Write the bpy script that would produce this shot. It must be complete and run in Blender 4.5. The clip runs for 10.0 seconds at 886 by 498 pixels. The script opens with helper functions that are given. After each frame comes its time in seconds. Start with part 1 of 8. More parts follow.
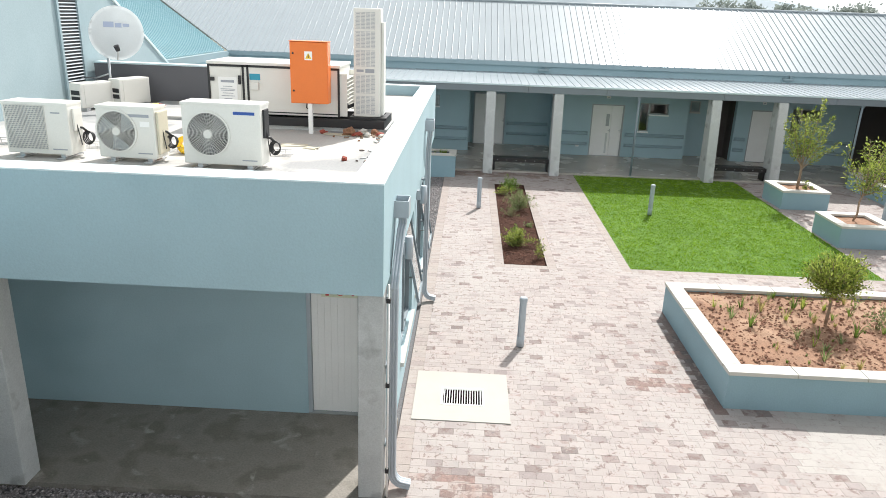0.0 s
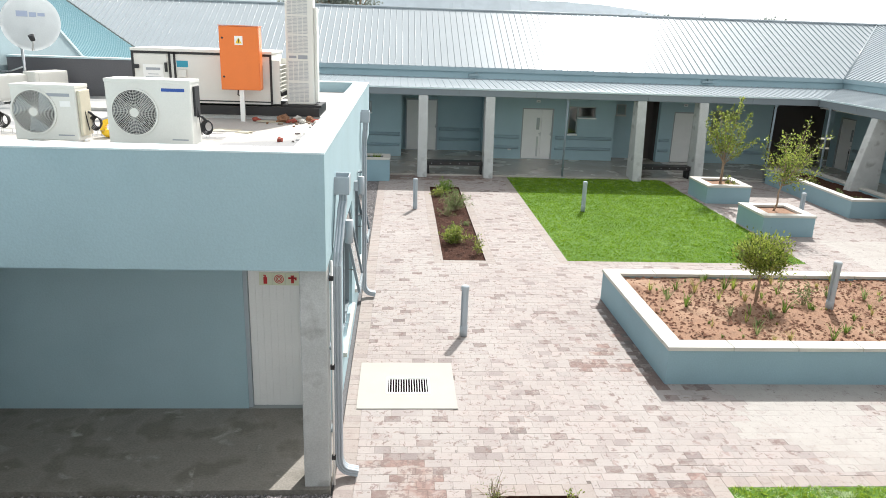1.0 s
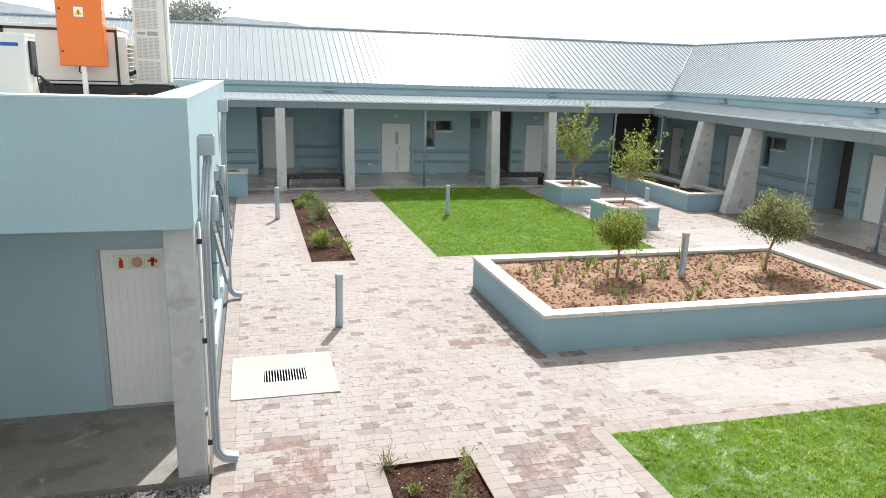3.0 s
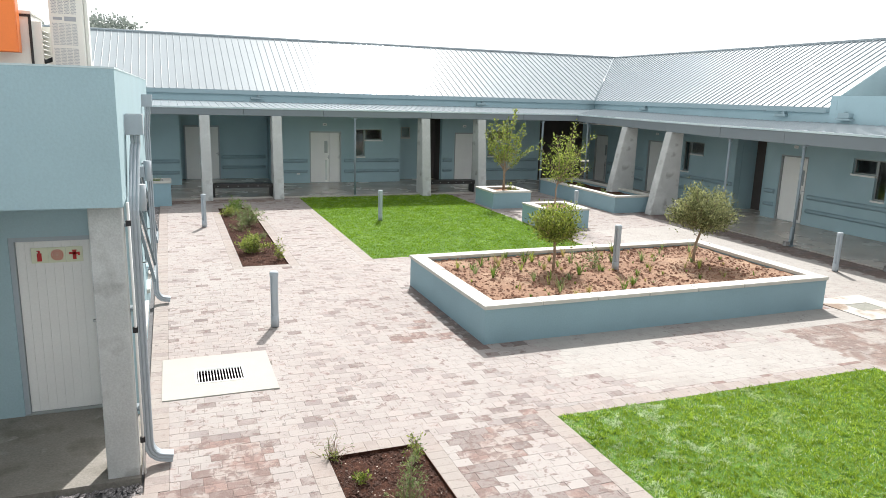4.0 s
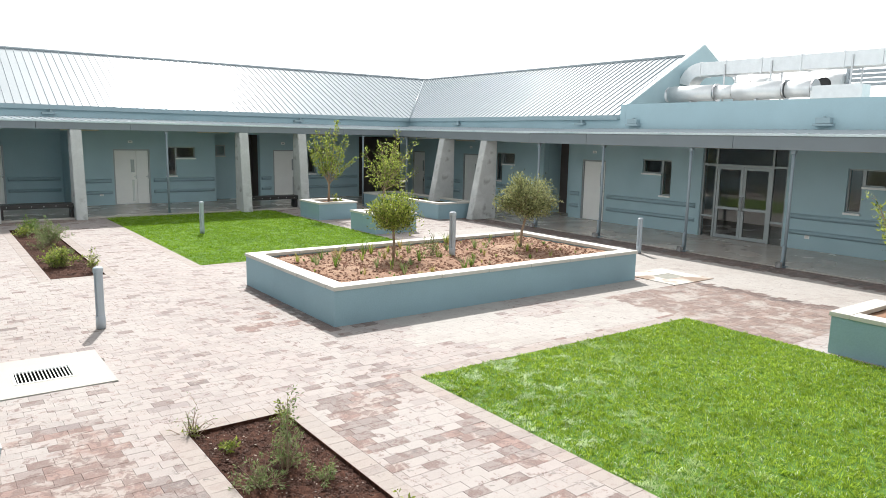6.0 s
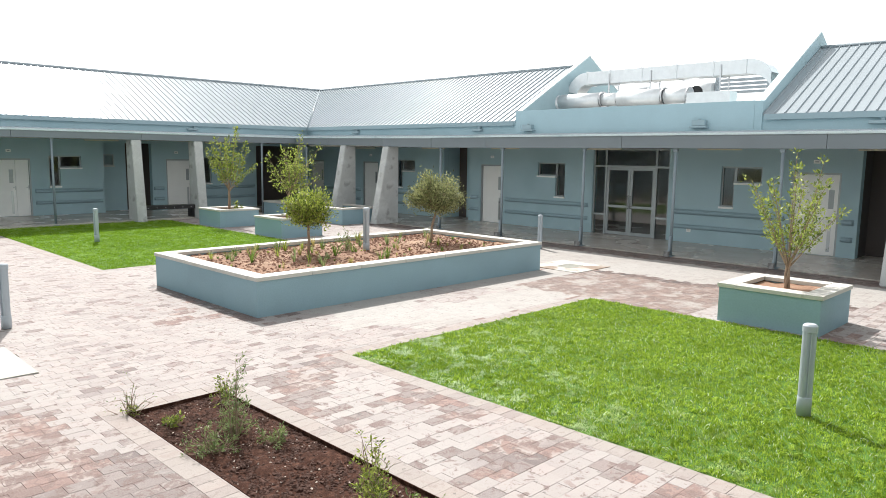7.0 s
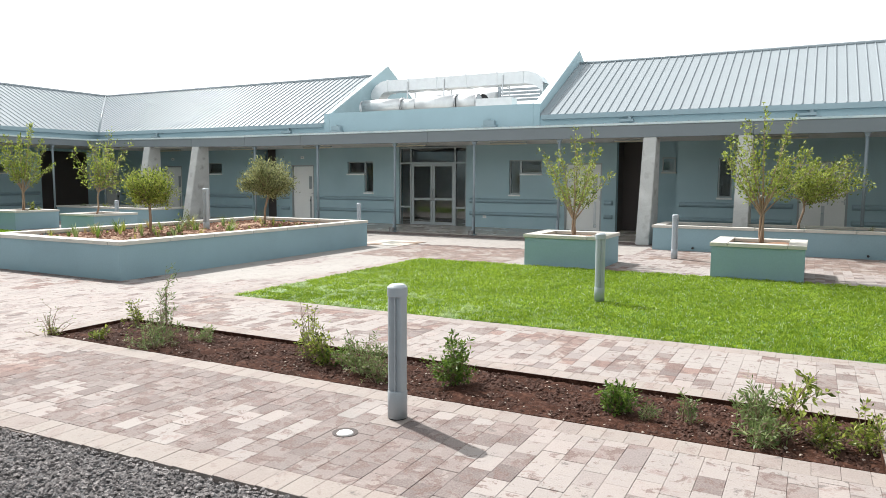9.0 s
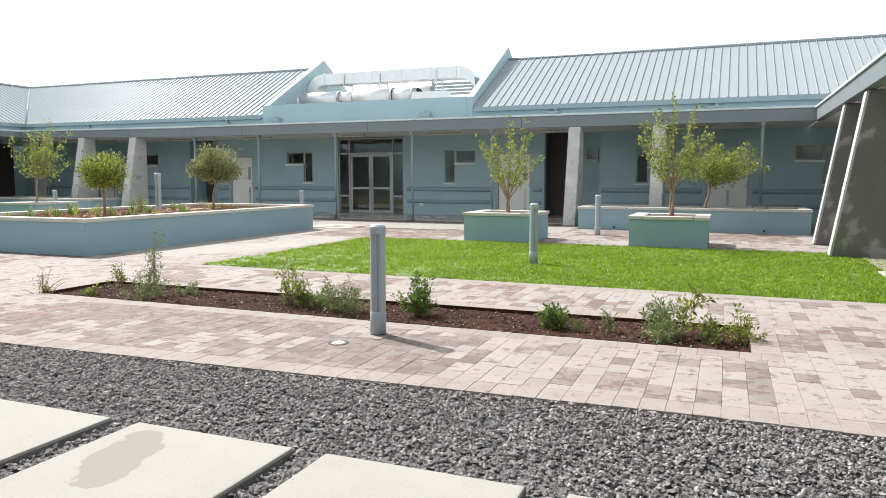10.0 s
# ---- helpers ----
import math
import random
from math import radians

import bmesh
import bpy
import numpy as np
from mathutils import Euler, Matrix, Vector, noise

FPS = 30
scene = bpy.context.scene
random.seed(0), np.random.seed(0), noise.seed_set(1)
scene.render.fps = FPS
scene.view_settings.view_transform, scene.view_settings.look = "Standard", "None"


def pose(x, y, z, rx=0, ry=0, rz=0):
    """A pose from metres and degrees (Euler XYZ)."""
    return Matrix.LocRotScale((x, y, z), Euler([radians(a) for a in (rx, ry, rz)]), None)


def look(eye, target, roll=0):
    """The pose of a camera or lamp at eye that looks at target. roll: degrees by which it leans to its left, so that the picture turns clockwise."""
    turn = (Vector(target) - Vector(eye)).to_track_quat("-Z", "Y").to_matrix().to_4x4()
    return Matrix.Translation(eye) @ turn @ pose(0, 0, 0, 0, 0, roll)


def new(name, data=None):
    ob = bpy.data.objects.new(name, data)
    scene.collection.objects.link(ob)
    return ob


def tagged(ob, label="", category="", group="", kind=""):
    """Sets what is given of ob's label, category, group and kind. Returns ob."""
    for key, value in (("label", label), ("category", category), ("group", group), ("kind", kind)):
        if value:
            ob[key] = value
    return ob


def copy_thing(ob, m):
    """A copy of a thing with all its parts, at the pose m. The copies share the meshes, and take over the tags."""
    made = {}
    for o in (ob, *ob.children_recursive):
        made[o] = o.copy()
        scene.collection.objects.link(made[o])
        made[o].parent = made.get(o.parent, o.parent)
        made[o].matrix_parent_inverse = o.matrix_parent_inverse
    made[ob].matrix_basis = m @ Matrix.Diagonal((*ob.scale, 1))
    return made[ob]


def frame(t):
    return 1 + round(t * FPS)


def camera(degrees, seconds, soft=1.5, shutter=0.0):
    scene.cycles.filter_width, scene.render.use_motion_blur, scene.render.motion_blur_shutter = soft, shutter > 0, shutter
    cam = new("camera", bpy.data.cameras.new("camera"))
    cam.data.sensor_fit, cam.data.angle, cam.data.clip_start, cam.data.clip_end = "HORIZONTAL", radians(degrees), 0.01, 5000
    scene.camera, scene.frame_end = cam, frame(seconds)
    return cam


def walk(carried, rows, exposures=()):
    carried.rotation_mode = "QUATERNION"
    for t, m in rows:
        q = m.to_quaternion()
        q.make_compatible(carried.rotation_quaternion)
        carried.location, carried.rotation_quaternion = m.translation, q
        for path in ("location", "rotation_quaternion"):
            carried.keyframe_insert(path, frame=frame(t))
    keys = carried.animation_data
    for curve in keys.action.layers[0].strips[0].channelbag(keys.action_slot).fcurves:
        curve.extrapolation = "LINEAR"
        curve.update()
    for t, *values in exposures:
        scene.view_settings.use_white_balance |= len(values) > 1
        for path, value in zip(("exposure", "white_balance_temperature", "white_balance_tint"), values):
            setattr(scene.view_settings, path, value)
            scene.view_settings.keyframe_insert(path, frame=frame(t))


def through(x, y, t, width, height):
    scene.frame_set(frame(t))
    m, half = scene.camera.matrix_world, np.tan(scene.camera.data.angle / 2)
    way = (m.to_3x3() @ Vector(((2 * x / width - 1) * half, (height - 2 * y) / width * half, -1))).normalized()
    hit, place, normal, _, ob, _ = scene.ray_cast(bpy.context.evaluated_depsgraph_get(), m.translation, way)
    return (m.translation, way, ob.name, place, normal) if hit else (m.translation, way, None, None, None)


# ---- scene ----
cam = camera(64.2, 10.0, soft=0.7)
METRES, EYE, TILT, LEAN, TURN = 6.862, 5.358, 0.0, 0.0, 1.7
ROWS = [
    (0.0, 0.0, 0.0, 0.0, 0.67, -18.52, -2.0),
    (0.5, -0.009, -0.0018, -0.0348, -2.06, -17.75, -1.93),
    (1.0, -0.0121, -0.0035, -0.0674, -4.97, -16.98, -1.87),
    (1.5, -0.0153, -0.0067, -0.0979, -7.89, -16.22, -1.82),
    (2.0, -0.0204, -0.008, -0.1277, -10.77, -15.43, -1.75),
    (2.5, -0.0281, -0.0084, -0.1578, -13.7, -14.65, -1.72),
    (4.0, -0.0545, 0.0059, -0.2469, -22.6, -12.23, -1.64),
    (4.5, -0.0626, 0.0095, -0.2765, -25.65, -11.43, -1.59),
    (5.0, -0.0735, 0.0118, -0.3058, -29.36, -10.63, -1.48),
    (5.5, -0.094, 0.0157, -0.3363, -33.53, -9.84, -1.33),
    (7.0, -0.2095, 0.0091, -0.4236, -46.7, -7.58, -0.76),
    (7.5, -0.269, 0.0024, -0.453, -51.13, -6.81, -0.63),
    (8.0, -0.3404, -0.0044, -0.4837, -55.52, -6.0, -0.51),
    (8.5, -0.4196, -0.0123, -0.5161, -59.83, -5.52, -0.33),
    (9.0, -0.5022, -0.0227, -0.5482, -64.14, -5.61, -0.25),
    (9.5, -0.5866, -0.0366, -0.5772, -67.55, -5.64, -0.12),
    (10.0, -0.6741, -0.0504, -0.5938, -69.9, -5.73, -0.04),
]
walk(cam, [(t, pose(0, 0, EYE, TILT, LEAN, TURN) @ pose(METRES * x, METRES * y, METRES * z, 90 + pitch, roll, yaw)) for t, x, y, z, yaw, pitch, roll in ROWS], [(0.0, 0.26), (5.0, 0.27), (7.0, 0.29), (10.0, 0.22)])

# ---- world, sun, exposure ----
SUN_DIR = Vector((0.262, 0.61, 0.748)).normalized()
world = bpy.data.worlds.new("sky")
scene.world = world
world.use_nodes = True
wn, wl = world.node_tree.nodes, world.node_tree.links
wn.clear()
sky = wn.new("ShaderNodeTexSky")
sky.sky_type, sky.sun_disc = "NISHITA", False
sky.sun_elevation = math.asin(SUN_DIR.z)
sky.sun_rotation = math.atan2(SUN_DIR.x, SUN_DIR.y)
sky.air_density, sky.dust_density, sky.ozone_density = 1.0, 6.0, 1.0
haze = wn.new("ShaderNodeHueSaturation")
haze.inputs["Saturation"].default_value = 0.25
haze.inputs["Value"].default_value = 1.0
wc = wn.new("ShaderNodeTexCoord")
wnoise = wn.new("ShaderNodeTexNoise")
wnoise.inputs["Scale"].default_value, wnoise.inputs["Detail"].default_value = 2.2, 5.0
wramp = wn.new("ShaderNodeMapRange")
wramp.inputs["From Min"].default_value, wramp.inputs["From Max"].default_value = 0.3, 0.7
wramp.inputs["To Min"].default_value, wramp.inputs["To Max"].default_value = 0.9, 1.25
wmul = wn.new("ShaderNodeVectorMath")
wmul.operation = "SCALE"
bg = wn.new("ShaderNodeBackground")
bg.inputs["Strength"].default_value = 0.15
wo = wn.new("ShaderNodeOutputWorld")
veil = wn.new("ShaderNodeMix")
veil.data_type = "RGBA"
vsep, vramp = wn.new("ShaderNodeSeparateXYZ"), wn.new("ShaderNodeMapRange")
vramp.inputs["From Min"].default_value, vramp.inputs["From Max"].default_value = 0.0, 0.75
vramp.inputs["To Min"].default_value, vramp.inputs["To Max"].default_value = 0.64, 0.42
wl.new(wc.outputs["Generated"], vsep.inputs[0])
wl.new(vsep.outputs["Z"], vramp.inputs["Value"])
wl.new(vramp.outputs[0], veil.inputs[0])
veil.inputs[7].default_value = (11.5, 11.9, 12.2, 1)
wl.new(sky.outputs[0], haze.inputs["Color"])
wl.new(wc.outputs["Generated"], wnoise.inputs["Vector"])
wl.new(wnoise.outputs["Fac"], wramp.inputs["Value"])
wl.new(haze.outputs["Color"], veil.inputs[6])
wl.new(veil.outputs[2], wmul.inputs[0])
# a hazy sky: brightest low down, dimmer overhead
zramp, zmul = wn.new("ShaderNodeMapRange"), wn.new("ShaderNodeMath")
zramp.inputs["From Min"].default_value, zramp.inputs["From Max"].default_value = 0.18, 0.85
zramp.inputs["To Min"].default_value, zramp.inputs["To Max"].default_value = 1.0, 0.45
zmul.operation = "MULTIPLY"
wl.new(vsep.outputs["Z"], zramp.inputs["Value"])
wl.new(wramp.outputs[0], zmul.inputs[0])
wl.new(zramp.outputs[0], zmul.inputs[1])
wl.new(zmul.outputs[0], wmul.inputs["Scale"])
wl.new(wmul.outputs[0], bg.inputs["Color"])
wl.new(bg.outputs[0], wo.inputs[0])

sun_data = bpy.data.lights.new("sun", "SUN")
sun_data.energy, sun_data.angle, sun_data.color = 4.9, radians(0.6), (1.0, 0.97, 0.93)
sun = new("sun", sun_data)
sun.matrix_world = look((0, 0, 40), Vector((0, 0, 40)) - SUN_DIR)


# ---- materials ----
def material(name, colour, rough=0.6, metal=0.0, vary=0.12, scale=6.0, fine=60.0, bump=0.15, second=None, mask=(0.45, 0.62), spec=0.5, stain=None, stain_scale=0.7, stain_mask=(0.52, 0.7), polish=0.1):
    """Principled material: two scales of tone, an optional second colour in patches, an optional stain, fine relief."""
    m = bpy.data.materials.new(name)
    m.use_nodes = True
    n, l = m.node_tree.nodes, m.node_tree.links
    p = n["Principled BSDF"]
    p.inputs["Metallic"].default_value = metal
    p.inputs["Specular IOR Level"].default_value = spec
    tc = n.new("ShaderNodeTexCoord")
    big, small = n.new("ShaderNodeTexNoise"), n.new("ShaderNodeTexNoise")
    big.inputs["Scale"].default_value, big.inputs["Detail"].default_value = scale, 6.0
    small.inputs["Scale"].default_value, small.inputs["Detail"].default_value = fine, 4.0
    for t in (big, small):
        l.new(tc.outputs["Object"], t.inputs["Vector"])
    base = n.new("ShaderNodeRGB")
    base.outputs[0].default_value = (*colour, 1)
    out = base.outputs[0]

    def blend(a, b, fac, lo, hi):
        r = n.new("ShaderNodeMapRange")
        r.inputs["From Min"].default_value, r.inputs["From Max"].default_value = lo, hi
        l.new(fac, r.inputs["Value"])
        x = n.new("ShaderNodeMix")
        x.data_type = "RGBA"
        l.new(r.outputs[0], x.inputs[0])
        l.new(a, x.inputs[6])
        if isinstance(b, tuple):
            x.inputs[7].default_value = (*b, 1)
        else:
            l.new(b, x.inputs[7])
        return x.outputs[2]

    if second:
        out = blend(out, second, big.outputs["Fac"], *mask)
    if stain:
        st = n.new("ShaderNodeTexNoise")
        st.inputs["Scale"].default_value, st.inputs["Detail"].default_value = stain_scale, 7.0
        st.inputs["Distortion"].default_value = 0.6
        l.new(tc.outputs["Object"], st.inputs["Vector"])
        out = blend(out, stain, st.outputs["Fac"], *stain_mask)
    tone = n.new("ShaderNodeMapRange")
    tone.inputs["To Min"].default_value, tone.inputs["To Max"].default_value = 1 - vary, 1 + vary
    tone.inputs["From Min"].default_value, tone.inputs["From Max"].default_value = 0.3, 0.7
    add = n.new("ShaderNodeMath")
    add.operation = "ADD"
    half = n.new("ShaderNodeMath")
    half.operation, half.inputs[1].default_value = "MULTIPLY", 0.5
    l.new(big.outputs["Fac"], add.inputs[0])
    l.new(small.outputs["Fac"], add.inputs[1])
    l.new(add.outputs[0], half.inputs[0])
    l.new(half.outputs[0], tone.inputs["Value"])
    mul = n.new("ShaderNodeVectorMath")
    mul.operation = "SCALE"
    l.new(out, mul.inputs[0])
    l.new(tone.outputs[0], mul.inputs["Scale"])
    l.new(mul.outputs[0], p.inputs["Base Color"])
    rr = n.new("ShaderNodeMapRange")
    rr.inputs["To Min"].default_value, rr.inputs["To Max"].default_value = max(0.02, rough - polish), min(1, rough + polish)
    l.new(big.outputs["Fac"], rr.inputs["Value"])
    l.new(rr.outputs[0], p.inputs["Roughness"])
    if bump:
        b = n.new("ShaderNodeBump")
        b.inputs["Strength"].default_value, b.inputs["Distance"].default_value = bump, 0.01
        l.new(small.outputs["Fac"], b.inputs["Height"])
        l.new(b.outputs[0], p.inputs["Normal"])
    return m


def brick_material(name, tones, dust, dust_mask, rough=0.85, streak=0.5, flake=0.57, dust_scale=0.55):
    """Pavers: each its own tone, flaked surface skin, grey specks, pale dust lying over several."""
    m = bpy.data.materials.new(name)
    m.use_nodes = True
    n, l = m.node_tree.nodes, m.node_tree.links
    p = n["Principled BSDF"]
    info, geo = n.new("ShaderNodeObjectInfo"), n.new("ShaderNodeNewGeometry")
    s, f = n.new("ShaderNodeMath"), n.new("ShaderNodeMath")
    s.operation, f.operation = "ADD", "FRACT"
    l.new(info.outputs["Random"], s.inputs[0])
    l.new(geo.outputs["Random Per Island"], s.inputs[1])
    l.new(s.outputs[0], f.inputs[0])
    ramp = n.new("ShaderNodeValToRGB")
    ramp.color_ramp.interpolation = "LINEAR"
    e = ramp.color_ramp.elements
    while len(e) < len(tones):
        e.new(0.5)
    for k, (at, c) in enumerate(tones):
        e[k].position, e[k].color = at, (*c, 1)
    l.new(f.outputs[0], ramp.inputs[0])
    out = ramp.outputs[0]

    off = n.new("ShaderNodeVectorMath")
    off.operation = "MULTIPLY_ADD"
    cmb = n.new("ShaderNodeCombineXYZ")
    for k in range(3):
        l.new(f.outputs[0], cmb.inputs[k])
    l.new(cmb.outputs[0], off.inputs[0])
    off.inputs[1].default_value = (37.0, 19.0, 53.0)
    l.new(geo.outputs["Position"], off.inputs[2])

    def noise_mix(out, scale, detail, lo, hi, colour, top=1.0, dist=0.0, own=False, harsh=False):
        t = n.new("ShaderNodeTexNoise")
        t.inputs["Scale"].default_value, t.inputs["Detail"].default_value, t.inputs["Distortion"].default_value = scale, detail, dist
        l.new(off.outputs[0] if own else geo.outputs["Position"], t.inputs["Vector"])
        if own or harsh:
            t.inputs["Roughness"].default_value = 0.7
        r = n.new("ShaderNodeMapRange")
        r.inputs["From Min"].default_value, r.inputs["From Max"].default_value, r.inputs["To Max"].default_value = lo, hi, top
        l.new(t.outputs["Fac"], r.inputs["Value"])
        x = n.new("ShaderNodeMix")
        x.data_type = "RGBA"
        x.inputs[7].default_value = (*colour, 1)
        l.new(r.outputs[0], x.inputs[0])
        l.new(out, x.inputs[6])
        return x.outputs[2], t

    out, _ = noise_mix(out, 4.2, 10, 0.53, 0.62, (0.375, 0.330, 0.306), 0.6, 0.6, True)
    out, _ = noise_mix(out, dust_scale, 5 if dust_scale < 1 else 12, *dust_mask, dust, 0.75 if dust_scale < 1 else 0.92, 0.8)
    out, _ = noise_mix(out, 3.2, 10, 0.585, 0.63, (0.225, 0.140, 0.128), 0.6 * streak, 0.6, True)
    out, _ = noise_mix(out, 1.7, 8, 0.56, 0.68, (0.285, 0.280, 0.268), 0.45, 0.5, True)
    out, _ = noise_mix(out, 8.0, 13, flake, flake + 0.03, (0.165, 0.108, 0.098), 0.85 * streak, 0.5, harsh=True)
    out, _ = noise_mix(out, 9.0, 10, 0.60, 0.66, (0.14, 0.125, 0.12), 0.8, 0.3, True)
    out, _ = noise_mix(out, 45.0, 5, 0.62, 0.72, (0.15, 0.13, 0.125), 0.6)
    out, t = noise_mix(out, 90.0, 3, 0.35, 0.8, (0.52, 0.47, 0.43), 0.3)
    l.new(out, p.inputs["Base Color"])
    p.inputs["Roughness"].default_value = rough
    p.inputs["Specular IOR Level"].default_value = 0.2
    b = n.new("ShaderNodeBump")
    b.inputs["Strength"].default_value, b.inputs["Distance"].default_value = 0.4, 0.012
    l.new(t.outputs["Fac"], b.inputs["Height"])
    l.new(b.outputs[0], p.inputs["Normal"])
    return m


def leaf_material(name, dark, light, flecks=None, gloss=0.45, spec=0.5, through=0.35):
    m = bpy.data.materials.new(name)
    m.use_nodes = True
    n, l = m.node_tree.nodes, m.node_tree.links
    p = n["Principled BSDF"]
    geo = n.new("ShaderNodeNewGeometry")
    ramp = n.new("ShaderNodeValToRGB")
    e = ramp.color_ramp.elements
    e[0].color, e[1].color = (*dark, 1), (*light, 1)
    if flecks:
        e[1].position = 0.94
        for at in (0.96, 1.0):
            e.new(at).color = (*flecks, 1)
    l.new(geo.outputs["Random Per Island"], ramp.inputs[0])
    out = ramp.outputs[0]
    if flecks:
        for scale, lo, hi, top, c in ((3.0, 0.525, 0.56, 0.95, flecks), (14.0, 0.46, 0.60, 0.55, tuple(q * 0.4 for q in dark)), (0.8, 0.45, 0.7, 0.35, tuple(q * 0.7 for q in dark))):
            t = n.new("ShaderNodeTexNoise")
            t.inputs["Scale"].default_value, t.inputs["Detail"].default_value, t.inputs["Distortion"].default_value = scale, 13.0 if scale > 1 else 6.0, 0.5
            t.inputs["Roughness"].default_value = 0.8 if scale > 1 else 0.5
            l.new(geo.outputs["Position"], t.inputs["Vector"])
            r = n.new("ShaderNodeMapRange")
            r.inputs["From Min"].default_value, r.inputs["From Max"].default_value, r.inputs["To Max"].default_value = lo, hi, top
            l.new(t.outputs["Fac"], r.inputs["Value"])
            amount = r.outputs[0]
            if c is flecks:   # most wear round the corner where people cross
                sx, g, k = n.new("ShaderNodeSeparateXYZ"), n.new("ShaderNodeMapRange"), n.new("ShaderNodeMath")
                away = n.new("ShaderNodeMath")
                away.operation, away.inputs[1].default_value = "MULTIPLY_ADD", -0.7
                l.new(geo.outputs["Position"], sx.inputs[0])
                l.new(sx.outputs[1], away.inputs[0])
                l.new(sx.outputs[0], away.inputs[2])
                l.new(away.outputs[0], g.inputs["Value"])
                for name_, v in (("From Min", 3.3), ("From Max", 0.6), ("To Min", 0.06), ("To Max", 1.0)):
                    g.inputs[name_].default_value = v
                k.operation = "MULTIPLY"
                l.new(amount, k.inputs[0])
                l.new(g.outputs[0], k.inputs[1])
                amount = k.outputs[0]
            x = n.new("ShaderNodeMix")
            x.data_type = "RGBA"
            x.inputs[7].default_value = (*c, 1)
            l.new(amount, x.inputs[0])
            l.new(out, x.inputs[6])
            out = x.outputs[2]
    l.new(out, p.inputs["Base Color"])
    p.inputs["Roughness"].default_value = gloss
    p.inputs["Specular IOR Level"].default_value = spec
    tr = n.new("ShaderNodeBsdfTranslucent")
    l.new(out, tr.inputs["Color"])
    mix = n.new("ShaderNodeMixShader")
    mix.inputs[0].default_value = through
    l.new(p.outputs[0], mix.inputs[1])
    l.new(tr.outputs[0], mix.inputs[2])
    l.new(mix.outputs[0], n["Material Output"].inputs["Surface"])
    return m


BLUE = material("blue_plaster", (0.375, 0.515, 0.56), 0.75, vary=0.07, scale=1.2, fine=45, bump=0.25, stain=(0.34, 0.48, 0.525), stain_scale=0.5)
PLANTERBLUE = material("planter_blue_plaster", (0.265, 0.395, 0.45), 0.75, vary=0.08, scale=1.5, fine=45, bump=0.25, stain=(0.245, 0.365, 0.42), stain_scale=0.8)
GABLEBLUE = material("weathered_blue_plaster", (0.315, 0.405, 0.435), 0.8, vary=0.08, scale=1.0, fine=45, bump=0.25, stain=(0.28, 0.37, 0.40), stain_scale=0.5)
BLUE_CAP = material("weathered_blue_coping", (0.62, 0.72, 0.74), 0.7, vary=0.1, scale=1.5, fine=40, bump=0.2, stain=(0.45, 0.58, 0.62), stain_scale=0.8)
GREYBLUE = material("greyblue_bumper_rail", (0.285, 0.395, 0.445), 0.45, vary=0.08, scale=3, bump=0.05)
CONCRETE = material("raw_concrete", (0.52, 0.53, 0.52), 0.8, vary=0.16, scale=2.5, fine=55, bump=0.35, second=(0.33, 0.33, 0.32), mask=(0.56, 0.66), stain=(0.62, 0.63, 0.62), stain_scale=1.6)
# dark concrete, also carrying the shade painted on south columns and slab edges
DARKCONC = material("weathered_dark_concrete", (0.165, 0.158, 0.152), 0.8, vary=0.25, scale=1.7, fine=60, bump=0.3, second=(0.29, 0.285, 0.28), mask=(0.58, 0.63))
COPING = material("cream_coping_stone", (0.56, 0.545, 0.50), 0.75, vary=0.09, scale=4, fine=70, bump=0.2, stain=(0.5, 0.47, 0.41), stain_scale=2.2, stain_mask=(0.6, 0.8))
SLABMAT = material("cream_concrete_slab", (0.43, 0.415, 0.375), 0.8, vary=0.08, scale=2.5, fine=80, bump=0.15, stain=(0.47, 0.44, 0.38), stain_scale=1.6, stain_mask=(0.58, 0.8))
FLOOR = material("polished_concrete_floor", (0.47, 0.432, 0.39), 0.26, vary=0.2, scale=0.9, fine=30, bump=0.03, stain=(0.40, 0.365, 0.325), stain_scale=0.6)
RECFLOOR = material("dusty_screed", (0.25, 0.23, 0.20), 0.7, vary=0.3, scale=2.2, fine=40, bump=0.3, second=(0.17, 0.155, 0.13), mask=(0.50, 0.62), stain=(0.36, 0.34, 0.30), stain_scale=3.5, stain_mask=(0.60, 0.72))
ROOF = material("pale_blue_roof_sheet", (0.355, 0.40, 0.425), 0.24, spec=0.12, polish=0.02, vary=0.05, scale=0.7, fine=14, bump=0.02)
ROOF_W = material("blue_roof_sheet", (0.22, 0.40, 0.45), 0.3, metal=0.2, polish=0.02, vary=0.06, scale=0.7, fine=14, bump=0.02)
GUTTER = material("painted_gutter", (0.29, 0.385, 0.42), 0.5, vary=0.06, scale=2, bump=0.03)
BEAM = material("grey_fascia_beam", (0.19, 0.22, 0.24), 0.6, vary=0.08, scale=1.5, bump=0.08)
POST = material("grey_steel_paint", (0.23, 0.28, 0.31), 0.5, vary=0.08, scale=4, bump=0.04)
BOLLARD = material("light_grey_cast_metal", (0.40, 0.445, 0.485), 0.5, vary=0.05, scale=8, fine=120, bump=0.05)
WHITE = material("white_paint", (0.88, 0.875, 0.85), 0.5, vary=0.04, scale=3, bump=0.04)
ACWHITE = material("offwhite_enamel", (0.74, 0.73, 0.68), 0.4, vary=0.04, scale=4, bump=0.02)
ACBEIGE = material("beige_plastic", (0.60, 0.56, 0.44), 0.5, vary=0.05)
BLACK = material("black_paint", (0.018, 0.018, 0.02), 0.5, vary=0.1)
# near-black brown that paints the depth of passages and a cap's hole dark
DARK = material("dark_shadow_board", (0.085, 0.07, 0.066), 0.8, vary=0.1)
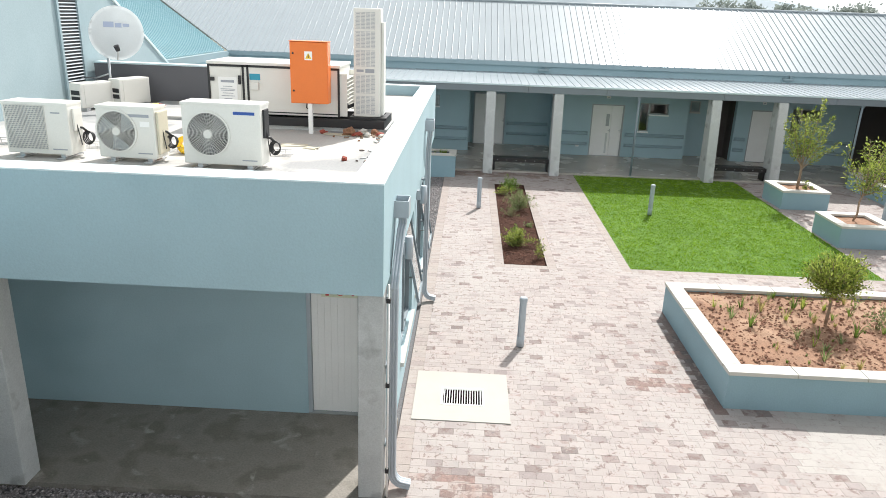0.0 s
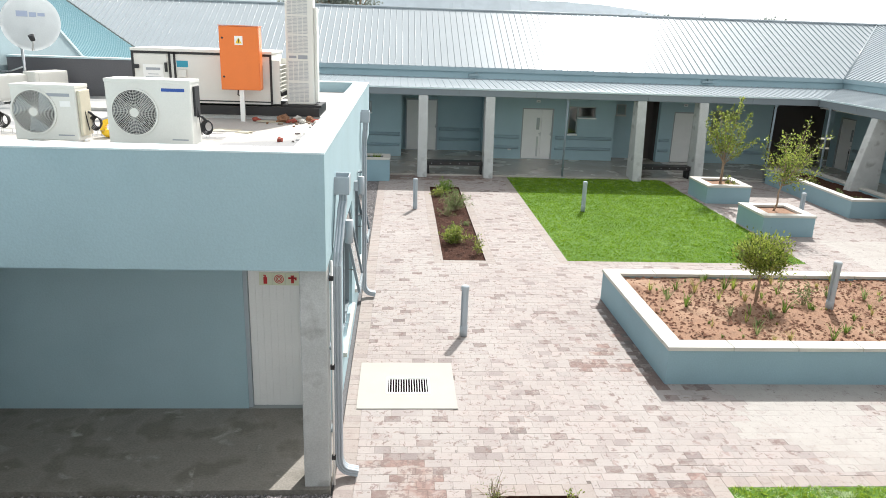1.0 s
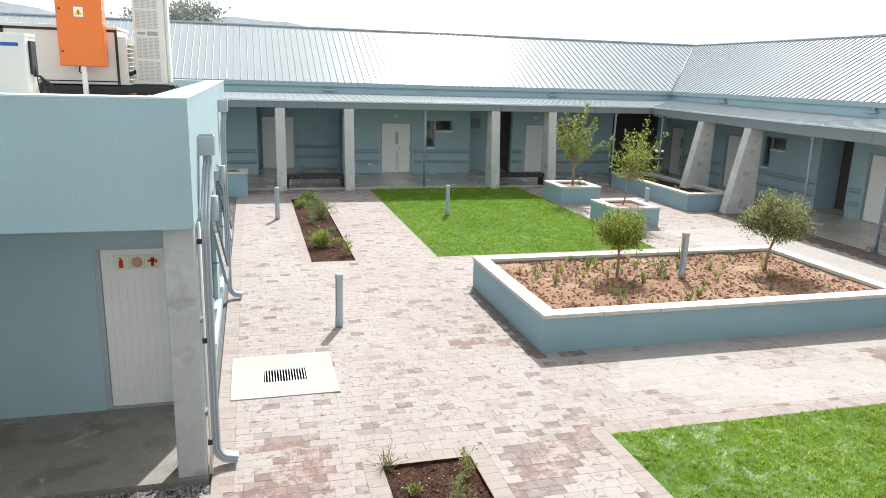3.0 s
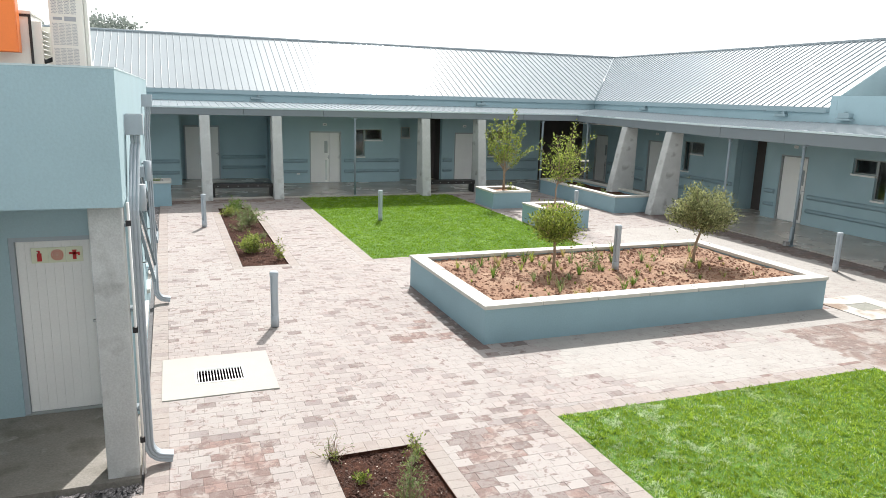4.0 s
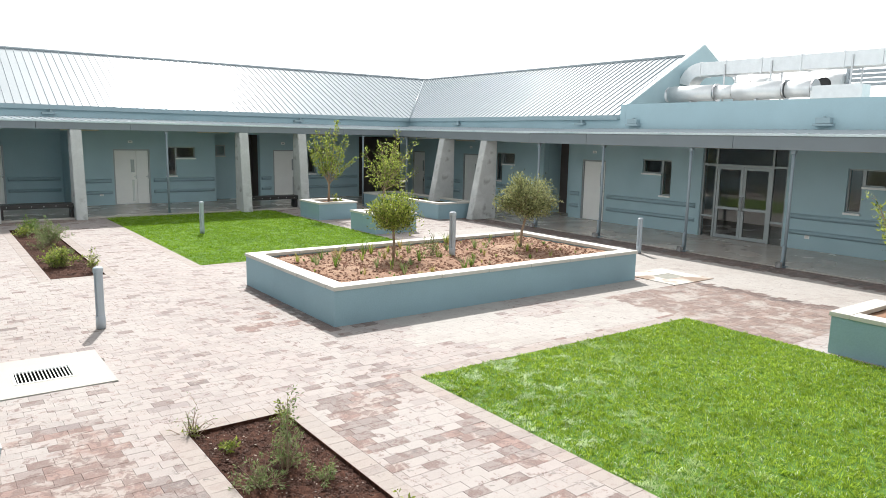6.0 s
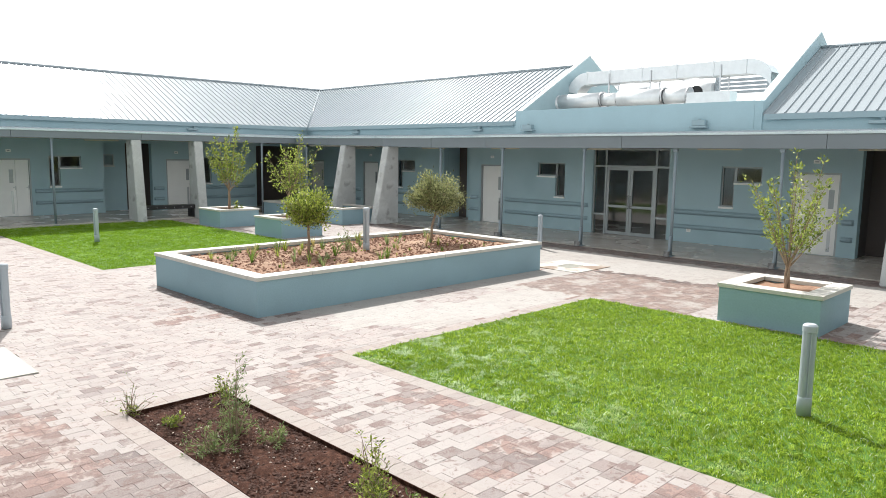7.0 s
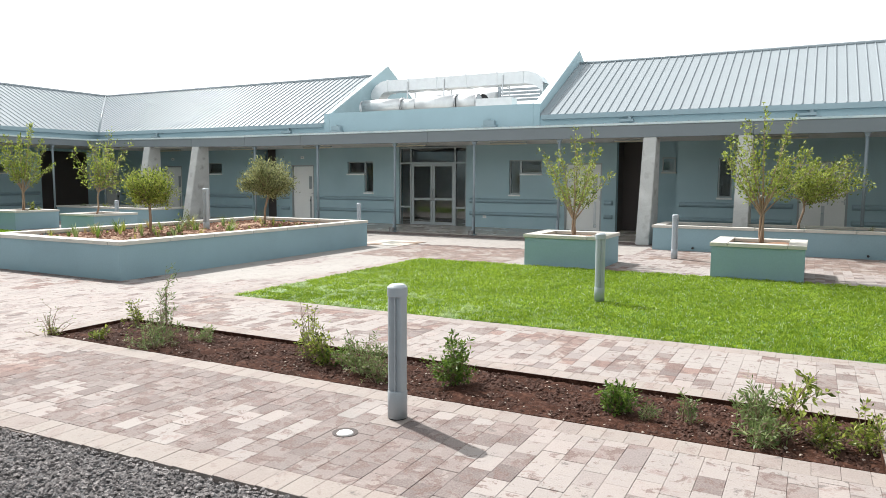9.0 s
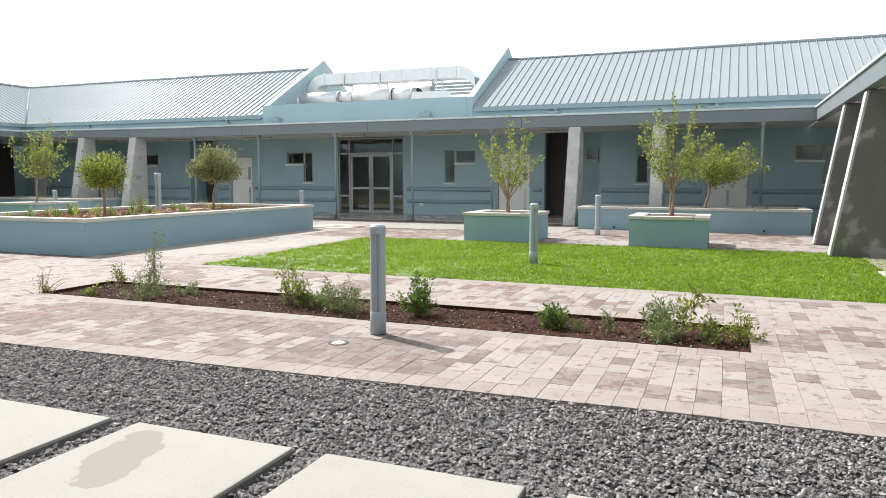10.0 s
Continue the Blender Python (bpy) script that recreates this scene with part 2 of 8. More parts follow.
BENCH = material("dark_bench_plastic", (0.028, 0.026, 0.026), 0.4, vary=0.15)
STEEL = material("brushed_steel", (0.55, 0.56, 0.57), 0.3, metal=1.0, vary=0.08, bump=0.03)
ZINC = material("galvanised_duct", (0.78, 0.80, 0.81), 0.38, metal=0.35, vary=0.1, scale=5, bump=0.05)
ALU = material("anodised_frame", (0.36, 0.385, 0.39), 0.4, metal=0.4, vary=0.05)
ORANGE = material("orange_enamel", (0.80, 0.19, 0.03), 0.4, vary=0.04, bump=0.02)
RED = material("red_paint", (0.55, 0.03, 0.03), 0.5, vary=0.08)
BRICKRED = material("broken_red_brick", (0.34, 0.075, 0.05), 0.85, vary=0.3, scale=14, fine=60, bump=0.4)
YELLOW = material("yellow_sticker", (0.85, 0.55, 0.02), 0.5, vary=0.05)
INKBLUE = material("blue_print", (0.03, 0.09, 0.35), 0.5, vary=0.03)
TEAL = material("teal_sticker", (0.03, 0.30, 0.42), 0.5, vary=0.1)
LABELGREY = material("grey_print", (0.35, 0.37, 0.40), 0.6, vary=0.05)
PHOTOLUM = material("cream_sign_board", (0.74, 0.76, 0.58), 0.5, vary=0.03)
ROOFDECK = material("bright_flat_roof_screed", (0.50, 0.485, 0.455), 0.8, vary=0.14, scale=1.1, fine=30, bump=0.2, stain=(0.31, 0.315, 0.315), stain_scale=0.9, stain_mask=(0.50, 0.60))
BITUMEN = material("dark_painted_parapet", (0.125, 0.125, 0.135), 0.7, vary=0.15, scale=1.5)
SOIL = material("dark_brown_soil", (0.062, 0.028, 0.019), 0.98, vary=0.6, scale=22, fine=110, bump=1.0, second=(0.095, 0.048, 0.034), mask=(0.5, 0.7), spec=0.1)
REDSOIL = material("dry_reddish_soil", (0.285, 0.162, 0.100), 0.95, vary=0.4, scale=4, fine=60, bump=0.8, second=(0.17, 0.092, 0.058), mask=(0.53, 0.66), stain=(0.36, 0.235, 0.155), stain_scale=1.1)
GRAVEL = material("grey_crushed_stone", (0.15, 0.15, 0.155), 0.85, vary=0.35, scale=30, fine=140, bump=0.6)
EARTH = material("dry_earth", (0.20, 0.19, 0.14), 0.95, vary=0.25, scale=0.05, fine=2, bump=0.2)
SAND = material("joint_sand", (0.185, 0.155, 0.14), 0.95, vary=0.2, scale=4, fine=90, bump=0.3)
TURFBED = material("turf_backing", (0.075, 0.165, 0.014), 0.95, vary=0.2, scale=3, fine=80, bump=0.5)
BARK = material("grey_brown_bark", (0.31, 0.225, 0.16), 0.9, vary=0.25, scale=20, fine=90, bump=0.6)
STAKE = material("rough_timber_stake", (0.26, 0.13, 0.07), 0.85, vary=0.2, scale=18, fine=90, bump=0.4)
# distance haze is put into these pale hill and leaf colours
HILL = material("hazy_hillside", (0.36, 0.42, 0.46), 0.95, vary=0.14, scale=0.012, fine=0.08, bump=0)
FARLEAF = leaf_material("dull_green_far_leaves", (0.23, 0.27, 0.25), (0.33, 0.37, 0.34))
LEAF_A = leaf_material("yellow_green_leaves", (0.045, 0.09, 0.010), (0.50, 0.57, 0.12), through=0.38)
LEAF_B = leaf_material("olive_green_leaves", (0.045, 0.065, 0.022), (0.47, 0.49, 0.23), through=0.38)
LEAF_C = leaf_material("grey_green_shrub_leaves", (0.085, 0.15, 0.04), (0.34, 0.42, 0.17))
LEAF_D = leaf_material("deep_green_shrub_leaves", (0.055, 0.12, 0.018), (0.24, 0.36, 0.065))
PAVER_GREY = brick_material("greyish_purple_pavers", [(0.0, (0.275, 0.222, 0.210)), (0.35, (0.248, 0.212, 0.202)), (0.65, (0.222, 0.182, 0.174)), (0.9, (0.19, 0.154, 0.148)), (1.0, (0.145, 0.116, 0.113))], (0.25, 0.212, 0.20), (0.48, 0.66), rough=0.8, streak=0.9, flake=0.52)
TURF = leaf_material("artificial_turf_blades", (0.17, 0.315, 0.014), (0.66, 0.80, 0.125), flecks=(0.88, 0.96, 0.72), gloss=0.6, spec=0.25)
TURF_FRESH = leaf_material("fresh_artificial_turf_blades", (0.15, 0.32, 0.008), (0.45, 0.63, 0.05), flecks=(0.52, 0.70, 0.22), gloss=0.6, spec=0.2)
PAVER = brick_material("pinkish_concrete_pavers", [(0.0, (0.388, 0.337, 0.320)), (0.35, (0.374, 0.335, 0.320)), (0.65, (0.352, 0.316, 0.302)), (0.84, (0.347, 0.307, 0.293)), (0.95, (0.308, 0.270, 0.260)), (1.0, (0.225, 0.188, 0.184))], (0.396, 0.366, 0.350), (0.46, 0.62), rough=0.8, streak=0.85, flake=0.572)
PAVER_DUST = brick_material("dust_covered_pavers", [(0.0, (0.39, 0.368, 0.345)), (0.6, (0.375, 0.352, 0.330)), (1.0, (0.335, 0.308, 0.288))], (0.405, 0.388, 0.368), (0.40, 0.56), rough=0.7, streak=0.25)
PAVER_EDGE = brick_material("pale_border_pavers", [(0.0, (0.345, 0.290, 0.266)), (0.6, (0.350, 0.310, 0.285)), (1.0, (0.29, 0.245, 0.230))], (0.345, 0.310, 0.288), (0.5, 0.64), rough=0.8, streak=0.35)
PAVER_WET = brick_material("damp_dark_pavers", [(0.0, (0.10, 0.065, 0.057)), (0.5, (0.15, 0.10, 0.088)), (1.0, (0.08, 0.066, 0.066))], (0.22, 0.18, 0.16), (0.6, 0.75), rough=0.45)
PAVER_RED = brick_material("reddish_worn_pavers", [(0.0, (0.295, 0.198, 0.174)), (0.5, (0.25, 0.163, 0.143)), (1.0, (0.19, 0.132, 0.120))], (0.375, 0.325, 0.300), (0.50, 0.57), rough=0.8, streak=0.85, flake=0.50, dust_scale=2.6)
PAVER_BROWN = brick_material("brown_stained_pavers", [(0.0, (0.245, 0.168, 0.142)), (0.5, (0.20, 0.137, 0.116)), (1.0, (0.165, 0.116, 0.102))], (0.385, 0.350, 0.322), (0.50, 0.66), rough=0.6, streak=0.4, dust_scale=2.4)

SOFFIT = material("dull_soffit_boards", (0.70, 0.685, 0.66), 0.8, vary=0.12, scale=2, bump=0.1)
MHSLAB = material("dirty_cream_slab", (0.52, 0.50, 0.455), 0.85, vary=0.1, scale=3, fine=80, bump=0.2, stain=(0.27, 0.20, 0.15), stain_scale=1.1, stain_mask=(0.5, 0.58))
MHCOVER = material("grimy_cover", (0.26, 0.26, 0.225), 0.8, vary=0.25, scale=6, fine=60, bump=0.3)
# near-black without sheen: the drain pit's darkness is painted on a shallow sheet
PIT = material("unlit_pit", (0.006, 0.006, 0.006), 1.0, vary=0.1, bump=0, spec=0.0)
STEPSLAB = material("worn_cream_slab", (0.385, 0.37, 0.34), 0.85, vary=0.1, scale=2.5, fine=90, bump=0.2, stain=(0.385, 0.36, 0.32), stain_scale=1.8, stain_mask=(0.5, 0.75))


def stained_copy(base, name, centre, half, turn, colour):
    """The same slab with one damp stain of uneven outline."""
    m = base.copy()
    m.name = name
    n, l = m.node_tree.nodes, m.node_tree.links
    p = n["Principled BSDF"]
    src = p.inputs["Base Color"].links[0].from_socket
    tc, mp, wob = n.new("ShaderNodeTexCoord"), n.new("ShaderNodeMapping"), n.new("ShaderNodeTexNoise")
    mp.vector_type = "TEXTURE"
    mp.inputs["Location"].default_value = (*centre, 0)
    mp.inputs["Rotation"].default_value = (0, 0, radians(turn))
    mp.inputs["Scale"].default_value = (*half, 1)
    wob.inputs["Scale"].default_value, wob.inputs["Detail"].default_value = 5.5, 4.0
    l.new(tc.outputs["Object"], mp.inputs["Vector"])
    l.new(tc.outputs["Object"], wob.inputs["Vector"])
    flat, ln, ad, rg, mx = n.new("ShaderNodeVectorMath"), n.new("ShaderNodeVectorMath"), n.new("ShaderNodeMath"), n.new("ShaderNodeMapRange"), n.new("ShaderNodeMix")
    flat.operation, ln.operation = "MULTIPLY", "LENGTH"
    flat.inputs[1].default_value = (1, 1, 0)
    l.new(mp.outputs[0], flat.inputs[0])
    l.new(flat.outputs[0], ln.inputs[0])
    ad.operation, ad.use_clamp = "MULTIPLY_ADD", False
    ad.inputs[1].default_value = 1.9
    l.new(wob.outputs["Fac"], ad.inputs[0])
    l.new(ln.outputs["Value"], ad.inputs[2])
    rg.inputs["From Min"].default_value, rg.inputs["From Max"].default_value = 1.98, 1.90
    l.new(ad.outputs[0], rg.inputs["Value"])
    mx.data_type = "RGBA"
    mx.inputs[7].default_value = (*colour, 1)
    l.new(rg.outputs[0], mx.inputs[0])
    l.new(src, mx.inputs[6])
    l.new(mx.outputs[2], p.inputs["Base Color"])
    return m


STAINEDSLAB = stained_copy(STEPSLAB, "damp_stained_cream_slab", (0.27, 0.20), (0.33, 0.135), 21, (0.295, 0.272, 0.25))
GLASS = bpy.data.materials.new("tinted_glass")
GLASS.use_nodes = True
gp = GLASS.node_tree.nodes["Principled BSDF"]
gp.inputs["Base Color"].default_value = (0.80, 0.81, 0.80, 1)
gp.inputs["Roughness"].default_value = 0.02
gp.inputs["Transmission Weight"].default_value = 1.0
gp.inputs["IOR"].default_value = 1.5


# ---- mesh helpers ----
def box(bm, x0, x1, y0, y1, z0, z1, m=None):
    v = [bm.verts.new((x, y, z)) for z in (z0, z1) for x, y in ((x0, y0), (x1, y0), (x1, y1), (x0, y1))]
    if m is not None:
        for q in v:
            q.co = m @ q.co
    for f in ((3, 2, 1, 0), (4, 5, 6, 7), (0, 1, 5, 4), (1, 2, 6, 5), (2, 3, 7, 6), (3, 0, 4, 7)):
        bm.faces.new([v[i] for i in f])
    return v


def boxes(*dims, bevel=0.0):
    bm = bmesh.new()
    for d in dims:
        box(bm, *d)
    if bevel:
        bmesh.ops.bevel(bm, geom=bm.edges[:], offset=bevel, segments=2, affect="EDGES", profile=0.6)
    return bm


def tube(bm, pts, radii, sides=10, cap=True):
    """A round bar along pts with a radius at each."""
    pts = [Vector(p) for p in pts]
    rings = []
    side = None
    for i, p in enumerate(pts):
        d = (pts[min(i + 1, len(pts) - 1)] - pts[max(i - 1, 0)]).normalized()
        if side is None or abs(side.dot(d)) > 0.95:
            side = d.orthogonal().normalized()
        side = (side - d * side.dot(d)).normalized()
        up = d.cross(side)
        r = radii[i] if isinstance(radii, (list, tuple)) else radii
        rings.append([bm.verts.new(p + (side * math.cos(a) + up * math.sin(a)) * r) for a in (2 * math.pi * k / sides for k in range(sides))])
    for a, b in zip(rings, rings[1:]):
        for k in range(sides):
            f = bm.faces.new((a[k], a[(k + 1) % sides], b[(k + 1) % sides], b[k]))
            f.smooth = True
    if cap:
        bm.faces.new(rings[0][::-1])
        bm.faces.new(rings[-1])
    return bm


def prism(bm, outline, z0, z1, m=None):
    """An outline in x and y, drawn up from z0 to z1."""
    a = [bm.verts.new((x, y, z0)) for x, y in outline]
    b = [bm.verts.new((x, y, z1)) for x, y in outline]
    if m is not None:
        for q in a + b:
            q.co = m @ q.co
    bm.faces.new(a[::-1])
    bm.faces.new(b)
    for i in range(len(a)):
        j = (i + 1) % len(a)
        bm.faces.new((a[i], a[j], b[j], b[i]))


def mesh_of(name, bm, mat):
    bmesh.ops.recalc_face_normals(bm, faces=bm.faces[:])
    me = bpy.data.meshes.new(name)
    bm.to_mesh(me)
    bm.free()
    me.materials.append(mat)
    return me


def part(name, bm, mat, parent, label="", at=None):
    ob = new(name, mesh_of(name, bm, mat))
    ob.parent = parent
    if at is not None:
        ob.matrix_basis = at
    ob.visible_shadow = mat is not GLASS
    if label:
        ob["label"] = label
    return ob


def twin(name, me, parent, at, label=""):
    """Another part on a mesh that is already there."""
    ob = new(name, me)
    ob.parent = parent
    ob.matrix_basis = at
    if label:
        ob["label"] = label
    return ob


def thing(name, at, label, category, group="", kind=""):
    ob = new(name)
    ob.empty_display_size = 0.2
    ob.matrix_basis = at
    return tagged(ob, label, category, group, kind)


def solid(name, bm, mat, label, category, kind="structure", at=None, group=""):
    ob = new(name, mesh_of(name, bm, mat))
    if at is not None:
        ob.matrix_basis = at
    return tagged(ob, label, category, group, kind)


def raw(name, verts, faces, mat):
    me = bpy.data.meshes.new(name)
    me.from_pydata(verts, [], faces)
    me.materials.append(mat)
    return me


def wall_cells(bm, u0, u1, z0, z1, thick, holes):
    """A wall in its own u and z, front face at y = 0, with square holes right through it."""
    us = sorted({u0, u1, *[h[0] for h in holes], *[h[1] for h in holes]})
    zs = sorted({z0, z1, *[h[2] for h in holes], *[h[3] for h in holes]})
    us = [u for u in us if u0 <= u <= u1]
    zs = [z for z in zs if z0 <= z <= z1]
    for a, b in zip(us, us[1:]):
        run = None
        for c, d in zip(zs, zs[1:]):
            full = not any(h[0] < (a + b) / 2 < h[1] and h[2] < (c + d) / 2 < h[3] for h in holes)
            if full:
                run = (run[0], d) if run else (c, d)
            if run and (not full or d == zs[-1]):
                box(bm, a, b, 0, thick, *run)
                run = None
    return bm

# ---- plan ----
NY, EX = 28.67, 18.14            # faces of the north and east walls
NB, EB, SB = 25.05, 15.04, -2.55  # lines of the veranda beams
EAVE, RIDGE = 3.66, 5.90
NEAVE, EEAVE = 28.45, 17.95
NRIDGE, ERIDGE = 33.2, 22.0
WALLTOP = 3.6

# ---- ground ----
bm = bmesh.new()
bmesh.ops.create_grid(bm, x_segments=8, y_segments=8, size=2500)
solid("ground", bm, EARTH, "dry open earth round the buildings", "ground", at=pose(0, 0, -0.12))
BED_N, BED_S = (0.95, 1.92, 15.13, 23.05), (0.99, 1.97, -0.70, 6.62)
bm = bmesh.new()
for x0, x1, y0, y1 in ((-0.60, 0.95, -6.0, 1.5), (-0.72, 0.95, 1.5, 4.0), (-0.84, 0.95, 4.0, 6.5), (-0.76, 0.95, 6.5, 25.1), (1.97, 15.0, -6.0, 25.1), (0.95, 1.97, -6.0, -0.70), (0.95, 0.99, -0.70, 6.62), (0.95, 1.97, 6.62, 15.13), (1.92, 1.97, 15.13, 23.05), (0.95, 1.97, 23.05, 25.1)):
    box(bm, x0, x1, y0, y1, -0.115, -0.0065)
solid("paving_bed", bm, SAND, "sandy bed under the courtyard pavers", "ground")
solid("gravel_bed", boxes((-9.0, -0.52, -8.0, 24.9, -0.108, -0.040)), GRAVEL, "grey crushed stone strip beside the paving", "gravel")
solid("floor_east", boxes((15.02, EX, -9.0, NY, -0.1, 0.02), (EX, EX + 4.4, -9.0, NY + 2, -0.1, 0.019)), FLOOR, "smooth brown-grey polished concrete veranda floor", "floor")
solid("floor_north", boxes((-9.5, 15.02, 25.0, NY, -0.1, 0.06), (-9.5, 15.02, NY, NY + 4.5, -0.1, 0.059)), FLOOR, "smooth brown-grey polished concrete veranda floor", "floor")
solid("floor_south", boxes((-9.5, 15.02, -9.0, SB, -0.1, 0.02)), FLOOR, "smooth brown-grey polished concrete veranda floor", "floor")


# ---- walls ----
def l_window_holes(u, side):
    """An L: a short wide light with a tall narrow one at its left (side -1) or right (side 1)."""
    t = (u, u + 0.38) if side < 0 else (u + 0.74, u + 1.12)
    return [(u, u + 1.12, 1.80, 2.24), (*t, 1.12, 2.24)]


DOOR_H = 2.13
n_doors = [(4.88, 1.30), (11.16, 1.15)]
n_windows = [(6.78, -1), (12.75, -1)]
holes = [(u, u + w, 0.0, DOOR_H) for u, w in n_doors] + [h for u, s in n_windows for h in l_window_holes(u, s)]
bm = bmesh.new()
wall_cells(bm, -9.5, 0.0, 0, WALLTOP, 0.25, [(-1.75, -1.2, 1.80, 2.24)])
wall_cells(bm, 3.45, 8.70, 0, WALLTOP, 0.25, holes)
wall_cells(bm, 10.57, 15.30, 0, WALLTOP, 0.25, holes)
box(bm, 0.0, 3.45, 0, 0.25, 2.75, WALLTOP)
box(bm, 8.70, 10.57, 0, 0.25, 2.75, WALLTOP)
box(bm, 15.30, 18.4, 0, 0.25, 2.75, WALLTOP)
box(bm, -0.25, 0.0, 0.25, 1.9, 0, 2.9)
box(bm, 3.45, 3.7, 0.25, 1.9, 0, 2.9)
wall_cells(bm, 0.0, 3.45, 0, 2.9, 0.2, [])
for v in bm.verts[-8:]:
    v.co.y += 1.88
box(bm, 8.45, 8.70, 0.25, 1.2, 0, 2.9)
wall_cells(bm, 8.70, 9.86, 0, 2.9, 0.2, [])
for v in bm.verts[-8:]:
    v.co.y += 0.85
solid("wall_north", bm, BLUE, "long pale blue plastered wall with door recesses", "wall", at=pose(0, NY, 0))
# dark boards: the passage's missing light is put into their colour
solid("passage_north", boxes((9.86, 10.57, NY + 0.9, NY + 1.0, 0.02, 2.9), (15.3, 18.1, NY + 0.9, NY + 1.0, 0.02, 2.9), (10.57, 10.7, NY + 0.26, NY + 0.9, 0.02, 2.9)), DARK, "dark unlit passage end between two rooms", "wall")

# the east wall is written in v = -y
e_doors = [(-28.5, 1.05), (-24.55, 1.05), (-17.60, 1.08), (-6.68, 1.18), (-0.10, 1.20)]
e_windows = [(-22.33, -1), (-14.97, 1), (-8.56, -1), (-2.16, -1), (2.28, 1)]
holes = [(u, u + w, 0.0, DOOR_H) for u, w in e_doors] + [h for u, s in e_windows for h in l_window_holes(u, s)]
holes.append((-12.76, -10.12, 0.0, 2.74))
bm = bmesh.new()
wall_cells(bm, -NY - 0.25, -19.55, 0, WALLTOP, 0.25, holes)
wall_cells(bm, -18.20, -5.06, 0, WALLTOP, 0.25, holes)
wall_cells(bm, -3.28, 9.0, 0, WALLTOP, 0.25, holes)
box(bm, -19.55, -18.20, 0, 0.25, 2.75, WALLTOP)
box(bm, -5.06, -3.28, 0, 0.25, 2.75, WALLTOP)
box(bm, -19.10, -18.20, 0.85, 1.05, 0, 2.9)
box(bm, -18.2, -17.95, 0.25, 1.2, 0, 2.9)
box(bm, -4.45, -3.28, 0.85, 1.05, 0, 2.9)
box(bm, -3.28, -3.03, 0.25, 1.2, 0, 2.9)
solid("wall_east", bm, BLUE, "long pale blue plastered wall with doors and corner windows", "wall", at=pose(EX, 0, 0, 0, 0, -90))
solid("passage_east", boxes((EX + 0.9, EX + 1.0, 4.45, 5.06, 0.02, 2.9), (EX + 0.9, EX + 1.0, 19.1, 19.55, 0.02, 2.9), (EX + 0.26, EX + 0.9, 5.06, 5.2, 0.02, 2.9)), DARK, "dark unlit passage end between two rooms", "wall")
solid("passage_jamb", boxes((EX + 0.26, EX + 0.9, 19.55, 19.7, 0.02, 2.9)), BLUE, "pale blue return wall of the door recess", "wall")
bm = bmesh.new()
box(bm, -9.5, 27.5, 38.4, 38.65, 0, 3.6)
box(bm, 27.3, 27.55, -9, 38.4, 0, 3.6)
solid("wall_back", bm, BLUE, "plain outer walls behind the rooms", "wall")
solid("wall_rooms", boxes((EX + 4.4, EX + 4.5, -9, 30, 0, 2.9), (-9.5, 18.0, NY + 4.5, NY + 4.6, 0, 2.9)), WHITE, "plain white inner walls of the rooms", "wall")
solid("wall_south", boxes((-9.5, 18.4, -6.2, -5.95, 0, 3.6)), BLUE, "plain pale blue plastered wall", "wall")
# unseen west wall and roof slab, added to keep sky light off the recess
solid("wall_west", boxes((-9.75, -9.5, 8.7, 29, 0, 3.6), (-7.46, -7.21, -5.94, 8.7, 0, 5.6), (-7.208, -5.05, -5.94, 6.42, 2.69, 3.0), (-7.208, -6.9, -5.94, 6.42, 0, 2.688)), BLUE, "plain pale blue plastered wall", "wall")
solid("ceiling", boxes((-9.5, 22.6, NY + 0.26, NY + 4.5, 2.9, 3.0), (EX + 0.26, 22.6, -9, NY + 0.2, 2.9, 3.0)), WHITE, "plain white room ceiling", "ceiling")


# ---- roofs ----
def roof_slope(name, at, length, run, rise, start, mat, pitch=0.262, label="", width=0.03, high=0.03):
    """A sheet roof in its own frame: eave along x at the origin, sloping up along y. start(x) is where the sheet begins along y."""
    slope = math.hypot(run, rise)
    tilt = Matrix.Rotation(math.atan2(rise, run), 4, "X")
    k = slope / run
    bm = bmesh.new()
    low = [(length * i / 400, min(start(length * i / 400) * k, slope)) for i in range(401)]
    kept = [p for i, p in enumerate(low) if i in (0, 400) or abs(low[i - 1][1] + low[i + 1][1] - 2 * p[1]) > 1e-6]
    top = [(x, slope) for x in (length, 0) if start(x) * k < slope - 0.01]
    prism(bm, kept + top, -0.05, 0.0)
    roof = solid(name, bm, mat, label, "roof", at=at @ tilt)
    full = None
    for i in range(int(length / pitch) + 1):
        x = i * pitch + 0.02
        s = start(x) * k
        if s > slope - 0.15:
            continue
        w = width / 2
        if s < 1e-6 and full is not None:
            twin("seam", full, roof, pose(x, 0, 0))
            continue
        b = bmesh.new()
        prism(b, [(-w, 0.0), (w, 0.0), (w * 0.55, high), (-w * 0.55, high)], 0, slope - s, Matrix(((1, 0, 0, 0), (0, 0, 1, 0), (0, 1, 0, 0), (0, 0, 0, 1))))
        ob = part("seam", b, mat, roof, at=pose(x, s, 0))
        if s < 1e-6:
            full = ob.data
    return roof


RUN_N, RISE = NRIDGE - NEAVE, RIDGE - EAVE
RUN_E = ERIDGE - EEAVE
NX0 = -14.7
roof_slope("roof_north", pose(NX0, NEAVE, EAVE), ERIDGE - NX0, RUN_N, RISE, lambda x: max(0.0, (x + NX0 - EEAVE) * RUN_N / RUN_E, (-9.6 - x - NX0) * RUN_N / 5.1), ROOF, label="long pale metal sheet roof with standing seams")
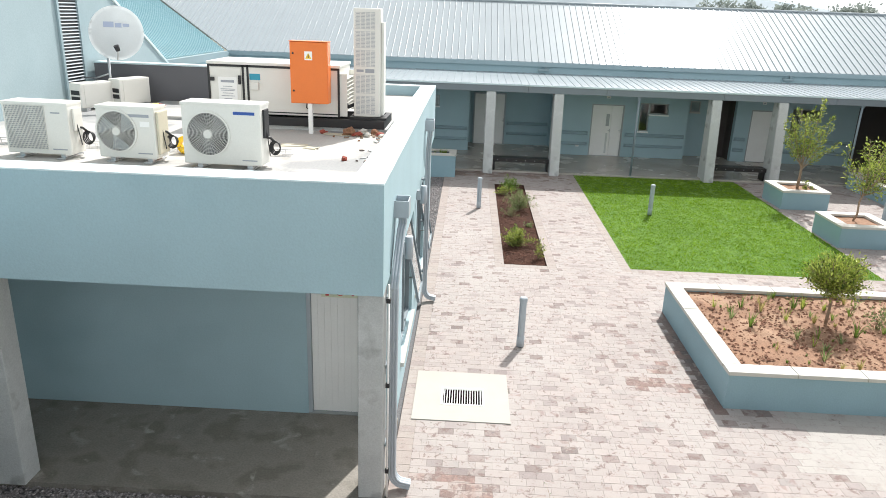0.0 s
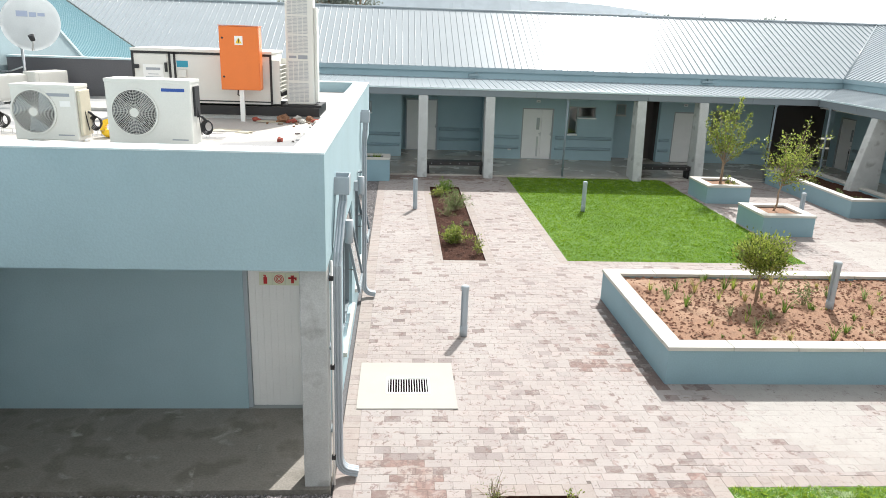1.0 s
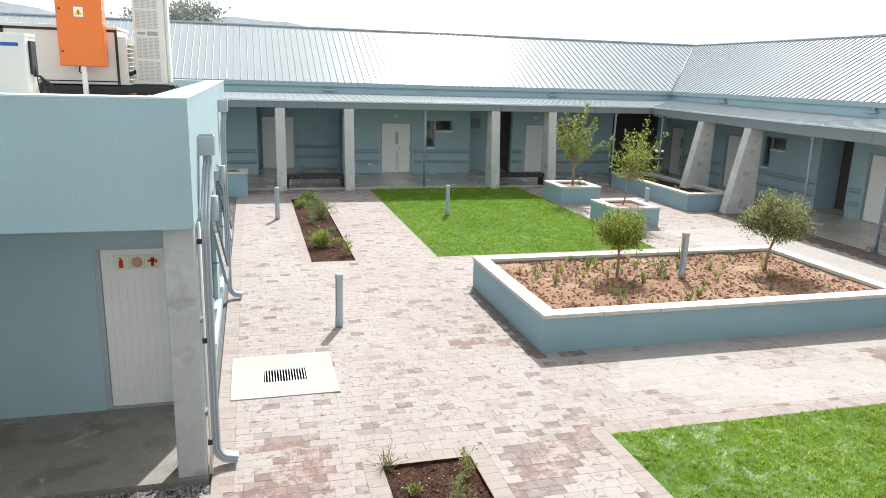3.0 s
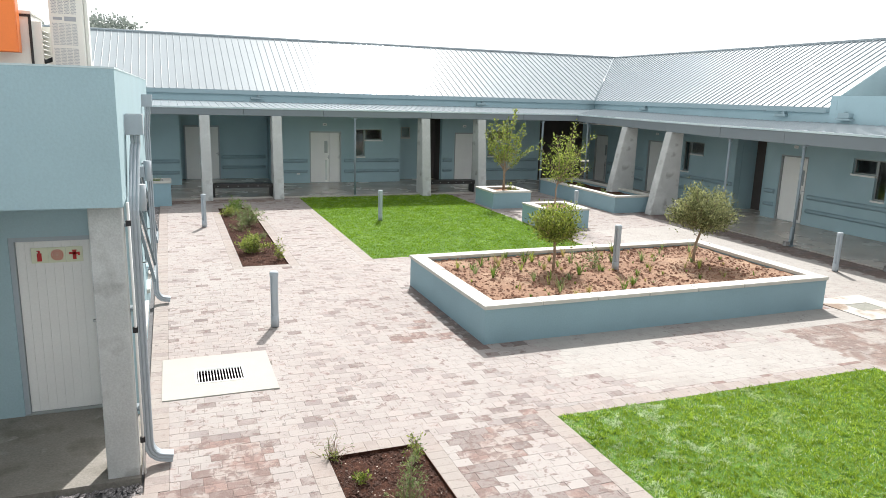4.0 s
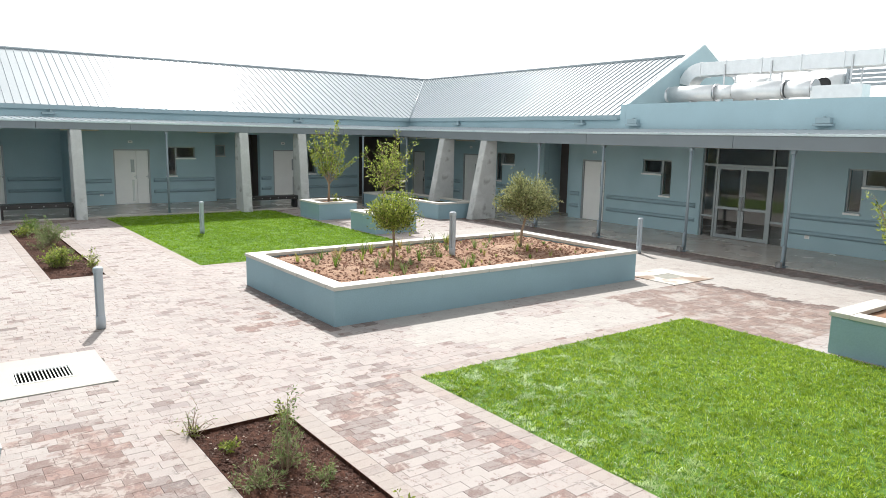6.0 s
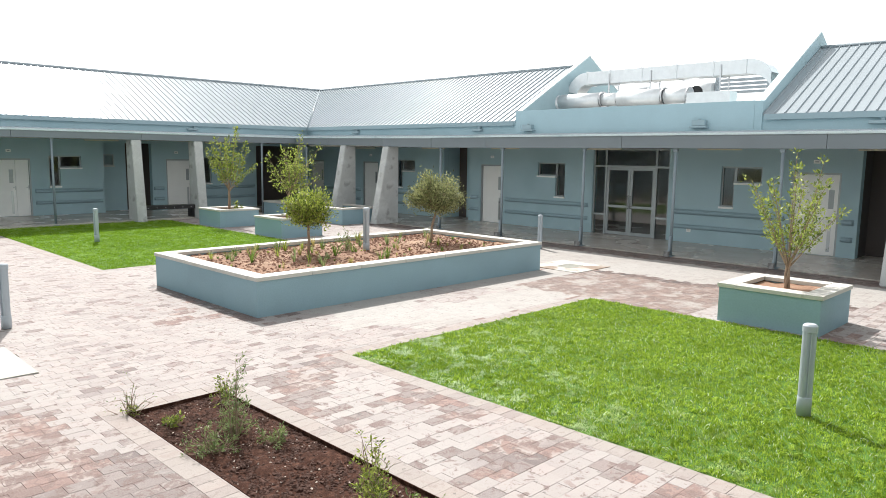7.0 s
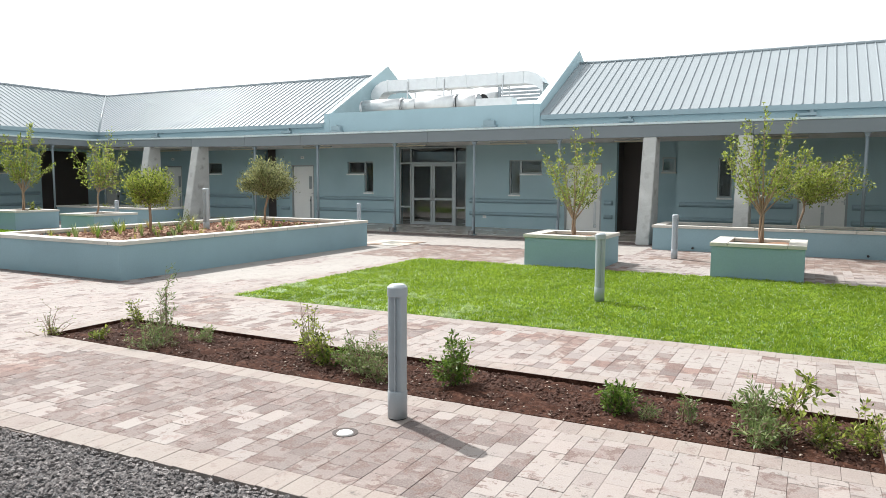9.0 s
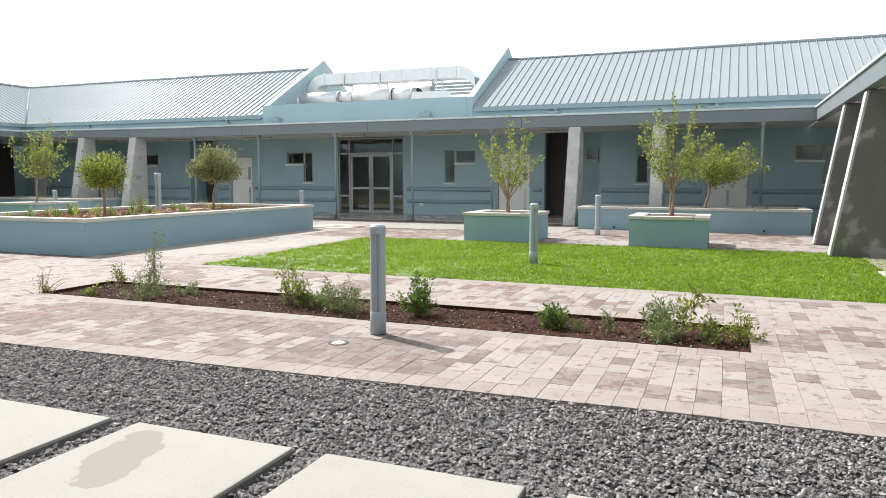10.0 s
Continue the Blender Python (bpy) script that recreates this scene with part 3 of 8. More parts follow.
roof_slope("roof_north_back", pose(27.4, 2 * NRIDGE - NEAVE, EAVE, 0, 0, 180), 27.4 - NX0 + 4, RUN_N, RISE, lambda x: 0.0, ROOF, 2.0, label="back slope of the pale metal roof")
# east roof, in two lengths on either side of the flat middle
roof_slope("roof_east", pose(EEAVE, NRIDGE, EAVE, 0, 0, -90), NRIDGE - 15.88, RUN_E, RISE, lambda x: max(0.0, (RUN_N - x) * RUN_E / RUN_N), ROOF, label="pale metal sheet roof with standing seams up to a gable")
roof_slope("roof_east_south", pose(EEAVE, 7.465, EAVE - 0.02, 0, 0, -90), 16.0, RUN_E, RISE - 0.1, lambda x: 0.0, ROOF, label="pale metal sheet roof with standing seams beside a gable")
roof_slope("roof_east_back", pose(2 * ERIDGE - EEAVE, 15.88, EAVE, 0, 0, 90), 20.0, RUN_E, RISE, lambda x: 0.0, ROOF, 2.0, label="back slope of the pale metal roof")
roof_slope("roof_east_south_back", pose(2 * ERIDGE - EEAVE, -8.7, EAVE - 0.02, 0, 0, 90), 16.05, RUN_E, RISE - 0.1, lambda x: 0.0, ROOF, 2.0, label="back slope of the pale metal roof")
bm = bmesh.new()
for a, b in (((NX0 - 4, NRIDGE, RIDGE + 0.03), (ERIDGE + 3, NRIDGE, RIDGE + 0.03)), ((ERIDGE, 15.9, RIDGE + 0.03), (ERIDGE, NRIDGE, RIDGE + 0.03)), ((ERIDGE, -8.6, RIDGE - 0.09), (ERIDGE, 7.44, RIDGE - 0.09))):
    tube(bm, [a, b], 0.05, 8)
tube(bm, [(EEAVE, NEAVE, EAVE + 0.01), (ERIDGE, NRIDGE, RIDGE + 0.01)], 0.045, 6)
solid("ridge_capping", bm, ROOF, "folded metal ridge and valley capping", "roof trim")

# veranda roofs and beams
VZ, VT = 3.09, 0.15
roof_slope("veranda_roof_north", pose(-9.5, NB - 0.12, VZ), 15.04 - 0.12 + 9.5 + 2.9, NY - NB, VT, lambda x: max(0.0, (x - 9.5 - EB + 0.12) * (NY - NB) / (EX - EB)), ROOF, label="low metal sheet veranda roof with standing seams", high=0.018)
roof_slope("veranda_roof_east", pose(EB - 0.12, NY - 0.3, VZ + 0.03, 0, 0, -90) @ Matrix.Rotation(math.atan2(0.065, 8.0), 4, "Y"), 11.4, EX - EB, VT, lambda x: max(0.0, (NY - 0.3 - NB + 0.12 - x) * (EX - EB) / (NY - NB)), ROOF, label="low metal sheet veranda roof with standing seams", high=0.018)
roof_slope("veranda_roof_east_south", pose(EB - 0.12, NY - 11.7, VZ - 0.035, 0, 0, -90), NY - 11.7 - SB - 0.2, EX - EB, VT, lambda x: 0.0, ROOF, label="low metal sheet veranda roof with standing seams", high=0.018)
roof_slope("veranda_roof_south", pose(EB + 2, SB + 0.12, VZ - 0.06, 0, 0, 180), 26.0, 3.4, VT, lambda x: 0.0, ROOF, label="low metal sheet veranda roof with standing seams", high=0.018)


def beam(name, at, length, joints, bb, bt):
    b = thing(name, at, "grey painted fascia beam along the veranda edge", "beam", kind="structure")
    x = 0.0
    for j in [*joints, length]:
        part("fascia_board", boxes((x + 0.004, j - 0.004, -0.10, 0.08, bb, bt), bevel=0.006), BEAM, b)
        x = j
    part("top_flashing", boxes((0, length, -0.125, 0.1, bt + 0.002, bt + 0.03), (0, length, -0.135, -0.126, bt + 0.01, bt + 0.055)), BLUE_CAP, b)
    return b


beam("beam_north", pose(-9.5, NB, 0), EB + 9.4, [7.6, 11.5, 14.2, 18.2, 22.0], 2.83, 3.05)
be = thing("beam_east", pose(EB, NB - 0.1, 0, 0, 0, -90), "grey painted fascia beam along the veranda edge", "beam", kind="structure")
LIE = Matrix(((1, 0, 0, 0), (0, 0, 1, 0), (0, 1, 0, 0), (0, 0, 0, 1)))
for xa, xb in ((0.0, 2.2), (2.2, 5.5), (5.5, 8.0)):
    low, top = (lambda x: 2.82 - 0.13 * x / 8), (lambda x: 3.05 - 0.05 * x / 8)
    bm = bmesh.new()
    prism(bm, [(xa + 0.004, low(xa)), (xb - 0.004, low(xb)), (xb - 0.004, top(xb)), (xa + 0.004, top(xa))], -0.10, 0.08, LIE)
    part("fascia_board", bm, BEAM, be)
    bm = bmesh.new()
    prism(bm, [(xa, top(xa) + 0.002), (xb, top(xb) + 0.002), (xb, top(xb) + 0.055), (xa, top(xa) + 0.055)], -0.135, -0.104, LIE)
    part("top_flashing", bm, BLUE_CAP, be)
beam("beam_east_south", pose(EB, NB - 8.1, 0, 0, 0, -90), NB - 8.1 - SB, [2.4, 7.1, 12.0, 15.9], 2.69, 3.0)
beam("beam_south", pose(EB, SB, 0, 0, 0, 180), EB + 9.4, [2.0, 6.0, 10.0, 14.0], 2.69, 2.98)
solid("soffit", boxes((-9.5, EX, NB + 0.1, NY - 0.002, 2.86, 2.89), (EB + 0.1, EX - 0.002, SB, NB + 0.1, 2.74, 2.77), (-9.5, EX, -5.94, SB - 0.1, 2.74, 2.77)), SOFFIT, "plain veranda ceiling boards", "ceiling")

# clerestory band and gutter over the verandas
solid("band_north", boxes((-9.5, EEAVE + 0.1, NY - 0.2, NY - 0.02, 3.12, EAVE - 0.07)), BLUE, "pale blue band of wall under the eaves", "wall")
solid("band_east", boxes((EX - 0.18, EX - 0.02, -9, NEAVE + 0.2, 3.12, EAVE - 0.07)), BLUE, "pale blue band of wall under the eaves", "wall")


def gutter(name, at, length):
    g = thing(name, at, "square painted metal gutter under the eaves", "gutter", kind="structure")
    bm = bmesh.new()
    prof = [(0.02, -0.15), (-0.13, -0.15), (-0.15, -0.005), (-0.138, -0.005), (-0.12, -0.138), (0.008, -0.138), (0.008, -0.0), (0.02, 0.0)]
    prism(bm, prof, 0, length, Matrix(((0, 0, 1, 0), (1, 0, 0, 0), (0, 1, 0, 0), (0, 0, 0, 1))))
    part("trough", bm, GUTTER, g)
    for i in range(int(length / 1.2)):
        part("bracket", boxes((i * 1.2 + 0.4, i * 1.2 + 0.425, -0.158, 0.0, -0.162, -0.151)), GUTTER, g)
    return g


gutter("gutter_north", pose(-9.6, NEAVE, EAVE - 0.01), EEAVE + 9.6)
gutter("gutter_east", pose(EEAVE, NEAVE - 0.15, EAVE - 0.01, 0, 0, -90), NEAVE - 0.15 - 15.88)
gutter("gutter_east_south", pose(EEAVE, 7.38, EAVE - 0.03, 0, 0, -90), 15.0)
# rainwater boxes on the band: scuppers in the parapet, short drops under the gutters
for x, y, r, drop in [(2.9, NY - 0.21, 0, True), (12.3, NY - 0.21, 0, True), (EX - 0.19, 24.65, -90, True), (EX - 0.19, 17.5, -90, True), (EX - 0.19, 15.22, -90, False), (EX - 0.19, 9.15, -90, False), (EX - 0.19, 4.65, -90, True), (EX - 0.19, -0.13, -90, True)]:
    o = thing("overflow_box", pose(x, y, 3.36, 0, 0, r), "small painted rainwater box on the wall under the eaves", "rainwater box", "rainwater boxes")
    if drop:
        part("drop_pipe", boxes((-0.05, 0.05, -0.10, -0.002, 0.05, 0.15), bevel=0.008), GUTTER, o)
        part("spout", boxes((-0.30, 0.12, -0.13, -0.002, -0.03, 0.048), bevel=0.01), GUTTER, o)
    else:
        part("box_body", boxes((-0.19, 0.19, -0.20, -0.03, 0.0, 0.15), bevel=0.012), GUTTER, o)
        part("spout", boxes((-0.25, 0.25, -0.22, -0.03, -0.06, -0.004), bevel=0.008), GUTTER, o)
        bm = bmesh.new()
        tube(bm, [(0.0, -0.11, 0.152), (0.0, -0.11, 0.19)], [0.05, 0.035], 12)
        part("cap", bm, GUTTER, o)

# ---- flat middle of the east wing, gables ----
solid("parapet_east", boxes((EEAVE - 0.03, EEAVE + 0.22, 7.685, 15.615, 3.13, 4.0)), BLUE, "plain pale blue parapet over the entrance", "parapet")
solid("roof_flat_east", boxes((EEAVE + 0.22, 27.3, 7.685, 15.615, 3.5, 3.62)), ROOFDECK, "flat concrete roof behind the parapet", "roof")


def gable(name, y0, y1):
    g = thing(name, pose(0, 0, 0), "pale blue gable parapet rising above the metal roof", "gable wall", kind="structure")
    prof = [(EEAVE - 0.03, 3.13), (2 * ERIDGE - EEAVE, 3.13), (2 * ERIDGE - EEAVE, EAVE + 0.3), (ERIDGE, RIDGE + 0.33), (EEAVE + 0.08, 3.99), (EEAVE - 0.03, 3.99)]
    M = Matrix(((1, 0, 0, 0), (0, 0, 1, 0), (0, 1, 0, 0), (0, 0, 0, 1)))
    bm = bmesh.new()
    prism(bm, prof, y0, y1, M)
    part("gable_wall", bm, BLUE, g)
    bm = bmesh.new()
    t = 0.05
    prism(bm, [(EEAVE + 0.08, 3.992), (ERIDGE, RIDGE + 0.332), (2 * ERIDGE - EEAVE + 0.06, EAVE + 0.302), (2 * ERIDGE - EEAVE + 0.06, EAVE + 0.3 + t), (ERIDGE, RIDGE + 0.33 + t), (EEAVE + 0.04, 3.992)], y0 - 0.004, y1 + 0.004, M)
    part("coping", bm, BLUE_CAP, g)
    return g


gable("gable_north", 15.62, 15.84)
gable("gable_south", 7.47, 7.68)

# ---- service building ----
SY, SX, BACK = 6.44, -0.765, 8.45
ZP, ZR, SN = 3.80, 3.60, 16.0
solid("wall_service_front", boxes((-7.2, SX, SY, SY + 0.32, 2.675, ZP)), BLUE, "deep pale blue plastered beam and parapet", "wall")
bm = bmesh.new()
box(bm, SX - 0.32, SX, SY + 0.32, SN, 2.675, ZP)
solid("parapet_service_side", bm, BLUE, "pale blue parapet along the service building", "wall")
w = bmesh.new()
wall_cells(w, 0, SN - BACK + 0.3, 0, 2.65, 0.22, [(1.0, 2.9, 0.55, 2.3), (3.6, 5.6, 0.55, 2.3)])
solid("wall_service_side", w, BLUE, "pale blue side wall of the service building with windows", "wall", at=pose(SX - 0.06, BACK - 0.3, 0, 0, 0, 90))
solid("parapet_service_north", boxes((-6.9, SX - 0.32, SN - 0.26, SN, 2.675, ZP)), BLUE, "pale blue parapet at the far end of the flat roof", "wall")
solid("coping_service", boxes((-7.2, SX + 0.003, SY - 0.003, SY + 0.323, ZP + 0.001, ZP + 0.016), (SX - 0.323, SX + 0.003, SY + 0.323, SN + 0.003, ZP + 0.001, ZP + 0.016), (-6.9, SX - 0.323, SN - 0.263, SN + 0.003, ZP + 0.001, ZP + 0.016)), BLUE_CAP, "sun-bleached coping on the parapet", "coping")
solid("roof_service", boxes((-7.2, SX - 0.32, SY + 0.32, SN - 0.26, 3.40, ZR)), ROOFDECK, "bright screeded flat roof with stains", "roof")
solid("ceiling_service", boxes((-7.2, SX - 0.02, SY + 0.02, BACK, 2.68, 2.72)), WHITE, "plain pale ceiling of the open recess", "ceiling")
solid("wall_recess_back", wall_cells(bmesh.new(), -8.0, SX - 0.3, 0, 2.66, 0.2, [(-2.02, -1.12, 0, 2.07)]), BLUE, "pale blue plastered wall at the back of the recess", "wall", at=pose(0, BACK, 0))
# out-of-view wall, added to cut the light at the recess's left end
solid("wall_recess_west", boxes((-6.75, -6.5, SY + 0.33, BACK - 0.002, 0.05, 2.675)), BLUE, "plain side wall of the recess", "wall")
solid("wall_service_north", boxes((-6.9, SX - 0.3, SN - 0.24, SN - 0.04, 0, 2.65)), BLUE, "plain end wall of the service building", "wall")
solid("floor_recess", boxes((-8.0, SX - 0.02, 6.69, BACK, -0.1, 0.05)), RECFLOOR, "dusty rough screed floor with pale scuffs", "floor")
c = thing("corner_column", pose(-0.93, 6.90, 0.0), "square raw concrete column at the corner", "column")
part("shaft", boxes((-0.14, 0.135, -0.15, 0.15, 0.0, 2.672), bevel=0.012), CONCRETE, c)
c2 = thing("corner_column", pose(-5.05, 6.77, 0.05), "square raw concrete column under the blue beam", "column")
part("shaft", boxes((-0.17, 0.17, -0.15, 0.15, 0.0, 2.622), bevel=0.012), CONCRETE, c2)
# west block: gable end facing the flat roof, with louvre
GX = -6.9
g = thing("west_gable", pose(0, 0, 0), "sunlit pale blue gable end with a tall vertical louvre", "gable wall", kind="structure")
bm = bmesh.new()
M = Matrix(((0, 0, 1, 0), (1, 0, 0, 0), (0, 1, 0, 0), (0, 0, 0, 1)))
prism(bm, [(7.2, 0), (16.75, 0), (16.75, 3.74), (12.05, 6.5), (7.2, 3.6)], GX - 0.3, GX, M)
part("gable_face", bm, GABLEBLUE, g)
bm = bmesh.new()
prism(bm, [(16.83, 3.70), (16.83, 3.76), (12.05, 6.56), (7.1, 3.66), (7.1, 3.58), (12.05, 6.502)], GX - 0.33, GX + 0.03, M)
part("coping", bm, BLUE_CAP, g)
part("louvre_frame", boxes((GX + 0.002, GX + 0.04, 12.02, 12.08, 3.62, 6.1), (GX + 0.002, GX + 0.04, 12.66, 12.72, 3.62, 6.1)), GUTTER, g)
part("louvre_back", boxes((GX + 0.001, GX + 0.006, 12.08, 12.66, 3.62, 6.1)), BLACK, g)
sl = None
for i in range(42):
    z = 3.745 + i * 0.0555
    if sl is None:
        b = bmesh.new()
        box(b, 0, 0.03, -0.29, 0.29, -0.004, 0.004, pose(0, 0, 0, 0, 35, 0))
        sl = part("slat", b, BOLLARD, g, at=pose(GX + 0.006, 12.37, z)).data
    else:
        twin("slat", sl, g, pose(GX + 0.006, 12.37, z))
solid("wall_grey_upstand", boxes((GX + 0.06, -3.6, 12.95, 13.2, 3.6, 4.27)), BITUMEN, "dark grey upstand wall on the flat roof", "wall")
solid("coping_upstand", boxes((GX + 0.06, -3.58, 12.93, 13.22, 4.272, 4.30)), BLUE_CAP, "pale coping on the dark upstand wall", "coping")
roof_slope("roof_west_block", pose(GX - 0.3, 16.75, 3.7, 0, 0, 180), 9.0, 4.7, 2.7, lambda x: 0.0, ROOF_W, label="blue sheet roof of the west block")
roof_slope("roof_west", pose(-9.6, 17.2, 3.70, 0, 0, 90), 15.95, 5.1, 2.23, lambda x: max(0.0, (x - 10.85) * 5.1 / RUN_N), ROOF_W, 0.2, label="blue ribbed sheet roof meeting the long roof in a valley", high=0.02)
solid("fascia_west", boxes((-9.62, -9.45, 16.5, 28.0, 3.4, 3.65)), GUTTER, "painted fascia under the blue roof", "trim")

# hills and far trees
def hill(name, x0, x1, y, base, top, seed):
    bm = bmesh.new()
    n = 60
    row = []
    for i in range(n + 1):
        u = i / n
        x = x0 + (x1 - x0) * u
        h = top * (math.sin(math.pi * min(1, max(0, u))) ** 0.8) * (0.75 + 0.35 * noise.noise((u * 4 + seed, seed, 0)) + 0.08 * noise.noise((u * 16, seed, 3)))
        row.append((x, h))
    for (xa, ha), (xb, hb) in zip(row, row[1:]):
        f = [bm.verts.new(p) for p in ((xa, y, base), (xb, y, base), (xb, y + 80, hb), (xa, y + 80, ha))]
        bm.faces.new(f)
        f = [bm.verts.new(p) for p in ((xa, y + 80, ha), (xb, y + 80, hb), (xb, y + 320, base), (xa, y + 320, base))]
        bm.faces.new(f)
    bmesh.ops.remove_doubles(bm, verts=bm.verts[:], dist=0.01)
    solid(name, bm, HILL, "hazy pale hills far behind the roofs", "hill", kind="structure")


hill("backdrop_hills", -700, 40, 620, -5, 76, 1.3)
hill("backdrop_hills_far", -290, 480, 760, -5, 66, 4.1)

# ---- doors and windows ----
def door(name, at, width, leaves, style, label, height=DOOR_H):
    """A door in a wall's opening: origin at the opening's lower left, the wall's face at y = 0."""
    d = thing(name, at, label, "door", kind="structure")
    f = 0.05
    part("door_frame", boxes((0, f, 0.02, 0.17, 0, height), (width - f, width, 0.02, 0.17, 0, height), (f, width - f, 0.02, 0.17, height - f, height)), BOLLARD if style == "boarded" else ALU, d)
    inner = width - 2 * f
    widths = [inner] if leaves == 1 else ([inner * 0.64, inner * 0.36] if leaves == 3 else [inner / 2, inner / 2])
    x = f
    for k, w in enumerate(widths):
        a, b = x + 0.004, x + w - 0.004
        if style == "boarded":
            bm = bmesh.new()
            n = max(4, round((b - a) / 0.085))
            for i in range(n):
                p = a + (b - a) * i / n
                box(bm, p + 0.003, a + (b - a) * (i + 1) / n - 0.003, 0.075, 0.11, 0.012, height - f - 0.006)
            box(bm, a, b, 0.082, 0.112, 0.012, height - f - 0.006)
            leaf = part("leaf", bm, WHITE, d, "white tongue and groove boards")
        else:
            leaf = part("leaf", boxes((a, b, 0.075, 0.115, 0.012, height - f - 0.006), bevel=0.004), WHITE, d)
        right = b - 0.10
        if style == "vision" and (leaves == 1 or k == 0):
            v0 = right - 0.10 if leaves != 1 else right - 0.13
            part("vision_panel", boxes((v0, v0 + 0.13, 0.066, 0.0745, 1.20, 1.68), bevel=0.003), ALU, leaf)
            part("kick_plate", boxes((v0 + 0.03, v0 + 0.11, 0.068, 0.0745, 0.10, 0.92)), STEEL, leaf)
        part("handle", boxes((right + 0.0, right + 0.09, 0.03, 0.07, 1.02, 1.045), (right + 0.06, right + 0.09, 0.066, 0.0745, 0.95, 1.10), bevel=0.005), STEEL, leaf)
        x += w
    part("threshold", boxes((0, width, 0.0, 0.17, 0.0, 0.01)), ALU, d)
    return d


for k, (u, w) in enumerate(n_doors):
    door("door_%d" % (k + 1), pose(u, NY, 0.06), w, 3 if k == 0 else 1, "vision", "white flush door with a narrow vision panel and steel plate", DOOR_H - 0.06)
door("door_3", pose(0.18, NY + 1.70, 0.06), 1.36, 2, "boarded", "white boarded double door set back in a recess", 2.16)
for k, (u, w) in enumerate(e_doors):
    door("door_%d" % (k + 4), pose(EX, -u, 0.02, 0, 0, -90), w, 3 if w == 1.2 else 1, "vision", "white flush door with a narrow vision panel and steel plate", DOOR_H - 0.02)
door("door_9", pose(-2.02, BACK, 0.05), 0.90, 1, "boarded", "white boarded door under a fire equipment sign", 2.02)

# fire equipment sign on the recess door
sg = thing("fire_sign", pose(-1.575, BACK + 0.062, 1.77), "cream board with three red fire equipment symbols on the white door", "sign")
for i in range(3):
    part("board", boxes((-0.25 + i * 0.167, -0.085 + i * 0.167, 0, 0.01, 0, 0.17), bevel=0.003), PHOTOLUM, sg)
bm = boxes((-0.195, -0.150, -0.003, 0, 0.02, 0.11), (-0.182, -0.163, -0.003, 0, 0.11, 0.135), (-0.195, -0.17, -0.003, 0, 0.128, 0.14))
part("extinguisher_symbol", bm, RED, sg)
bm = bmesh.new()
for r in (0.06, 0.042, 0.024):
    n = 24
    for i in range(n):
        a, b = 2 * math.pi * i / n, 2 * math.pi * (i + 1) / n
        q = [(r, a), (r, b), (r - 0.010, b), (r - 0.010, a)]
        bm.faces.new([bm.verts.new((0.0 + rr * math.cos(t), -0.002, 0.085 + rr * math.sin(t))) for rr, t in q])
part("hose_reel_symbol", bm, RED, sg)
part("hydrant_symbol", boxes((0.15, 0.185, -0.003, 0, 0.03, 0.12), (0.115, 0.22, -0.003, 0, 0.085, 0.11), (0.20, 0.22, -0.003, 0, 0.07, 0.085), (0.145, 0.19, -0.003, 0, 0.12, 0.135)), RED, sg)


def l_window(name, at, side, single=False):
    w = thing(name, at, "corner-shaped dark window with a grey frame and pale sill", "window", kind="structure")
    t0 = 0.0 if side < 0 else 0.74
    cells = [(t0, t0 + 0.38, 1.12, 2.24), ((0.38, 1.12) if side < 0 else (0.0, 0.74)) + (1.80, 2.24)]
    if single:
        cells = [(0.0, single, 1.80, 2.24)]
    f = 0.04
    for a, b, c, d in cells:
        fr = part("window_frame", boxes((a, a + f, 0.06, 0.12, c, d), (b - f, b, 0.06, 0.12, c, d), (a + f, b - f, 0.06, 0.12, c, c + f), (a + f, b - f, 0.06, 0.12, d - f, d)), ALU, w)
        pane = part("pane", boxes((a + f, b - f, 0.085, 0.091, c + f, d - f)), GLASS, fr)
        part("window_sill", boxes((a - 0.02, b + 0.02, -0.05, 0.058, c - 0.055, c - 0.002), bevel=0.006), WHITE, w)
    return w


for k, (u, s) in enumerate(n_windows):
    l_window("window_%d" % (k + 1), pose(u, NY, 0), s)
l_window("window_3", pose(-1.75, NY, 0), 1, single=0.55)
for k, (u, s) in enumerate(e_windows):
    l_window("window_%d" % (k + 4), pose(EX, -u, 0, 0, 0, -90), s)
# small windows high in the recess walls
for k, m in enumerate((pose(8.98, NY + 0.80, 0), pose(EX + 0.80, 18.75, 0, 0, 0, -90), pose(EX + 0.80, 3.86, 0, 0, 0, -90))):
    w = thing("window_%d" % (k + 10), m, "small dark high window in the recess wall", "window", kind="structure")
    part("window_frame", boxes((0, 0.4, 0.0, 0.048, 1.86, 1.90), (0, 0.4, 0.0, 0.048, 2.26, 2.30), (0, 0.04, 0.0, 0.048, 1.90, 2.26), (0.36, 0.4, 0.0, 0.048, 1.90, 2.26)), ALU, w)
    part("pane", boxes((0.04, 0.36, 0.02, 0.03, 1.90, 2.26)), GLASS, w)
    part("window_sill", boxes((-0.02, 0.42, -0.03, 0.045, 1.81, 1.858)), COPING, w)

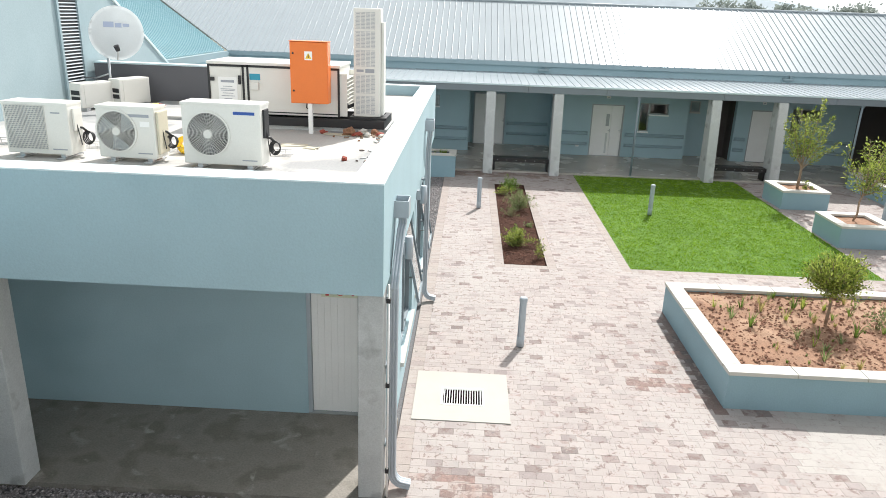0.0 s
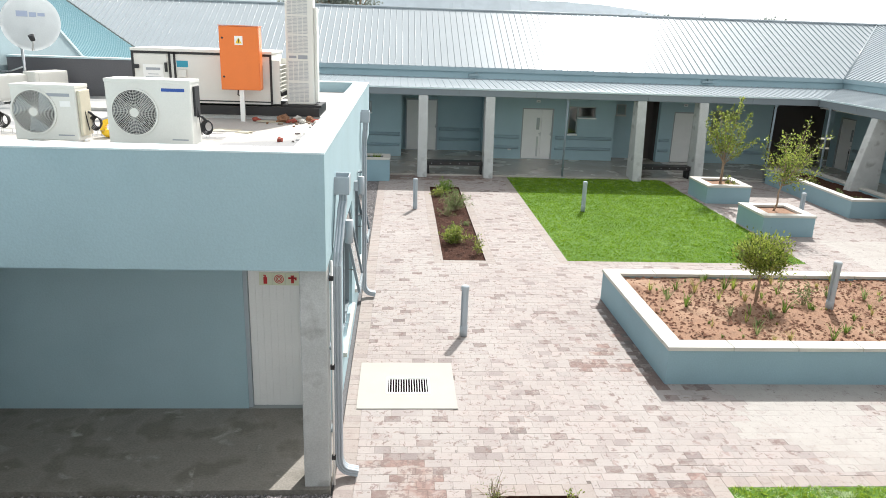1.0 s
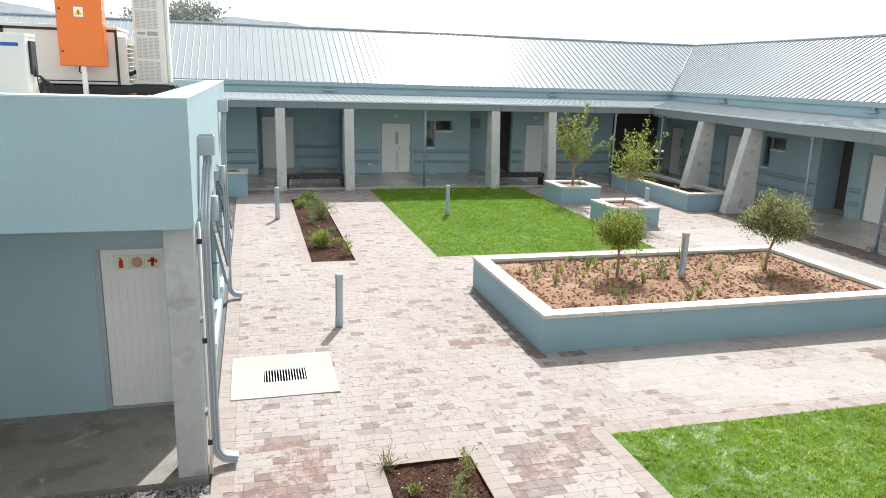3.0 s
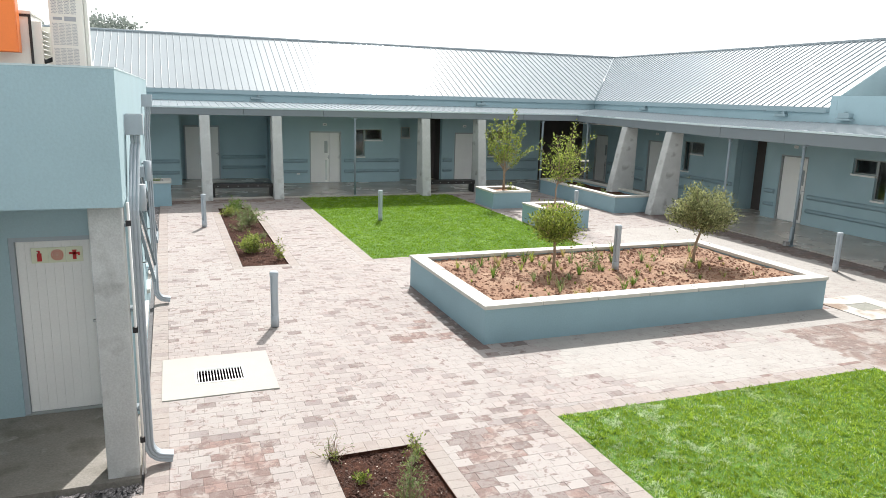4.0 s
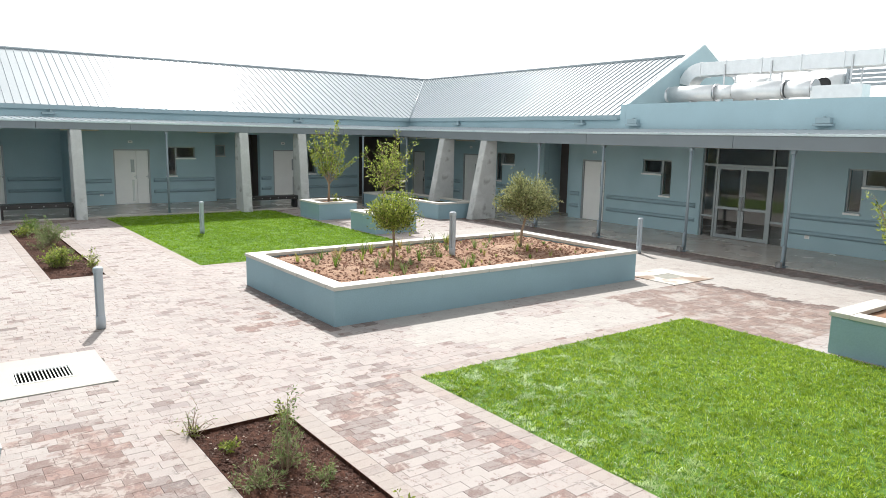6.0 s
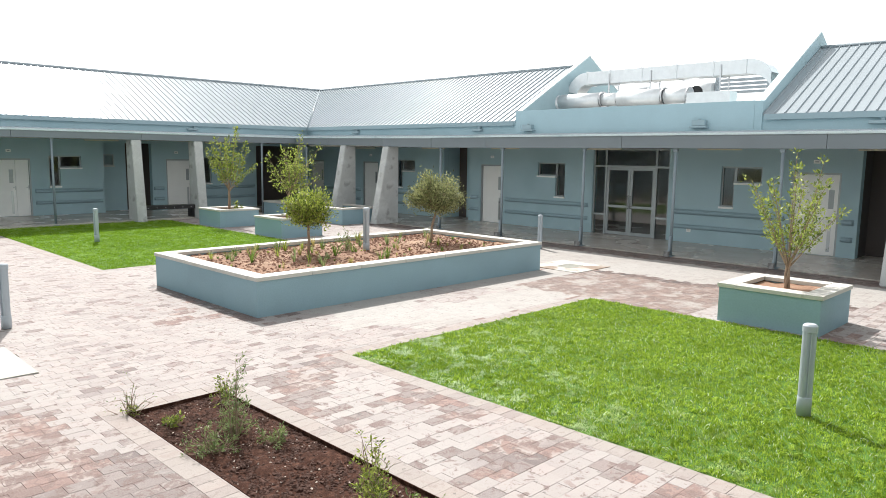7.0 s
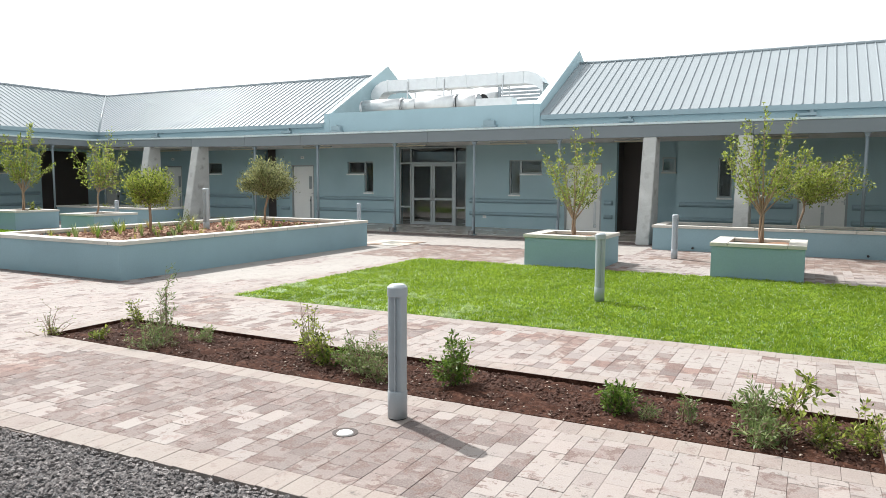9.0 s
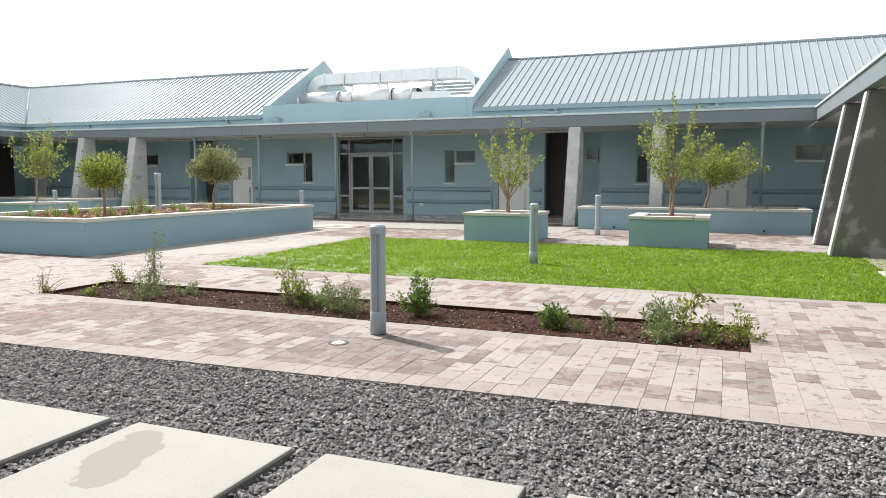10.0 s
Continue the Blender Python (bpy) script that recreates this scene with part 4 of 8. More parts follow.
# glazed entrance
gw = 2.64
gd = thing("glazed_entrance", pose(EX, 12.76, 0.02, 0, 0, -90), "grey aluminium glazed double door with side lights and transom", "door", kind="structure")
H1, H2 = 2.12, 2.70
part("outer_frame", boxes((0, 0.05, 0.05, 0.13, 0, H2), (gw - 0.05, gw, 0.05, 0.13, 0, H2), (0.05, gw - 0.05, 0.05, 0.13, H2 - 0.05, H2), (0.05, gw - 0.05, 0.05, 0.13, H1, H1 + 0.06)), ALU, gd)
for x in (0.42, gw - 0.48):
    part("mullion", boxes((x, x + 0.06, 0.05, 0.13, 0, H2 - 0.05)), ALU, gd)
cells = [(0.05, 0.42, 0.0, 0.62), (0.05, 0.42, 0.62, H1), (gw - 0.42, gw - 0.05, 0.0, 0.62), (gw - 0.42, gw - 0.05, 0.62, H1)]
cells += [(0.05, 0.42, H1 + 0.06, H2 - 0.05), (0.48, gw - 0.48, H1 + 0.06, H2 - 0.05), (gw - 0.42, gw - 0.05, H1 + 0.06, H2 - 0.05)]
for a, b, c, d in cells:
    part("pane", boxes((a, b, 0.085, 0.092, c, d)), GLASS, gd)
    if d == 0.62:
        part("rail", boxes((a, b, 0.06, 0.12, 0.59, 0.65)), ALU, gd)
mid = gw / 2
for a, b, s in ((0.485, mid - 0.004, 1), (mid + 0.004, gw - 0.485, -1)):
    leaf = part("door_leaf", boxes((a, a + 0.085, 0.065, 0.115, 0.012, H1 - 0.006), (b - 0.085, b, 0.065, 0.115, 0.012, H1 - 0.006), (a + 0.085, b - 0.085, 0.065, 0.115, 0.012, 0.11), (a + 0.085, b - 0.085, 0.065, 0.115, H1 - 0.09, H1 - 0.006), (a + 0.085, b - 0.085, 0.065, 0.115, 0.86, 0.94)), ALU, gd)
    part("pane", boxes((a + 0.085, b - 0.085, 0.085, 0.092, 0.11, 0.86)), GLASS, leaf)
    part("pane", boxes((a + 0.085, b - 0.085, 0.085, 0.092, 0.94, H1 - 0.09)), GLASS, leaf)
    h = b - 0.045 if s > 0 else a + 0.045
    bm = bmesh.new()
    tube(bm, [(h, 0.065, 0.85), (h, 0.02, 0.85), (h, 0.02, 1.25), (h, 0.065, 1.25)], 0.012, 8)
    part("pull_handle", bm, STEEL, leaf)

# ---- handrails along the verandas ----
def rail(at, length):
    r = thing("wall_rail", at, "grey-blue bumper handrail fixed along the blue wall", "handrail", "wall rails")
    e = 0.05
    for z0, z1, d, nm in ((0.83, 0.98, 0.095, "handrail"), (0.41, 0.54, 0.085, "bumper_rail")):
        bm = bmesh.new()
        out = [(0.0, 0.0), (e * 0.3, -d * 0.8), (e, -d), (length - e, -d), (length - e * 0.3, -d * 0.8), (length, 0.0)]
        h = z1 - z0
        rows = []
        for q in range(9):
            s = math.sin(math.pi * q / 8) ** 0.5 if 0 < q < 8 else 0.0
            rows.append([bm.verts.new((x, y * s - 0.002, z0 + h * q / 8)) for x, y in out])
        for lo, hi in zip(rows, rows[1:]):
            for i in range(len(out) - 1):
                bm.faces.new((lo[i], lo[i + 1], hi[i + 1], hi[i])).smooth = True
        part(nm, bm, GREYBLUE, r)
    return r


for a, b in ((-9.0, -0.05), (3.55, 4.80), (6.28, 8.64), (10.62, 11.06), (12.42, 15.2)):
    rail(pose(a, NY, 0.05), b - a)
rail(pose(1.62, NY + 1.88, 0.05), 1.75)
for a, b in ((-27.3, -24.7), (-23.4, -19.62), (-18.12, -17.7), (-16.4, -12.9), (-9.98, -6.8), (-5.42, -5.14), (-3.2, -0.2), (1.2, 6.0)):
    rail(pose(EX, -a, 0.0, 0, 0, -90), b - a)
# sockets and number plates
for m in (pose(4.42, NY - 0.002, 0.40), pose(EX - 0.002, 9.43, 0.32, 0, 0, -90)):
    s = thing("socket_plate", m, "white square socket plate low on the blue wall", "socket", "socket plates")
    part("plate", boxes((-0.065, 0.065, -0.014, 0, 0, 0.13), bevel=0.004), WHITE, s)
    part("cover_flap", boxes((-0.045, 0.045, -0.022, -0.0145, 0.02, 0.11), bevel=0.003), ACWHITE, s)
for m in (pose(5.5, NY - 0.001, 2.36), pose(11.6, NY - 0.001, 2.36), pose(EX - 0.001, 17.05, 2.36, 0, 0, -90), pose(EX - 0.001, 24.0, 2.36, 0, 0, -90), pose(EX - 0.001, 6.1, 2.36, 0, 0, -90)):
    s = thing("door_plate", m, "small white plate above a door", "plate", "door plates")
    part("plate", boxes((-0.08, 0.08, -0.01, 0, 0, 0.09), bevel=0.003), WHITE, s)
    part("marking", boxes((-0.045, 0.045, -0.012, -0.0102, 0.03, 0.06)), LABELGREY, s)
# batten lights under the veranda ceilings
for m in [pose(x, NB + 1.7, 2.858) for x in (-1.0, 3.5, 8.0, 12.5)] + [pose(EB + 1.6, y, 2.738, 0, 0, 90) for y in (22.5, 18.6, 15.2, 11.44, 8.0, 4.2, 0.5)]:
    l = thing("batten_light", m, "slim white batten light under the veranda ceiling", "ceiling light", "batten lights")
    part("housing", boxes((-0.6, 0.6, -0.04, 0.04, -0.035, 0), bevel=0.004), ALU, l)
    part("diffuser", boxes((-0.58, 0.58, -0.03, 0.03, -0.07, -0.036), bevel=0.008), ACBEIGE, l)


# ---- columns and posts ----
def buttress(at, width, top_d, base_d, height, mat, label):
    """A raked concrete fin: upright at the back, its front edge leaning out towards the ground. Front looks along -y."""
    b = thing("buttress_column", at, label, "column", "buttress columns")
    bm = bmesh.new()
    M = Matrix(((0, 0, 1, 0), (1, 0, 0, 0), (0, 1, 0, 0), (0, 0, 0, 1)))
    prism(bm, [(0.0, 0.0), (0.0, height), (-top_d, height), (-base_d, 0.0)], -width / 2, width / 2, M)
    bmesh.ops.bevel(bm, geom=bm.edges[:], offset=0.015, segments=2, affect="EDGES")
    part("fin", bm, mat, b)
    # paler concrete paints the lit front edge of the dark columns
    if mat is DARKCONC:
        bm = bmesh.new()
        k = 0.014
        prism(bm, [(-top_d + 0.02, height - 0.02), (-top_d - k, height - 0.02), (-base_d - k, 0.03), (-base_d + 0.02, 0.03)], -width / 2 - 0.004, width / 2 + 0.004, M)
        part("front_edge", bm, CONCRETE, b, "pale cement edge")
    return b


for x in (0.74, 3.09, 8.50, 10.76):
    buttress(pose(x, NB + 0.38, 0.0), 0.33, 0.48, 0.78, 2.825, CONCRETE, "raw pale concrete column with a raked front")
for y, h in ((21.75, 2.76), (19.28, 2.725), (3.45, 2.685), (1.22, 2.685)):
    buttress(pose(EB + 0.38, y, 0.0, 0, 0, -90), 0.33, 0.48, 1.05, h, CONCRETE, "raw pale concrete column with a raked front")
# south columns: their shade is put into the dark concrete
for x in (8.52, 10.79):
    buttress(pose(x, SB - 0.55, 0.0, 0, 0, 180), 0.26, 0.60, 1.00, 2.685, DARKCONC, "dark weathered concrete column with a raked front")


def post(x, y, r, foot, h):
    p = thing("veranda_post", pose(x, y, 0.02, 0, 0, r), "slim grey steel veranda post with a bent foot", "post", "veranda posts")
    bm = bmesh.new()
    tube(bm, [(0, 0, 0.02), (0, 0, h)], 0.038, 12)
    part("pole", bm, POST, p)
    part("head_plate", boxes((-0.08, 0.08, -0.06, 0.06, h - 0.015, h - 0.001), (-0.05, 0.05, -0.045, 0.045, h - 0.08, h - 0.016)), POST, p)
    part("base_plate", boxes((-0.08, 0.08, -0.08, 0.08, -0.02, 0.012), bevel=0.004), POST, p)
    if foot:
        bm = bmesh.new()
        tube(bm, [(0.0, -0.055, 0.5), (0.0, -0.06, 0.16), (0.0, -0.10, 0.10), (0.0, -0.2, 0.085)], 0.036, 8)
        part("outlet_shoe", bm, POST, p)
        part("outlet_box", boxes((-0.055, 0.055, -0.26, -0.16, 0.0, 0.13), bevel=0.006), DARKCONC, p)


for x in (5.85, 13.44):
    post(x, NB, 0, False, 2.805)
for y in (24.3, 16.6, 13.95, 11.04, 8.38, 5.85, -1.28):
    post(EB, y, -90, True, 2.79 if y > 20 else (2.68 if y > 16.8 else 2.665))


# ---- benches ----
def bench(at, length):
    b = thing("bench", at, "black slatted bench between two concrete columns", "bench", "benches")
    for i in range(4):
        part("slat", boxes((0, length, i * 0.105, i * 0.105 + 0.09, 0.42, 0.455), bevel=0.006), BENCH, b)
    part("front_rail", boxes((0, length, -0.04, -0.005, 0.32, 0.455), bevel=0.006), BENCH, b)
    for x in (0.02, length - 0.08):
        part("leg", boxes((x, x + 0.06, 0.0, 0.40, 0.0, 0.415), bevel=0.004), BENCH, b)
    for i in range(6):
        part("bolt_head", boxes((length * (i + 0.5) / 6 - 0.012, length * (i + 0.5) / 6 + 0.012, -0.047, -0.041, 0.375, 0.399)), STEEL, b)


bench(pose(0.92, NB - 0.02, 0.06), 1.99)
bench(pose(8.68, NB - 0.02, 0.06), 1.90)
bench(pose(10.64, SB - 0.1, 0.02, 0, 0, 180), 1.96)


# ---- planters ----
def planter(name, x0, x1, y0, y1, h, wall, cap, piece, soil, soil_mat, label, open_side=""):
    """A plastered box with coping stones round it, filled with soil."""
    p = thing(name, pose((x0 + x1) / 2, (y0 + y1) / 2, -0.02), label, "planter", "planters")
    a, b = (x1 - x0) / 2, (y1 - y0) / 2
    z1 = h - 0.06 + 0.02
    bm = boxes((-a, a, -b, -b + wall, 0, z1), (-a, a, b - wall, b, 0, z1), (-a, -a + wall, -b + wall, b - wall, 0, z1), (a - wall, a, -b + wall, b - wall, 0, z1))
    part("planter_wall", bm, PLANTERBLUE, p)
    o = 0.025
    w = cap

    def stones(n0, n1, fixed, along_x, inner):
        count = max(1, round((n1 - n0) / piece))
        for i in range(count):
            s, e = n0 + (n1 - n0) * i / count + 0.006, n0 + (n1 - n0) * (i + 1) / count - 0.006
            lo, hi = sorted((fixed, inner))
            d = (s, e, lo, hi) if along_x else (lo, hi, s, e)
            j = random.uniform(-0.003, 0.003)
            part("coping_stone", boxes((*d, z1 + 0.001, z1 + 0.06 + j), bevel=0.006), COPING, p)

    stones(-a - o, a + o, -b - o, True, -b - o + w)
    stones(-a - o, a + o, b + o, True, b + o - w)
    stones(-b - o + w, b + o - w, -a - o, False, -a - o + w)
    stones(-b - o + w, b + o - w, a + o, False, a + o - w)
    n = int(2 * a / 0.12) + 2, int(2 * b / 0.12) + 2
    bm = bmesh.new()
    grid = []
    for i in range(n[0] + 1):
        row = []
        for j in range(n[1] + 1):
            x, y = (-a + wall - 0.01) + (2 * a - 2 * wall + 0.02) * i / n[0], (-b + wall - 0.01) + (2 * b - 2 * wall + 0.02) * j / n[1]
            z = soil + 0.03 * noise.noise((x * 1.3 + x0, y * 1.3, 0)) + 0.025 * noise.noise((x * 5, y * 5 + y0, 2))
            row.append(bm.verts.new((x, y, z)))
        grid.append(row)
    for i in range(n[0]):
        for j in range(n[1]):
            bm.faces.new((grid[i][j], grid[i + 1][j], grid[i + 1][j + 1], grid[i][j + 1])).smooth = True
    part("soil", bm, soil_mat, p, "bare soil with clods")
    return p


planter("planter_bed", 3.92, 10.82, 9.25, 12.80, 0.61, 0.22, 0.27, 0.95, 0.545, REDSOIL, "large low pale blue planter with cream coping and red soil")
planter("tree_planter", 9.66, 11.08, 21.35, 22.80, 0.58, 0.2, 0.27, 1.0, 0.535, REDSOIL, "square pale blue planter with cream coping round a young tree")
planter("tree_planter", 9.57, 10.99, 17.55, 19.02, 0.58, 0.2, 0.27, 1.0, 0.535, REDSOIL, "square pale blue planter with cream coping round a young tree")
planter("tree_planter", 9.06, 10.42, 3.08, 4.52, 0.58, 0.2, 0.27, 1.0, 0.535, REDSOIL, "square pale blue planter with cream coping round a young tree")
planter("tree_planter", 8.97, 10.38, -0.20, 1.19, 0.58, 0.2, 0.27, 1.0, 0.535, REDSOIL, "square pale blue planter with cream coping round a young tree")
planter("veranda_planter", 13.37, 14.99, 19.72, 24.85, 0.57, 0.2, 0.25, 1.0, 0.46, SOIL, "long pale blue planter along the veranda with sparse plants")
planter("veranda_planter", 13.37, 14.99, -2.30, 3.00, 0.57, 0.2, 0.25, 1.0, 0.46, SOIL, "long pale blue planter along the veranda with sparse plants")
planter("end_planter", -2.6, -0.40, 23.85, 24.8, 0.78, 0.2, 0.25, 1.0, 0.70, SOIL, "tall pale blue planter with tufts beside the veranda")


# ---- bollards ----
def bollard(at, base_stone=True):
    b = thing("bollard_light", at, "light grey cast metal bollard light with a vertical slot", "bollard", "bollard lights")
    bm = bmesh.new()
    tube(bm, [(0, 0, 0.0), (0, 0, 0.012), (0, 0, 0.012)], [0.058, 0.058, 0.05], 28)
    part("base_gasket", bm, BLACK, b)
    bm = bmesh.new()
    tube(bm, [(0, 0, 0.012), (0, 0, 0.19), (0, 0, 0.196)], [0.066, 0.066, 0.062], 28)
    part("foot", bm, BOLLARD, b)
    # the shaft: round, with a wide hollow on two sides
    ring_of = []
    for k in range(72):
        a = 2 * math.pi * k / 72
        q = min(abs((math.degrees(a) - c + 180) % 360 - 180) for c in (192, 12))
        ring_of.append((a, 0.063 if q >= 40 else 0.063 * math.cos(radians(40)) / max(0.75, math.cos(radians(q))) - 0.012 * (1 - q / 40)))
    bm = bmesh.new()
    rows = [[bm.verts.new((r * math.cos(a), r * math.sin(a), z)) for a, r in ring_of] for z in (0.19, 0.835)]
    for k in range(72):
        bm.faces.new((rows[0][k], rows[0][(k + 1) % 72], rows[1][(k + 1) % 72], rows[1][k]))
    bm.faces.new(rows[1])
    part("shaft", bm, BOLLARD, b)
    for c in (192, 12):
        bm = bmesh.new()
        box(bm, 0.030, 0.060, -0.005, 0.005, 0.18, 0.832, Matrix.Rotation(radians(c), 4, "Z"))
        part("rib", bm, BOLLARD, b)
    bm = bmesh.new()
    tube(bm, [(0, 0, 0.83), (0, 0, 0.833), (0, 0, 0.888), (0, 0, 0.895), (0, 0, 0.907), (0, 0, 0.909)], [0.064, 0.068, 0.068, 0.064, 0.050, 0.046], 40)
    for f in bm.faces:
        f.smooth = False
    part("cap", bm, BOLLARD, b)
    if base_stone:
        part("base_stone", boxes((-0.17, 0.10, -0.10, 0.12, -0.03, 0.004), bevel=0.004), PAVER_EDGE, b)
    return b


b0 = bollard(pose(1.05, 10.96, 0))
for x, y, r in ((0.40, 19.9, 40), (0.51, 2.14, 0), (11.54, 2.20, 60), (13.69, 11.44, 5)):
    copy_thing(b0, pose(x, y, 0, 0, 0, r))
b1 = bollard(pose(7.43, 11.03, 0.485), False)
for x, y, r in ((11.40, 18.96, 70), (5.35, 19.95, 10), (5.68, 2.17, 25)):
    copy_thing(b1, pose(x, y, 0, 0, 0, r))

# ---- slabs and drains ----
dr = thing("drain_slab", pose(0.08, 9.215, 0), "cream concrete slab with a slotted drain grate", "drain")
part("slab", boxes((-0.69, -0.30, -0.70, 0.69, -0.11, 0.012), (0.33, 0.69, -0.70, 0.69, -0.11, 0.012), (-0.30, 0.33, -0.70, -0.29, -0.11, 0.012), (-0.30, 0.33, 0.20, 0.69, -0.11, 0.012)), SLABMAT, dr)
part("pit", boxes((-0.299, 0.329, -0.289, 0.199, -0.005, -0.003)), PIT, dr)
part("grate_frame", boxes((-0.30, 0.33, -0.29, -0.26, -0.09, 0.018), (-0.30, 0.33, 0.17, 0.20, -0.09, 0.018), (-0.30, -0.27, -0.26, 0.17, -0.09, 0.018), (0.30, 0.33, -0.26, 0.17, -0.09, 0.018)), WHITE, dr)
bar = None
for i in range(15):
    x = -0.25 + i * 0.0375
    if bar is None:
        bar = part("grate_bar", boxes((-0.0055, 0.0055, -0.26, 0.17, 0.002, 0.014)), WHITE, dr, at=pose(x, 0, 0)).data
    else:
        twin("grate_bar", bar, dr, pose(x, 0, 0))
mh = thing("manhole_slab", pose(11.72, 9.10, 0), "pale concrete slab with a recessed inspection cover", "manhole")
part("slab", boxes((-0.66, 0.66, -0.66, -0.2, -0.11, 0.012), (-0.66, 0.66, 0.2, 0.66, -0.11, 0.012), (-0.66, -0.28, -0.2, 0.2, -0.11, 0.012), (0.28, 0.66, -0.2, 0.2, -0.11, 0.012)), MHSLAB, mh)
part("cover", boxes((-0.272, 0.272, -0.192, 0.192, -0.06, 0.008), bevel=0.004), MHCOVER, mh)
for y in (2.1, -1.33):
    wp = thing("weep_pipe", pose(13.372, y, 0.07), "short black drain pipe stub in the planter wall", "pipe", "weep pipes")
    bm = bmesh.new()
    tube(bm, [(0.0, 0, 0), (-0.06, 0, 0)], 0.025, 12)
    part("pipe_stub", bm, BLACK, wp)
lc = thing("lawn_cover", pose(6.12, -2.60, 0.0), "pale square concrete cover let into the lawn", "cover")
part("plate", boxes((-0.32, 0.32, -0.16, 0.16, -0.05, 0.03), bevel=0.006), SLABMAT, lc)
pl = thing("pipe_cover", pose(0.105, 2.28, 0), "small white round cap in the paving beside a bollard", "pipe cap")
bm = bmesh.new()
tube(bm, [(0, 0, -0.03), (0, 0, 0.004), (0, 0, 0.012)], [0.055, 0.055, 0.045], 20)
part("cap", bm, WHITE, pl)
bm = bmesh.new()
tube(bm, [(0.015, 0.01, -0.02), (0.015, 0.01, 0.0035)], 0.082, 20)
part("pit", bm, DARK, pl)
for y in (5.06, 3.74, 2.53, 1.38, 0.24, -0.9, -2.05, -3.2):
    s = thing("stepping_slab", pose(-2.5, y + 0.49, 0), "large cream concrete stepping slab lying in grey gravel", "paving slab", "stepping slabs")
    part("slab", boxes((-0.65, 0.65, -0.48, 0.48, -0.09, 0.004), bevel=0.010), STAINEDSLAB if y == 1.38 else STEPSLAB, s)
    # dark band painting the shade on the slab's south side
    part("cast_edge", boxes((-0.642, 0.642, -0.4835, -0.4802, -0.09, -0.012)), DARKCONC, s, "grimy cast edge")

# ---- equipment on the flat roof ----
def disc(bm, c, r, y, n=28):
    bm.faces.new([bm.verts.new((c[0] + r * math.cos(2 * math.pi * k / n), y, c[1] + r * math.sin(2 * math.pi * k / n))) for k in range(n)])


def ring(bm, c, r, w, y, n=28, d=0.006):
    """A flat ring of wire, standing in x and z."""
    a = []
    for k in range(n):
        t = 2 * math.pi * k / n
        a.append([bm.verts.new((c[0] + q * math.cos(t), yy, c[1] + q * math.sin(t))) for q, yy in ((r - w, y), (r + w, y), (r + w, y + d), (r - w, y + d))])
    for k in range(n):
        p, q = a[k], a[(k + 1) % n]
        for i in range(4):
            bm.faces.new((p[i], p[(i + 1) % 4], q[(i + 1) % 4], q[i]))


